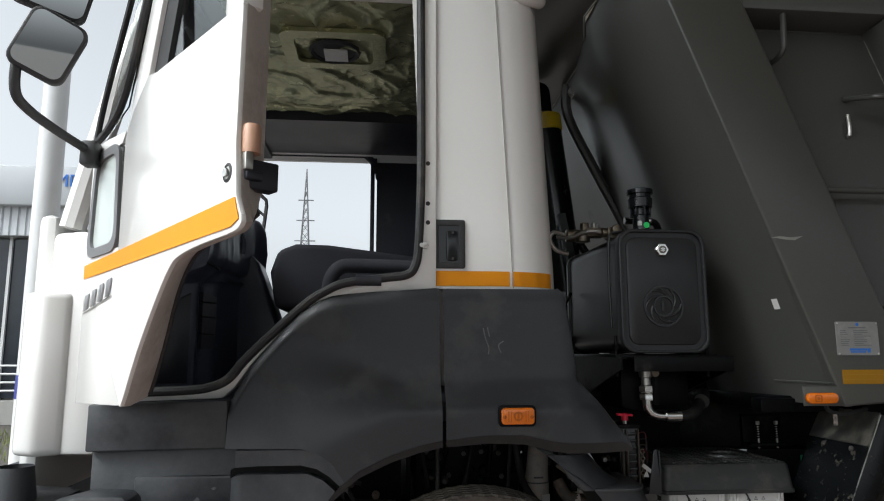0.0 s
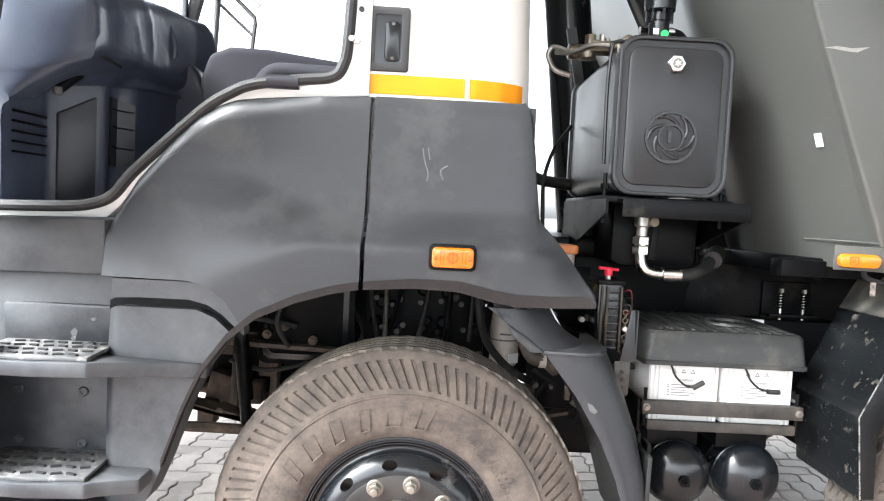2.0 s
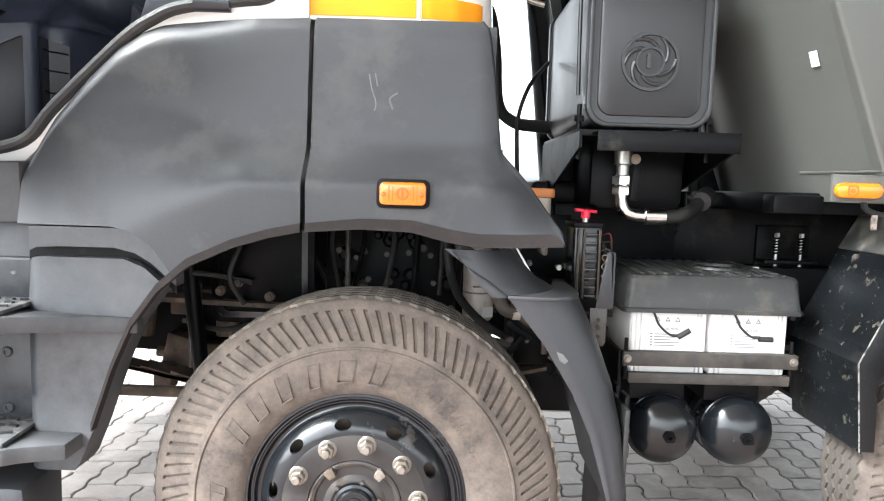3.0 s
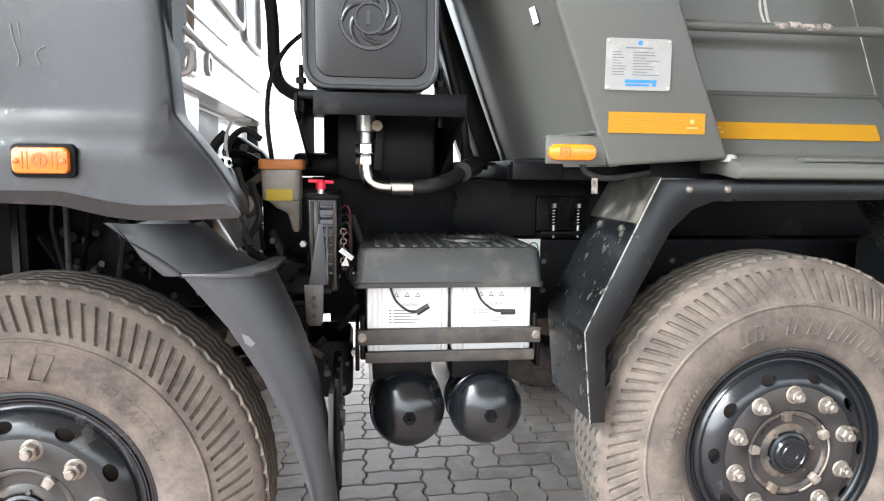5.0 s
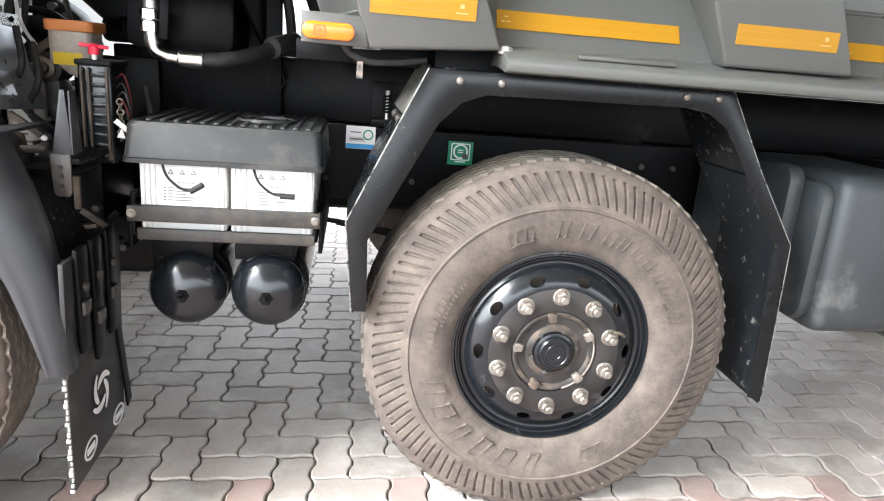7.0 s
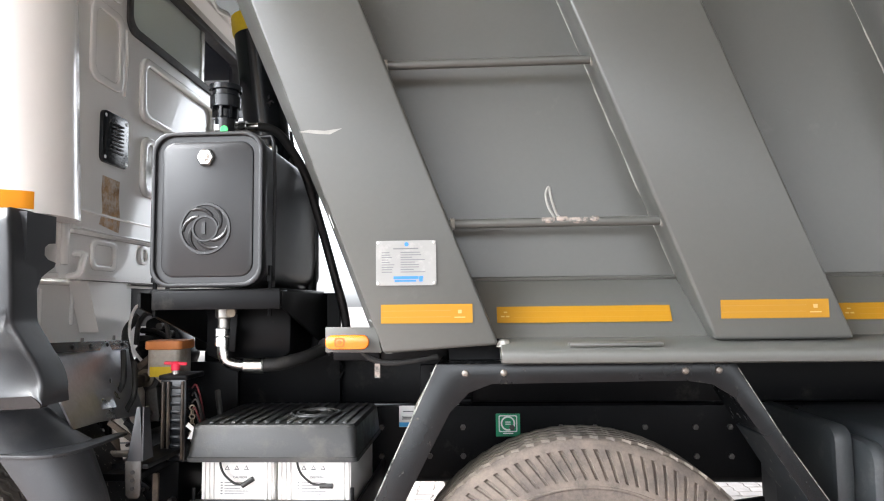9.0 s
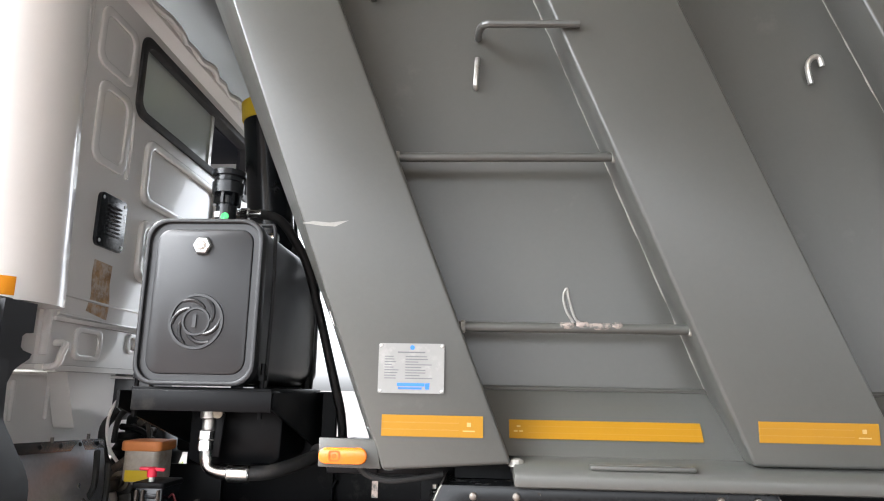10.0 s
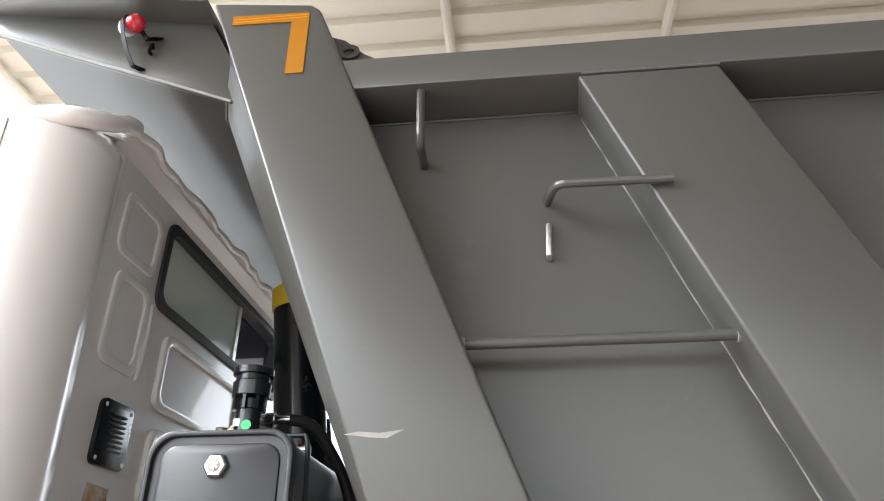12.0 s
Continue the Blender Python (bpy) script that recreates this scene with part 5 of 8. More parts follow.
part("tie_hook", Geo().tube([(3.142, 2.888, 2.406), (3.136, 2.886, 2.46), (3.150, 2.884, 2.486), (3.170, 2.884, 2.488), (3.178, 2.888, 2.462)], 0.008, 8, 3), STEEL, tipper, "small bent steel hook")
# tape, plate and stickers
for x0, x1, z0, z1, y in ((1.939, 2.193, 1.398, 1.450, 2.7475), (2.863, 3.146, 1.402, 1.452, 2.7475)):
    part("reflective_strip", Geo().box(x0, x1, y, y + 0.003, z0, z1), YELLOW, tipper, "yellow reflective tape")
    part("strip_print", Geo().box(x1 - 0.05, x1 - 0.02, y - 0.001, y, z0 + 0.014, z0 + 0.017).box(x1 - 0.04, x1 - 0.03, y - 0.001, y, z0 + 0.026, z0 + 0.036), TAPEPRINT, tipper)
    for z in (z0 + 0.016, z0 + 0.033):
        part("strip_groove", Geo().box(x0, x1 - 0.06, y - 0.0008, y, z, z + 0.002), TAPELINE, tipper)


def lower_strip(x0, x1, za, zb):
    """Tape on the sloping lower panel."""
    g = Geo()
    pts = []
    for z in (za, zb):
        y = 2.815 + (z - 1.352) / 0.173 * 0.09 - 0.004
        pts += [(x0, y, z), (x1, y, z)]
    g.add([pts[0], pts[1], pts[3], pts[2]] + [(a, b + 0.004, c) for a, b, c in (pts[0], pts[1], pts[3], pts[2])], [(0, 1, 2, 3), (7, 6, 5, 4), (0, 4, 5, 1), (1, 5, 6, 2), (2, 6, 7, 3), (3, 7, 4, 0)])
    part("reflective_strip", g, YELLOW, tipper, "yellow reflective tape")
    slope = lambda z: 2.815 + (z - 1.352) / 0.173 * 0.09 - 0.0048
    for z in (za + 0.014, za + 0.030):
        g = Geo().add([(x0 + 0.05, slope(z), z), (x1, slope(z), z), (x1, slope(z + 0.0018), z + 0.0018), (x0 + 0.05, slope(z + 0.0018), z + 0.0018)], [(0, 1, 2, 3)])
        part("strip_groove", g, TAPELINE, tipper)
    g = Geo()
    for k, (x, z) in enumerate(((x0 + 0.012, za + 0.016), (x0 + 0.026, za + 0.016), (x0 + 0.02, za + 0.028))):
        g.add([(x, slope(z), z), (x + 0.010, slope(z), z), (x + 0.010, slope(z + 0.004), z + 0.004), (x, slope(z + 0.004), z + 0.004)], [(0, 1, 2, 3)])
    part("strip_print", g, TAPEPRINT, tipper)


lower_strip(2.262, 2.757, 1.394, 1.440)
lower_strip(3.225, 3.69, 1.394, 1.440)
lower_strip(4.09, 4.55, 1.394, 1.440)
part("scuff", Geo().add([(2.285, 2.838, 1.40), (2.305, 2.838, 1.395), (2.315, 2.850, 1.42), (2.30, 2.862, 1.442), (2.288, 2.855, 1.43)], [(0, 1, 2, 3, 4)]), PINKSCUFF, tipper, "torn patch on the tape")
part("chevron_strip", Geo().prism([(1.286, 3.150), (1.286, 3.185), (1.520, 3.177), (1.520, 2.945), (1.468, 2.945), (1.468, 3.145)], "y", 2.7465, 2.7495), AMBER, tipper, "yellow angled reflective tape")
for z in (3.158, 3.168):
    part("chevron_groove", Geo().box(1.29, 1.515, 2.7458, 2.7464, z, z + 0.002), ORANGE, tipper)
part("maker_plate", Geo().prism(rounded(1.926, 2.094, 1.503, 1.628, 0.004), "y", 2.7455, 2.7495), PLATE, tipper, "white printed data plate")
g = Geo()
rr = random.Random(3)
g.box(1.975, 2.045, 2.7447, 2.7453, 1.6035, 1.607)
for k in range(9):
    z = 1.5935 - 0.0068 * k
    g.box(1.942, 1.942 + rr.uniform(0.018, 0.036), 2.7447, 2.7453, z, z + 0.0022)
    g.box(1.995, 1.995 + rr.uniform(0.03, 0.075), 2.7447, 2.7453, z, z + 0.0022)
part("plate_print", g, INK, tipper)
for g in (Geo().box(1.975, 2.045, 2.7446, 2.7453, 1.5205, 1.5285), Geo().box(1.978, 2.038, 2.7446, 2.7453, 1.513, 1.518), Geo().prism([(2.047, 1.513), (2.056, 1.513), (2.058, 1.529), (2.046, 1.528)], "y", 2.7446, 2.7453), Geo().cyl((2.012, 2.7446, 1.6175), 0.006, 0.0007, "y", 14)):
    part("plate_mark", g, BLUE, tipper, "blue printed maker's mark")
for x in (1.932, 2.088):
    for z in (1.509, 1.622):
        part("plate_rivet", Geo().lathe([(0.004, 0.001), (0.0035, -0.002), (0.001, -0.003)], (x, 2.7455, z), "y", 10), STEEL, tipper)
part("paper_tag", Geo().box(-0.0015, 0.0, -0.014, 0.014, -0.021, 0.021, pose(1.7735, 2.868, 1.702, 0, -20, 13)), PAPER, tipper, "small white paper tag")
g = Geo()
g.add([(1.70, 2.7492, 1.945), (1.735, 2.7492, 1.951), (1.78, 2.7492, 1.947), (1.83, 2.7492, 1.953), (1.795, 2.7492, 1.936), (1.76, 2.7492, 1.938), (1.725, 2.7492, 1.943)], [(0, 6, 5, 4, 3, 2, 1)])
part("scuff", g, SCUFF, tipper, "bare scuff in the paint")
part("scuff", Geo().tube([(2.448, 2.9043, 1.696), (2.425, 2.9043, 1.735), (2.417, 2.9043, 1.775), (2.427, 2.9043, 1.798), (2.432, 2.9043, 1.77), (2.446, 2.9043, 1.72), (2.462, 2.9043, 1.70)], 0.0042, 6, 6), SCUFF, tipper, "pale looped scuff")
part("lamp_bracket", Geo().prism([(1.782, 1.320), (1.782, 1.390), (1.925, 1.388), (1.94, 1.318)], "y", 2.752, 2.760), BODY, tipper, bevel=0.002)
mark2 = holder("body_marker_lamp", (1.84, 2.74, 1.35), truck)
part("lens", Geo().prism(rounded(1.785, 1.907, 1.328, 1.368, 0.019), "y", 2.732, 2.752), LENS, mark2, "amber oval lens", bevel=0.006)
part("lamp_core", frame_rim(Geo(), rounded(1.812, 1.840, 1.335, 1.361, 0.006), "y", 2.7302, 2.7318, 0.004).cyl((1.826, 2.7302, 1.348), 0.006, 0.0015, "y", 12), LENSDARK, mark2)
part("cable", Geo().tube([(1.88, 2.77, 1.325), (1.90, 2.79, 1.30), (1.95, 2.80, 1.285), (2.02, 2.82, 1.29), (2.09, 2.84, 1.30)], 0.008), HOSE, tipper)
part("cable_tag", Geo().box(1.915, 1.93, 2.785, 2.79, 1.245, 1.285), PINKSCUFF, tipper)
topl = holder("guard_lamp", (0.92, 2.85, 3.2), truck)
ax_ = Vector((0.82, -0.57, 0.0))
ey_ = Vector((0.57, 0.82, 0.0))
strap = [Vector((0.935, 2.896, 3.146)), Vector((0.908, 2.874, 3.148)), Vector((0.893, 2.850, 3.185)), Vector((0.882, 2.826, 3.235))]
strap += [Vector((0.895, 2.838, 3.287)) + 0.034 * (ey_ * math.cos(radians(a)) + Vector((0, 0, math.sin(radians(a))))) for a in range(210, -1, -30)]
strap += [Vector((0.930, 2.876, 3.262)), Vector((0.952, 2.880, 3.266)), Vector((0.968, 2.897, 3.278))]
part("bracket", Geo().skin([[q - 0.011 * ax_, q + 0.011 * ax_] for q in strap], [[q * 1.0 - 0.011 * ax_ + Vector((0.0015, 0.0025, -0.001)), q + 0.011 * ax_ + Vector((0.0015, 0.0025, -0.001))] for q in strap]), BLACK, topl, "bent black steel strap")
part("bracket", Geo().tube([(0.945, 2.897, 3.215), (0.952, 2.872, 3.208), (0.962, 2.868, 3.222), (0.955, 2.880, 3.238), (0.945, 2.897, 3.24)], 0.006, 8, 4), BLACK, topl)
part("red_lens", Geo().lathe([(0.030, 0.0), (0.030, 0.012), (0.024, 0.028), (0.010, 0.036), (0.001, 0.038)], (0.905, 2.835, 3.287), "x", 24, pose(0, 0, 0, 0, 0, -35)), REDLENS, topl, "red lamp lens")
part("white_lens", Geo().lathe([(0.029, 0.0), (0.029, -0.012), (0.023, -0.028), (0.009, -0.036), (0.001, -0.038)], (0.885, 2.84, 3.287), "x", 24, pose(0, 0, 0, 0, 0, -35)), BATTERY, topl, "white lamp lens")

# hydraulic cylinder behind the cab
ram = holder("lift_cylinder", (1.2, 4.0, 1.4), truck)
tilt = Matrix.Translation((1.32, 4.0, 1.30)) @ pose(0, 0, 0, 0, -6.6, 0)
part("barrel", Geo().lathe([(0.105, 0), (0.105, 1.475), (0.09, 1.485)], (0, 0, 0), "z", 32, tilt), GLOSSBLACK, ram, "black telescopic ram barrel")
part("collar", Geo().lathe([(0.108, 1.468), (0.112, 1.478), (0.112, 1.560), (0.08, 1.575)], (0, 0, 0), "z", 32, tilt), CYLYELLOW, ram, "yellow painted collar")
part("head_eye", Geo().prism([(-0.055, 1.56), (0.055, 1.56), (0.06, 1.68)] + [(0.06 * math.cos(radians(a)), 1.70 + 0.06 * math.sin(radians(a))) for a in range(0, 181, 20)] + [(-0.06, 1.68)], "y", -0.05, 0.05, tilt), BLACK, ram, bevel=0.006)
part("pin", Geo().cyl((0, -0.065, 1.70), 0.026, 0.13, "y", 20, tilt), STEEL, ram, "steel pivot pin")
part("cross_beam", Geo().box(1.10, 1.40, 3.45, 4.6, 1.28, 1.36), BLACK, ram, bevel=0.02)
part("hydraulic_pipe", Geo().tube([(1.28, 4.1, 2.3), (1.38, 3.9, 2.0), (1.50, 3.7, 1.7), (1.52, 3.6, 1.4)], 0.022), HOSE, ram)
part("front_stiffener", Geo().tube(flow([(wall_x(4.0, 3.05), 4.0, 3.05), (1.30, 4.0, 2.86), (1.46, 4.0, 2.52), (1.60, 4.0, 2.24), (wall_x(4.0, 2.05), 4.0, 2.05)], 4), 0.03, 10, 1), BODY, ram)
part("support_strut", Geo().box(-0.02, 0.02, -0.012, 0.012, 0, 0.95, pose(1.36, 3.72, 1.30, 0, -12, 0)), FUELTANK, ram)

# hydraulic oil tank on its bracket
tank = holder("oil_tank", (1.36, 3.2, 1.5), truck)
X0, X1, Z0, Z1 = 1.176, 1.536, 1.512, 2.008
part("tank_shell", Geo().prism(rounded(X0 + 0.008, X1 - 0.008, Z0 + 0.008, Z1 - 0.008, 0.055), "y", 2.985, 3.66), TANKBLACK, tank, "satin black steel tank shell")
part("front_flange", frame_rim(Geo(), rounded(X0, X1, Z0, Z1, 0.06), "y", 2.944, 2.992, 0.013), TANKBLACK, tank, bevel=0.004)
part("rear_flange", frame_rim(Geo(), rounded(X0, X1, Z0, Z1, 0.06), "y", 3.66, 3.70, 0.020), TANKBLACK, tank, bevel=0.006)
part("front_cover", Geo().prism(rounded(X0 + 0.011, X1 - 0.011, Z0 + 0.011, Z1 - 0.011, 0.05), "y", 2.957, 2.99), TANKBLACK, tank)
part("cover_bead", Geo().prism(rounded(X0 + 0.032, X1 - 0.032, Z0 + 0.032, Z1 - 0.032, 0.042), "y", 2.950, 2.968), TANKBLACK, tank, "raised pressed cover", bevel=0.007)
g = Geo()
cx, cz = 1.352, 1.697


def ring(g, r0, r1, y0, y1):
    g.lathe([(r0, y1), (r0 + 0.002, y0), (r1 - 0.002, y0), (r1, y1)], (cx, 0, cz), "y", 40, close=True)


ring(g, 0.072, 0.084, 2.9445, 2.953)
ring(g, 0.034, 0.044, 2.9445, 2.953)
for i in range(6):
    a0 = radians(60 * i)
    pts = [(cx + (0.043 + 0.031 * t) * math.cos(a0 + 1.15 * t), 2.950, cz + (0.043 + 0.031 * t) * math.sin(a0 + 1.15 * t)) for t in (0, 0.25, 0.5, 0.75, 1.0)]
    g.tube(pts, 0.0062, 8, 3)
g.box(cx - 0.010, cx + 0.001, 2.9445, 2.953, cz - 0.018, cz + 0.02)
part("pressed_emblem", g, TANKBLACK, tank, "round emblem pressed into the cover")
cap = part("sight_plug", Geo().lathe([(0.031, 0.02), (0.031, -0.004), (0.027, -0.012), (0.024, -0.013)], (1.353, 2.945, 1.923), "y", 6), BRIGHT, tank, "bright hexagonal sight plug", bevel=0.003)
part("sight_glass", Geo().lathe([(0.017, -0.006), (0.0155, -0.0145), (0.002, -0.0145)], (1.353, 2.945, 1.923), "y", 24), NUT, tank)
g = Geo()
for i in range(6):
    g.box(-0.0016, 0.0016, -0.0158, -0.014, 0.002, 0.010, Matrix.Translation((1.353, 2.945, 1.923)) @ pose(0, 0, 0, 0, 60 * i, 0))
part("sight_star", g, BRIGHT, tank)
part("strap", Geo().tube([(X0 - 0.004, 3.05, Z0 + 0.10), (X0 - 0.004, 3.05, Z1 - 0.05), (X0 + 0.05, 3.05, Z1 + 0.005), (X1 - 0.05, 3.05, Z1 + 0.005), (X1 + 0.004, 3.05, Z1 - 0.05), (X1 + 0.004, 3.05, Z0)], 0.006, 8, 4), TANKBLACK, tank)
for x in (X0 - 0.008, X1 + 0.01):
    part("strap_bolt", Geo().cyl((x, 3.0, 1.42), 0.007, 0.16, "z", 8).cyl((x, 3.0, 1.53), 0.014, 0.016, "z", 6).cyl((x, 3.0, 1.455), 0.013, 0.03, "z", 6), BLACK, tank)
part("breather", Geo().lathe([(0.034, 0.0), (0.034, 0.09), (0.030, 0.095), (0.030, 0.12), (0.050, 0.128), (0.052, 0.165), (0.046, 0.17), (0.046, 0.185), (0.055, 0.187), (0.055, 0.205), (0.035, 0.212)], (1.345, 3.12, 2.006), "z", 28), GLOSSBLACK, tank, "black breather cap")
for i in range(8):
    a = radians(45 * i)
    part("breather_rib", Geo().box(0.030, 0.046, -0.004, 0.004, 0.09, 0.128, Matrix.Translation((1.345, 3.12, 2.006)) @ pose(0, 0, 0, 0, 0, 45 * i)), GLOSSBLACK, tank)
part("green_dot", Geo().cyl((1.355, 3.084, 2.052), 0.013, 0.004, "y", 18), GREENSPOT, tank, "bright green sticker")
part("white_dot", Geo().box(1.318, 1.336, 3.087, 3.090, 2.05, 2.07), PAPER, tank)
part("valve_block", Geo().box(1.30, 1.345, 3.20, 3.34, 2.0, 2.05).box(1.24, 1.30, 3.24, 3.30, 2.02, 2.07).cyl((1.27, 3.2, 2.055), 0.022, 0.12, "y", 14).cyl((1.22, 3.27, 2.05), 0.02, 0.10, "x", 14), BRASS, tank, "dull metal valve fittings", bevel=0.004)
part("fitting", Geo().lathe([(0.016, 0), (0.016, 0.05), (0.021, 0.05), (0.021, 0.075), (0.014, 0.075), (0.014, 0.12)], (1.31, 3.22, 2.096), "x", 12), BRIGHT, tank, "bright hose fitting")
part("fitting", Geo().lathe([(0.014, 0), (0.014, 0.05), (0.019, 0.05), (0.019, 0.08)], (1.40, 3.26, 2.018), "x", 12), BRIGHT, tank)
part("valve_body", Geo().cyl((1.10, 3.42, 2.06), 0.030, 0.10, "x", 16).cyl((1.16, 3.36, 2.02), 0.034, 0.05, "z", 16).cyl((1.17, 3.36, 2.06), 0.022, 0.05, "z", 6).box(1.17, 1.26, 3.33, 3.40, 2.045, 2.085), BRASS, tank, "dull metal valve body", bevel=0.003)
for x, y in ((1.21, 3.345), (1.24, 3.39)):
    part("valve_bolt", Geo().cyl((x, y, 2.08), 0.010, 0.03, "z", 6), STEEL, tank)
part("valve_pipe", Geo().tube([(1.10, 3.42, 2.06), (1.05, 3.44, 2.08), (1.03, 3.45, 2.05), (1.06, 3.46, 2.0), (1.12, 3.46, 1.98)], 0.010, 10, 5), STEEL, tank)
part("pipe", Geo().tube([(1.24, 3.27, 2.05), (1.17, 3.3, 2.06), (1.10, 3.35, 2.04), (1.05, 3.40, 2.05)], 0.009), STEEL, tank)
part("hose", Geo().tube(flow([(1.42, 3.22, 2.096), (1.48, 3.27, 2.088), (1.525, 3.34, 2.02), (1.555, 3.40, 1.945), (1.60, 3.43, 1.78), (1.637, 3.44, 1.64), (1.665, 3.45, 1.53), (1.69, 3.47, 1.42), (1.70, 3.50, 1.28)], 4), 0.0165, 12, 1), HOSE, tank, "black braided hydraulic hose")
part("hose", Geo().tube([(0.82, 4.20, 2.16), (0.90, 4.08, 2.14), (0.955, 3.95, 2.08), (0.985, 3.90, 1.90), (1.0, 3.86, 1.68), (1.06, 3.80, 1.60), (1.15, 3.70, 1.575), (1.25, 3.60, 1.56)], 0.025, 12, 6), HOSE, tank)
part("cable", Geo().tube([(1.16, 3.58, 1.80), (1.08, 3.46, 1.70), (1.035, 3.40, 1.58), (1.03, 3.36, 1.45), (1.04, 3.38, 1.33)], 0.008, 8, 5), HOSE, tank)
bracket = holder("tank_bracket", (1.4, 3.2, 1.45), truck)
part("front_angle", Geo().prism([(2.905, 1.442), (2.905, 1.500), (2.985, 1.500), (2.985, 1.494), (2.912, 1.494), (2.912, 1.442)], "x", 1.205, 1.606), BLACK, bracket, "black angle iron", bevel=0.002)
part("shelf", Geo().box(1.16, 1.58, 2.985, 3.60, 1.488, 1.508), BLACK, bracket, bevel=0.003)
part("side_arm", Geo().prism([(2.92, 1.496), (2.92, 1.45), (3.56, 1.28), (3.60, 1.28), (3.60, 1.496)], "x", 1.155, 1.163), BLACK, bracket)
part("side_arm", Geo().prism([(2.92, 1.496), (2.92, 1.45), (3.56, 1.28), (3.60, 1.28), (3.60, 1.496)], "x", 1.600, 1.608), BLACK, bracket)
part("back_plate", Geo().box(1.20, 1.66, 3.53, 3.56, 1.0, 1.50), BLACK, bracket, bevel=0.004)
# Plain black block between the tank shelf and the frame.
part("valve_housing", Geo().prism([(1.255, 1.488), (1.255, 1.285), (1.29, 1.270), (1.53, 1.270), (1.555, 1.290), (1.560, 1.488)], "y", 3.20, 3.50), BLACK, bracket, "black box under the tank", bevel=0.010)
part("hose_sleeve", Geo().tube([(1.655, 3.29, 1.300), (1.715, 3.40, 1.322)], 0.033, 16, 1), HOSE, bracket)
part("ball_valve", Geo().lathe([(0.026, 0.0), (0.026, 0.04), (0.020, 0.045), (0.020, 0.075), (0.028, 0.08), (0.028, 0.13)], (1.342, 3.14, 1.335), "z", 14), STEEL, bracket, "zinc ball valve")
part("union_nut", Geo().lathe([(0.030, 0.0), (0.030, 0.028), (0.026, 0.034), (0.031, 0.034), (0.031, 0.058)], (1.342, 3.14, 1.318), "z", 6), BRIGHT, bracket, "bright union nut")
part("valve_lever", Geo().box(-0.012, 0.012, -0.004, 0.004, -0.12, 0.01, pose(1.385, 3.125, 1.42, 0, 4, 0)), BLACK, bracket, bevel=0.003)
part("valve_stem", Geo().cyl((1.375, 3.115, 1.43), 0.016, 0.02, "y", 12), BRASS, bracket)
part("elbow_pipe", Geo().tube([(1.342, 3.14, 1.33), (1.343, 3.14, 1.295), (1.355, 3.14, 1.268), (1.385, 3.14, 1.255), (1.43, 3.14, 1.252)], 0.021, 16, 5), BRIGHT, bracket, "bright steel elbow")
part("ferrule", Geo().lathe([(0.026, 0), (0.029, 0.004), (0.029, 0.066), (0.025, 0.07)], (1.415, 3.14, 1.252), "x", 24), BRIGHT, bracket, "bright crimped ferrule")
part("suction_hose", Geo().tube([(1.47, 3.14, 1.252), (1.54, 3.16, 1.256), (1.62, 3.25, 1.28), (1.68, 3.38, 1.31), (1.71, 3.52, 1.315), (1.73, 3.64, 1.305), (1.74, 3.78, 1.24)], 0.0225, 14, 6), HOSE, bracket, "dusty rubber suction hose")

# battery carrier
carrier = holder("battery_carrier", (1.57, 3.1, 0.8), truck)
part("carrier_tray", Geo().box(1.325, 1.825, 2.96, 3.42, 0.772, 0.790), BLACK, carrier, bevel=0.003)
part("carrier_front", Geo().box(1.338, 1.818, 2.944, 2.962, 0.765, 0.797), DUSTBAR, carrier, bevel=0.004)
part("hold_down_bar", Geo().prism([(2.932, 0.820), (2.932, 0.862), (2.960, 0.862), (2.960, 0.857), (2.938, 0.857), (2.938, 0.820)], "x", 1.318, 1.832), DUSTBAR, carrier, "black angle hold-down bar", bevel=0.0015)
for x in (1.329, 1.819):
    part("bolt", Geo().lathe([(0.0125, 0.0), (0.0125, -0.002), (0.010, -0.003)], (x, 2.932, 0.842), "y", 16).lathe([(0.008, -0.003), (0.008, -0.011)], (x, 2.932, 0.842), "y", 6), NUT, carrier, "zinc bolt and washer")
    part("tie_rod", Geo().cyl((x, 2.95, 0.78), 0.006, 0.12, "z", 8), BLACK, carrier)
part("carrier_side", Geo().box(1.310, 1.322, 2.96, 3.5, 0.74, 0.86), BLACK, carrier, bevel=0.003)
part("carrier_side", Geo().box(1.828, 1.840, 2.96, 3.5, 0.74, 0.86), BLACK, carrier, bevel=0.003)
cover = holder("battery_cover", (1.57, 3.1, 1.0), truck)
g = Geo()
lo, hi = rounded(1.309, 1.839, 2.928, 3.42, 0.02), rounded(1.320, 1.830, 2.940, 3.40, 0.03)
n = len(lo)
g.add([(x, y, 0.980) for x, y in lo] + [(x, y, 0.992) for x, y in lo] + [(1.574 + (x - 1.574) * 0.985, 3.17 + (y - 3.17) * 0.985, 0.995) for x, y in lo] + [(x, y, 1.078) for x, y in hi] + [(1.574 + (x - 1.574) * 0.97, 3.17 + (y - 3.17) * 0.97, 1.088) for x, y in hi],
      [(k * n + i, k * n + (i + 1) % n, (k + 1) * n + (i + 1) % n, (k + 1) * n + i) for k in range(4) for i in range(n)] + [tuple(range(n - 1, -1, -1)), tuple(4 * n + i for i in range(n))])
part("lid_shell", g, LID, cover, "dusty black moulded battery lid", sharp=30)
for i in range(13):
    x = 1.365 + 0.035 * i
    part("lid_rib", Geo().box(x, x + 0.014, 2.97, 3.37, 1.086, 1.094), LID, cover, bevel=0.003)
g = Geo()
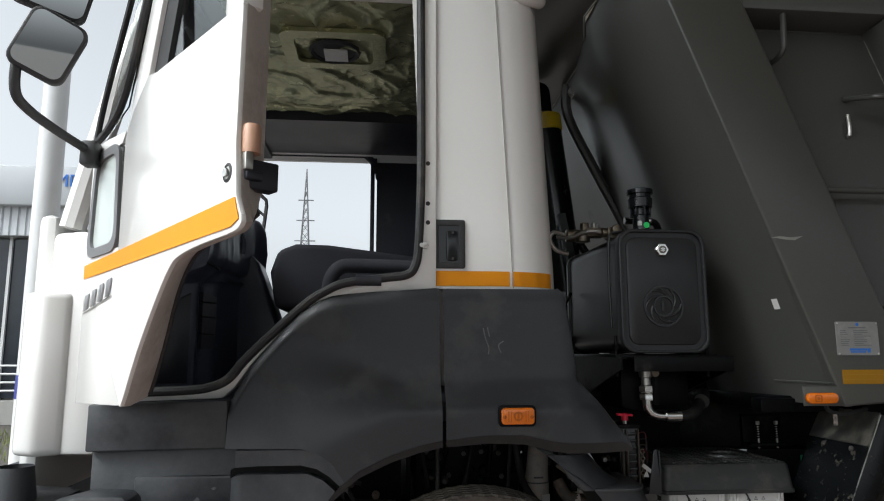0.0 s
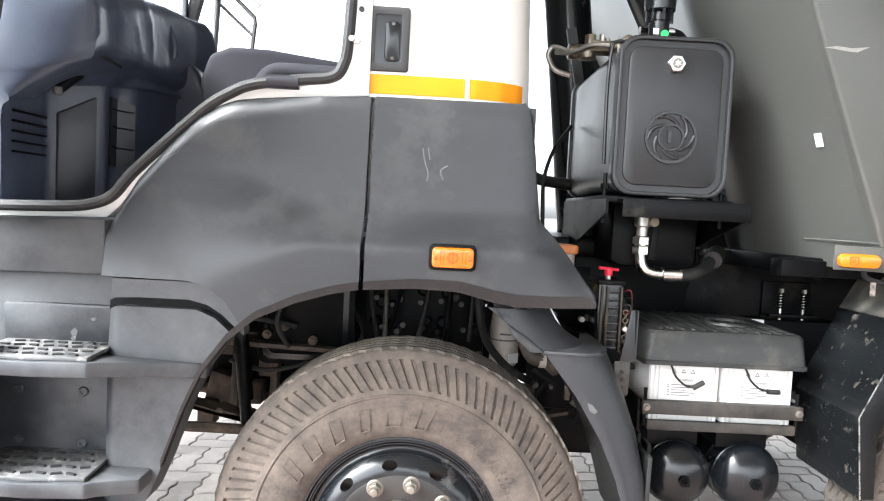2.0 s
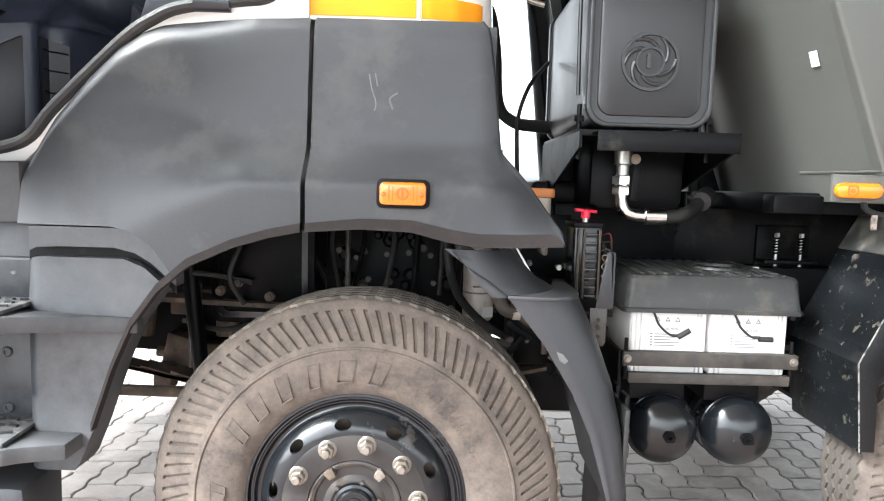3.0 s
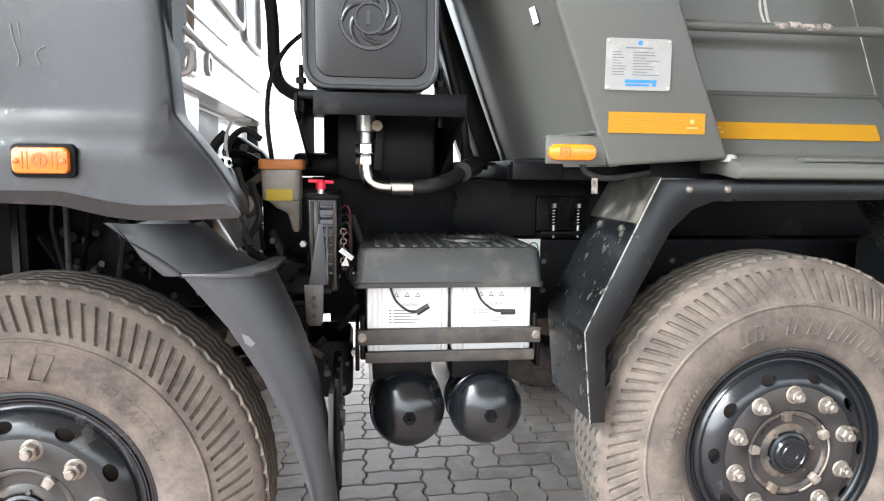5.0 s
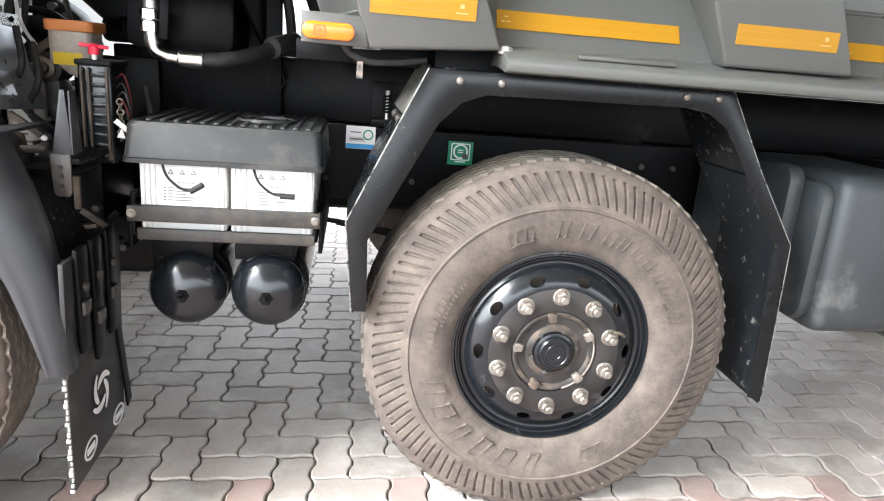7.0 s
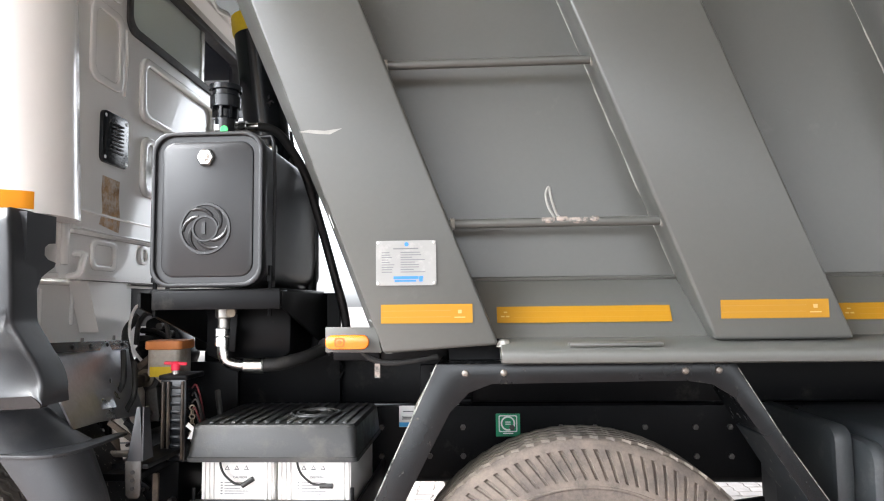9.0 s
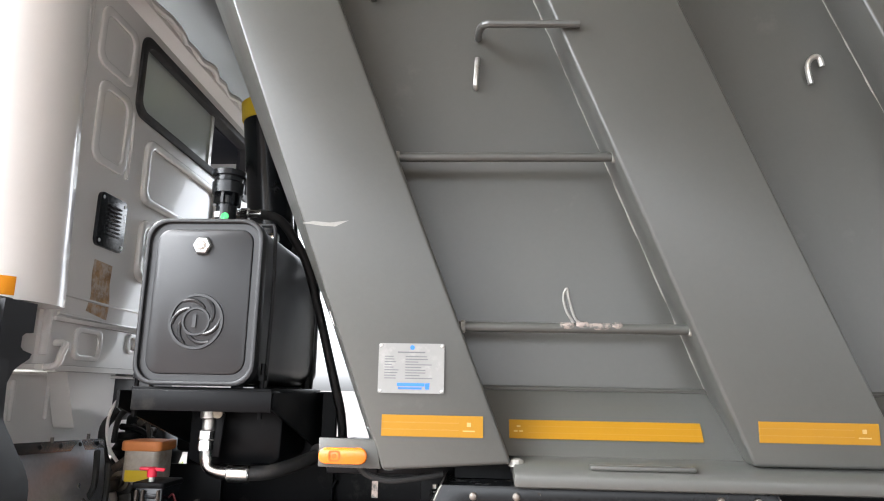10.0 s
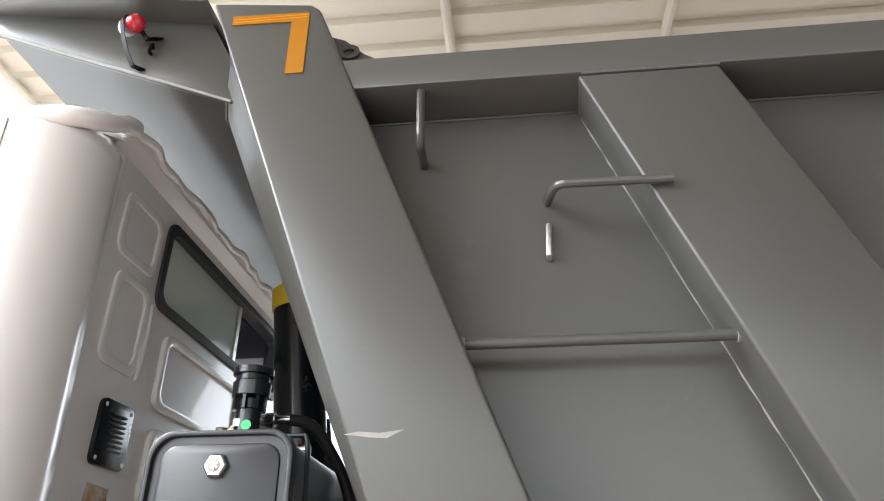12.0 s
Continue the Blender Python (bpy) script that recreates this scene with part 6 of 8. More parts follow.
for r in (0.075, 0.052):
    g.lathe([(r, 0.0), (r + 0.002, 0.006), (r + 0.010, 0.006), (r + 0.012, 0.0)], (1.66, 3.14, 1.0925), "z", 32, close=True)
part("lid_emblem", g, LID, cover)


def battery(x0, x1, label):
    b = tagged(holder("battery", ((x0 + x1) / 2, 3.15, 0.79)), label, "battery", "batteries in the carrier")
    part("case", Geo().box(x0, x1, 2.972, 3.38, 0.791, 0.995), BATTERY, b, "white plastic case", bevel=0.005)
    for x in (x0 + 0.004, x0 + 0.018, x0 + 0.032, x1 - 0.016, x1 - 0.030):
        part("case_rib", Geo().box(x, x + 0.010, 2.967, 2.975, 0.792, 0.985), BATTERY, b, bevel=0.002)
    m = pose((x0 + x1) / 2 + 0.008, 2.9708, 0.925, 90, 0, 0)
    text_part("warning_word", "CAUTION", INK, m, 0.0095, b, 0.0003)
    g = Geo()
    for k in range(5):
        z = 0.908 - 0.0085 * k
        g.box(x0 + 0.062, x0 + 0.068, 2.9706, 2.9716, z, z + 0.003)
        g.box(x0 + 0.074, x0 + 0.150 - 0.014 * (k % 3), 2.9706, 2.9716, z, z + 0.002)
    part("small_print", g, INK, b)
    g = Geo()
    for k, x in enumerate((x0 + 0.082, x0 + 0.112, x0 + 0.142)):
        frame_rim(g, [(x + 0.009 * math.cos(j * 2.094 + 1.57), 0.952 + 0.009 * math.sin(j * 2.094 + 1.57)) for j in range(3 + k)][: 3 + k], "y", 2.9704, 2.9716, 0.003)
    part("warning_symbols", g, INK, b)
    part("cable", Geo().tube([(x0 + 0.062, 2.985, 0.985), (x0 + 0.066, 2.955, 0.972), (x0 + 0.080, 2.950, 0.940), (x0 + 0.112, 2.950, 0.913), (x0 + 0.140, 2.950, 0.908)], 0.0035, 8, 5), HOSE, b, "thin black cable")
    part("connector", Geo().cyl((0, 0, 0), 0.008, 0.040, "x", 12, pose(x0 + 0.137, 2.950, 0.905, 0, -32 if x0 < 1.5 else 0, 0)), HOSE, b)
    return b


battery(1.343, 1.572, "white truck battery with black cable beside another battery")
battery(1.583, 1.812, "white truck battery with black cable in steel carrier")

# air tanks under the batteries
for x in (1.459, 1.688):
    air = holder("air_tank", (x, 3.2, 0.615), truck)
    part("shell", Geo().lathe([(0.004, 0.0), (0.018, 0.002), (0.060, 0.013), (0.090, 0.032), (0.104, 0.056), (0.106, 0.075), (0.1085, 0.077), (0.1085, 0.09), (0.106, 0.092), (0.106, 0.62), (0.07, 0.68), (0.004, 0.70)], (x, 2.915, 0.615), "y", 48), GLOSSBLACK, air, "glossy black air tank")
    part("drain_plug", Geo().lathe([(0.019, 0.004), (0.019, -0.010), (0.012, -0.010), (0.012, -0.018)], (x, 2.915, 0.615), "y", 6).cyl((x, 2.88, 0.615), 0.007, 0.02, "y", 8), BLACK, air)
    part("strap", Geo().lathe([(0.107, 0.0), (0.110, 0.0), (0.110, 0.035), (0.107, 0.035)], (x, 3.06, 0.615), "y", 48, close=True), BLACK, air)
    part("saddle", Geo().box(x - 0.10, x + 0.07, 3.0, 3.22, 0.70, 0.775), BLACK, air, bevel=0.006)

# parts between cab and battery: radiator bracket, reservoir, valve
fill = holder("coolant_reservoir", (1.08, 3.3, 1.15), truck)
part("bottle", Geo().prism(rounded(1.022, 1.140, 3.24, 3.36, 0.02), "z", 1.205, 1.308), RESERVOIR, fill, "dirty translucent plastic bottle", bevel=0.008)
part("neck", Geo().prism([(1.030, 1.212), (1.068, 1.180), (1.100, 1.165), (1.116, 1.105), (1.136, 1.105), (1.138, 1.212)], "y", 3.255, 3.345), RESERVOIR, fill, bevel=0.008)
part("lid", Geo().prism(rounded(1.014, 1.150, 3.232, 3.368, 0.02), "z", 1.300, 1.332), TERRACOTTA, fill, "orange lid", bevel=0.006)
part("bottle_label", Geo().box(1.038, 1.118, 3.2370, 3.2395, 1.205, 1.240), CYLYELLOW, fill, "yellow label")
valve = holder("isolator_valve", (1.2, 3.05, 1.2), truck)
part("red_handle", Geo().prism([(-0.036, -0.008), (0.036, -0.006), (0.036, 0.006), (0.008, 0.010), (0.006, 0.026), (-0.006, 0.026), (-0.008, 0.010), (-0.036, 0.008)], "z", 0.0, 0.010, pose(1.214, 3.06, 1.262, 0, 4, 12)), RED, valve, "red isolator knob", bevel=0.003)
part("handle_boss", Geo().lathe([(0.014, 0.0), (0.014, 0.022), (0.009, 0.028)], (1.214, 3.06, 1.245), "z", 12), RED, valve)
part("valve_stem", Geo().cyl((1.214, 3.06, 1.222), 0.009, 0.030, "z", 10), STEEL, valve)
rad = holder("fuse_box_bracket", (1.24, 3.0, 1.0), truck)
part("box_body", Geo().prism(rounded(1.176, 1.262, 3.035, 3.16, 0.008), "z", 0.955, 1.222), GLOSSBLACK, rad, "black ribbed control box", bevel=0.004)
part("box_lid", Geo().prism(rounded(1.170, 1.268, 3.028, 3.168, 0.010), "z", 1.216, 1.232), BLACK, rad, bevel=0.004)
for x in (1.186, 1.204, 1.250):
    part("box_rib", Geo().box(x, x + 0.007, 3.022, 3.036, 0.965, 1.212), DUSTY, rad, bevel=0.002)
for k in range(9):
    part("box_fin", Geo().box(1.212, 1.248, 3.027, 3.036, 0.972 + 0.027 * k, 0.985 + 0.027 * k), GLOSSBLACK, rad, bevel=0.002)
part("tri_plate", Geo().prism([(1.196, 1.012), (1.222, 1.165), (1.232, 1.166), (1.243, 1.012)], "y", 2.800, 2.805), CHARCOAL, rad, bevel=0.001)
part("plate_fold", Geo().prism([(2.800, 1.012), (2.800, 1.164), (2.830, 1.164), (2.86, 1.012)], "x", 1.240, 1.244), CHARCOAL, rad)
part("lower_plate", Geo().prism([(1.184, 1.010), (1.232, 1.012), (1.230, 0.915), (1.224, 0.905), (1.196, 0.905), (1.188, 0.915)], "y", 2.812, 2.818), DARKBOLT, rad, "dull drilled steel strip", bevel=0.001)
for z in (0.932, 0.956, 0.978):
    part("plate_hole", Geo().cyl((1.208, 2.809, z), 0.006, 0.003, "y", 12), HOSE, rad)
part("cross_bar", Geo().box(1.14, 1.25, 2.82, 3.5, 0.985, 1.000), BLACK, rad, bevel=0.003)
part("cross_bar", Geo().box(1.09, 1.20, 2.86, 3.4, 0.94, 0.962), BLACK, rad, bevel=0.003)
part("side_pack", Geo().box(1.02, 1.17, 3.20, 3.5, 0.74, 1.02), BLACK, rad, bevel=0.02)
part("side_pack_low", Geo().box(1.05, 1.30, 3.25, 3.55, 0.56, 0.76), BLACK, rad, bevel=0.03)
part("pipe_stub", Geo().tube([(1.00, 3.02, 0.985), (1.09, 3.02, 0.985)], 0.010, 10, 1), STEEL, rad)
for a, b, c, m in ((0.96, 1.20, 1.06, HOSE), (1.0, 1.16, 1.00, HOSE), (1.30, 1.06, 0.93, HOSE)):
    part("cable", Geo().tube([(a, 3.2, b + 0.1), (a + 0.03, 3.15, b), (a - 0.01, 3.17, (b + c) / 2), (a + 0.02, 3.2, c)], 0.010, 8, 5), m, rad)
for k, m in enumerate((OXIDE, HOSE, DARKBOLT, OXIDE, HOSE)):
    z = 1.185 - 0.024 * k
    part("wire", Geo().tube([(1.262, 3.08, z), (1.290, 3.05 - 0.01 * (k % 2), z + 0.012), (1.300, 3.07, z - 0.05), (1.288, 3.12, z - 0.11)], 0.0026, 6, 6), m, rad, "thin wire")
for i in range(8):
    part("chain_link", Geo().lathe([(0.0085 + 0.0025 * math.cos(a * 1.047), 0.0025 * math.sin(a * 1.047)) for a in range(6)], (1.277, 3.05, 1.125 - 0.014 * i), "x" if i % 2 else "y", 10, None, close=True), BRASS, rad)
part("clip", Geo().box(-0.007, 0.007, 0, 0.003, -0.022, 0.022, pose(1.286, 3.03, 1.062, 0, -52, 0)), PAPER, rad, "torn white label")
part("clip", Geo().prism([(-0.012, 0.0), (0.010, -0.002), (0.002, 0.026)], "y", 0, 0.003, pose(1.283, 3.03, 1.030)), PAPER, rad)
for i in range(26):
    rr = random.Random(100 + i)
    x, y, z = rr.uniform(0.98, 1.32), rr.uniform(3.16, 3.22), rr.uniform(0.66, 1.10)
    part("bolt", Geo().cyl((x, y - 0.03, z), rr.uniform(0.006, 0.012), 0.03, "y", 6), DARKBOLT if i % 4 else STEEL, rad)
for i in range(9):
    rr = random.Random(300 + i)
    x, z = rr.uniform(0.98, 1.30), rr.uniform(0.62, 1.05)
    part("strap", Geo().box(-0.05, 0.05, 0, 0.012, -0.010, 0.010, pose(x, rr.uniform(3.12, 3.19), z, 0, rr.choice((0, 90, 35, -50)), 0)), BLACK if i % 3 else DUSTY, rad, bevel=0.003)
# gear linkage and pump behind the cab
# Added black sheet closes the gap where bright sky would show through.
part("rear_plate", Geo().box(0.99, 1.26, 3.505, 3.52, 0.95, 1.235), BLACK, rad, "black sheet added behind the clutter", bevel=0.003)
part("pump", Geo().lathe([(0.050, 0.0), (0.050, 0.03), (0.036, 0.035), (0.036, 0.07), (0.044, 0.075), (0.044, 0.13)], (0.945, 3.40, 1.185), "y", 24), DARKBOLT, rad, "dirty metal pump", bevel=0.003)
part("pump_pulley", Geo().lathe([(0.034, -0.004), (0.034, -0.012), (0.020, -0.014), (0.016, -0.026), (0.004, -0.027)], (0.945, 3.40, 1.185), "y", 20), BRASS, rad)
part("pump_foot", Geo().prism([(0.90, 1.02), (1.0, 1.02), (0.985, 1.15), (0.905, 1.16)], "y", 3.40, 3.50), DARKBOLT, rad, "dirty casting", bevel=0.010)
part("bellows", Geo().lathe([(0.05, 0), (0.065, 0.02), (0.05, 0.04), (0.065, 0.06), (0.05, 0.08), (0.065, 0.1), (0.05, 0.12)], (0.90, 3.52, 1.22), "z", 20), BLACK, rad)
part("link_housing", Geo().prism([(0.84, 1.20), (1.02, 1.20), (1.04, 1.26), (0.99, 1.36), (0.90, 1.42), (0.85, 1.40)], "y", 3.56, 3.68), BLACK, rad, "black gear linkage housing", bevel=0.015)
for x, z in ((0.89, 1.355), (0.925, 1.375), (0.965, 1.345), (0.99, 1.29)):
    part("link_bolt", Geo().cyl((x, 3.53, z), 0.014, 0.035, "y", 10), DARKBOLT, rad)
part("link_rod", Geo().tube([(0.86, 3.52, 1.36), (0.95, 3.50, 1.345), (1.06, 3.48, 1.27)], 0.012, 10, 4), BLACK, rad)
part("hose", Geo().tube([(0.98, 3.34, 1.455), (0.925, 3.35, 1.455), (0.900, 3.35, 1.385), (0.915, 3.35, 1.300), (0.948, 3.38, 1.235)], 0.0055, 8, 7), PAPER, rad, "thin pale hose loop")
part("hose", Geo().tube([(0.88, 3.46, 1.42), (0.84, 3.44, 1.36), (0.85, 3.44, 1.26), (0.90, 3.44, 1.20)], 0.016, 10, 6), HOSE, rad)
part("hose", Geo().tube([(1.00, 3.42, 1.40), (0.95, 3.40, 1.43), (0.90, 3.42, 1.39), (0.88, 3.44, 1.31)], 0.010, 10, 6), HOSE, rad)
part("hose", Geo().tube([(1.04, 3.36, 1.10), (1.07, 3.34, 1.03), (1.05, 3.36, 0.96), (1.06, 3.38, 0.85)], 0.014, 10, 6), HOSE, rad)
part("bracket_tab", Geo().box(-0.05, 0.05, -0.004, 0.004, -0.012, 0.012, pose(0.985, 3.33, 1.26, 0, -38, 0)), DUSTY, rad, bevel=0.003)

# stickers on the frame
sticker = part("frame_sticker", Geo().box(1.890, 1.996, 3.5515, 3.5535, 0.972, 1.054), PAPER, truck, "white and blue sticker")
part("sticker_print", Geo().box(1.8905, 1.9955, 3.5508, 3.5514, 0.973, 0.990), SKYBLUE, sticker)
part("sticker_print", Geo().box(1.905, 1.955, 3.5508, 3.5514, 1.004, 1.010).box(1.905, 1.945, 3.5508, 3.5514, 1.030, 1.034), INK, sticker)
part("sticker_ring", Geo().lathe([(0.014, 0.0), (0.014, -0.0008), (0.019, -0.0008), (0.019, 0.0)], (1.970, 3.5514, 1.024), "y", 24, close=True), GREEN, sticker)
part("sticker_frame", frame_rim(Geo(), rounded(1.9015, 1.9600, 1.000, 1.014, 0.002), "y", 3.5509, 3.5513, 0.0015), INK, sticker)
sticker = part("frame_sticker", Geo().box(2.268, 2.362, 3.5515, 3.5535, 0.935, 1.022), GREEN, truck, "green sticker with white ring")
part("sticker_ring", Geo().lathe([(0.022, 0.0), (0.022, -0.0008), (0.028, -0.0008), (0.028, 0.0)], (2.315, 3.5514, 0.985), "y", 24, close=True).box(2.305, 2.325, 3.5506, 3.5514, 0.98, 0.984).box(2.305, 2.325, 3.5506, 3.5514, 0.988, 0.992).box(2.295, 2.335, 3.5506, 3.5514, 0.945, 0.949), PAPER, sticker)

part("sticker_frame", frame_rim(Geo(), rounded(2.279, 2.351, 0.952, 1.016, 0.006), "y", 3.5507, 3.5513, 0.004), PAPER, sticker)

# folded steel mudguard over the second wheel
mud = holder("second_mudguard", (2.5, 2.9, 1.0), truck)
OUTL = [(1.928, 0.640), (1.905, 0.885), (1.998, 1.085), (2.092, 1.283), (2.897, 1.287), (3.020, 1.08), (3.156, 0.876), (3.172, 0.385)]
INL = [(3.128, 0.40), (3.108, 0.87), (2.975, 1.075), (2.895, 1.19), (2.840, 1.225), (2.770, 1.235), (2.240, 1.228), (2.18, 1.205), (2.125, 1.15), (1.962, 0.838), (1.968, 0.640)]
part("side_web", Geo().prism(OUTL + INL, "y", 2.768, 2.774), MUDGUARD, mud, "black folded side web", bevel=0.001)
g = Geo().skin([[(a, 2.770, b), (a, 3.12, b)] for a, b in OUTL], [[(2.53 + (a - 2.53) * 0.99, 2.770, b - 0.006), (2.53 + (a - 2.53) * 0.99, 3.12, b - 0.006)] for a, b in OUTL])
part("guard_plate", g, MUDPLATE, mud, "black plate, scuffed and mud-spattered", sharp=20)
part("worn_edge", Geo().tube([(a - 0.001, 2.7685, b) for a, b in OUTL[:4]], 0.0022, 6, 1), FOLDWEAR, mud, "bare worn fold line")
part("worn_edge", Geo().tube([(a + 0.001, 2.7685, b) for a, b in OUTL[4:]], 0.0013, 6, 1), FOLDWEAR, mud)
part("top_cap", Geo().prism([(2.036, 1.168), (2.092, 1.286), (2.096, 1.290), (2.030, 1.171)], "y", 2.773, 3.115), DULLCAP, mud, "grey worn lap plate")
part("rubber_flap", Geo().prism([(3.020, 1.058), (3.030, 1.062), (3.148, 0.872), (3.162, 0.40), (3.150, 0.40), (3.136, 0.868)], "y", 2.778, 3.11), FLAPMUD, mud, "mud-splashed black flap")
for x, z in ((2.170, 1.258), (2.276, 1.259), (2.768, 1.262), (2.857, 1.263)):
    part("bolt", Geo().lathe([(0.010, 0.0), (0.010, -0.002), (0.008, -0.006), (0.004, -0.008)], (x, 2.768, z), "y", 14), NUT, mud, "dome-headed zinc bolt")
for y in (2.86, 3.02):
    part("bolt", Geo().lathe([(0.011, 0.0), (0.009, 0.005), (0.003, 0.008)], (0, 0, 0), "z", 12, pose(2.028, y, 1.150, 0, -64.6, 0)), DARKBOLT, mud)

# fuel tank
fuel = holder("fuel_tank", (3.7, 3.1, 0.85), truck)
part("tank_shell", Geo().prism(rounded(2.835, 3.46, 0.575, 1.075, 0.06), "x", 3.345, 3.70), FUELTANK, fuel, "weathered dark plastic fuel tank", bevel=0.04, segments=3)
part("tank_end", Geo().prism(rounded(2.865, 3.43, 0.605, 1.045, 0.06), "x", 3.30, 3.35), FUELTANK, fuel, bevel=0.02)
part("tank_back", Geo().prism(rounded(2.95, 3.5, 0.62, 1.08, 0.05), "x", 3.24, 3.30), FUELTANK, fuel, bevel=0.02)
part("tank_shell", Geo().prism(rounded(2.835, 3.46, 0.575, 1.075, 0.06), "x", 3.76, 4.4), FUELTANK, fuel, bevel=0.04, segments=3)
part("tank_strap", Geo().prism(rounded(2.82, 3.48, 0.56, 1.09, 0.06), "x", 3.705, 3.755), BLACK, fuel, bevel=0.006)
part("tank_foot", Geo().prism([(3.62, 0.57), (3.66, 0.50), (3.86, 0.50), (3.88, 0.57)], "y", 2.86, 3.4), STEEL, fuel, bevel=0.004)

# the cab
cab = holder("cab", (0, 4.0, 1.4), truck)
CORNER = [(0.375, 2.757), (0.62, 2.757), (0.72, 2.765), (0.79, 2.785), (0.845, 2.820), (0.880, 2.875), (0.893, 2.94), (0.888, 3.00), (0.872, 3.055), (0.850, 3.075), (0.790, 3.085)]
INSIDE = [(0.74, 3.085), (0.80, 3.02), (0.845, 2.95), (0.83, 2.88), (0.78, 2.83), (0.70, 2.80), (0.415, 2.795)]
LEANIN = Matrix(((1, 0, -0.045, 0.088), (0, 1, 0, 0), (0, 0, 1, 0), (0, 0, 0, 1)))
part("rear_corner", Geo().prism(CORNER + INSIDE, "z", 1.742, 2.865, LEANIN), WHITE, cab, "white painted rear corner", sharp=50)
g = Geo()
steps = [(2.865, 0.0), (2.89, 0.004), (2.92, 0.022), (2.95, 0.05), (2.985, 0.09)]
rings = []
for z, inset in steps:
    for x, y in CORNER:
        rings.append(LEANIN @ Vector((x - inset * (0.6 if x > 0.6 else 0), y + inset * 0.9, z)))
n = len(CORNER)
g.add(rings, [(k * n + i, k * n + i + 1, (k + 1) * n + i + 1, (k + 1) * n + i) for k in range(len(steps) - 1) for i in range(n - 1)])
part("roof_shoulder", g, WHITE, cab, sharp=60)
part("side_seam", Geo().box(0.6965, 0.6995, 2.7585, 2.764, 1.745, 2.87, LEANIN), SEAMLINE, cab)
part("lower_cab_side", Geo().prism([(0.36, 1.40), (0.78, 1.40), (0.78, 1.742), (0.36, 1.742)], "y", 2.80, 2.84), WHITE, cab)
# rear wall built round the window opening
WY0, WY1, WZ0, WZ1 = 3.49, 4.80, 2.60, 2.92
ys_, zs_ = [3.07, WY0, WY1, 5.05], [1.572, WZ0, WZ1, 3.0]
g = Geo()
for x in (0.745, 0.790):
    for i in range(3):
        for j in range(3):
            if (i, j) != (1, 1):
                g.add([(x, ys_[i], zs_[j]), (x, ys_[i + 1], zs_[j]), (x, ys_[i + 1], zs_[j + 1]), (x, ys_[i], zs_[j + 1])], [(0, 1, 2, 3)])
for ring_ in ([(3.07, 1.572), (5.05, 1.572), (5.05, 3.0), (3.07, 3.0)], [(WY0, WZ0), (WY1, WZ0), (WY1, WZ1), (WY0, WZ1)]):
    for (y0, z0), (y1, z1) in zip(ring_, ring_[1:] + ring_[:1]):
        g.add([(0.745, y0, z0), (0.745, y1, z1), (0.790, y1, z1), (0.790, y0, z0)], [(0, 1, 2, 3)])
part("rear_wall", g, WHITE, cab, "white pressed rear wall", weld=0.0005)
for y0, y1, z0, z1, proud in ((3.58, 4.35, 2.24, 2.52, 0.024), (3.60, 4.35, 1.92, 2.18, 0.024), (3.22, 3.45, 2.30, 2.62, 0.011), (3.18, 3.44, 2.66, 2.90, 0.011), (4.40, 4.9, 1.9, 2.5, 0.02)):
    part("pressing", frame_rim(Geo(), rounded(y0, y1, z0, z1, 0.05), "x", 0.788, 0.789 + proud, 0.032), WHITE, cab, bevel=min(0.010, proud * 0.45), segments=3)
part("corner_flange", Geo().box(0.788, 0.802, 3.088, 3.122, 1.60, 2.97), WHITE, cab, bevel=0.005, segments=3)
part("wall_bead", Geo().tube([(0.789, 3.47, 2.58), (0.789, 3.48, 2.44), (0.789, 3.465, 2.30)], 0.010, 8, 5), WHITE, cab)
for z in (1.60, 1.665):
    part("sealant_line", Geo().tube([(0.792, 3.16, z + 0.14), (0.791, 3.5, z + 0.135), (0.792, 4.0, z + 0.14)], 0.006, 6, 4), WHITE, cab)
part("wall_ledge", Geo().box(0.788, 0.804, 3.14, 4.9, 1.712, 1.730), WHITE, cab, bevel=0.006)
part("pressing", frame_rim(Geo(), rounded(3.26, 3.43, 1.59, 1.705, 0.03), "x", 0.788, 0.803, 0.020), WHITE, cab, bevel=0.007, segments=3)
part("wall_flange", Geo().box(0.70, 0.812, 3.05, 5.05, 1.552, 1.570), WHITE, cab)
part("lower_back", Geo().box(0.66, 0.695, 2.90, 5.05, 1.235, 1.552), WHITE, cab)
for y in (2.98, 3.12, 3.3, 3.5):
    part("lower_rib", Geo().box(0.694, 0.706, y, y + 0.014, 1.39, 1.52), WHITE, cab, bevel=0.004)
part("lower_swage", Geo().box(0.694, 0.704, 2.92, 5.0, 1.535, 1.548), WHITE, cab, bevel=0.003)
part("gusset", Geo().prism([(3.36, 1.36), (3.52, 1.36), (3.56, 1.55), (3.28, 1.55)], "x", 0.70, 0.775), WHITE, cab)
win = holder("rear_window", (0.78, 4.1, 2.76), cab)
part("seal", frame_rim(Geo(), rounded(WY0 - 0.02, WY1 + 0.02, WZ0 - 0.02, WZ1 + 0.02, 0.06), "x", 0.735, 0.802, 0.038), SEAL, win, "black rubber window seal", bevel=0.004)
pane = part("pane", Geo().box(0.765, 0.769, WY0, 4.25, WZ0, WZ1), PALEGLASS, win)
part("pane_bar", Geo().box(0.762, 0.778, 4.24, 4.27, WZ0, WZ1), STEEL, win)
vent = holder("air_vent", (0.79, 3.44, 2.11), cab)
part("vent_frame", Geo().prism(rounded(3.300, 3.485, 2.004, 2.206, 0.025), "x", 0.788, 0.805), GLOSSBLACK, vent, "black plastic vent", bevel=0.004)
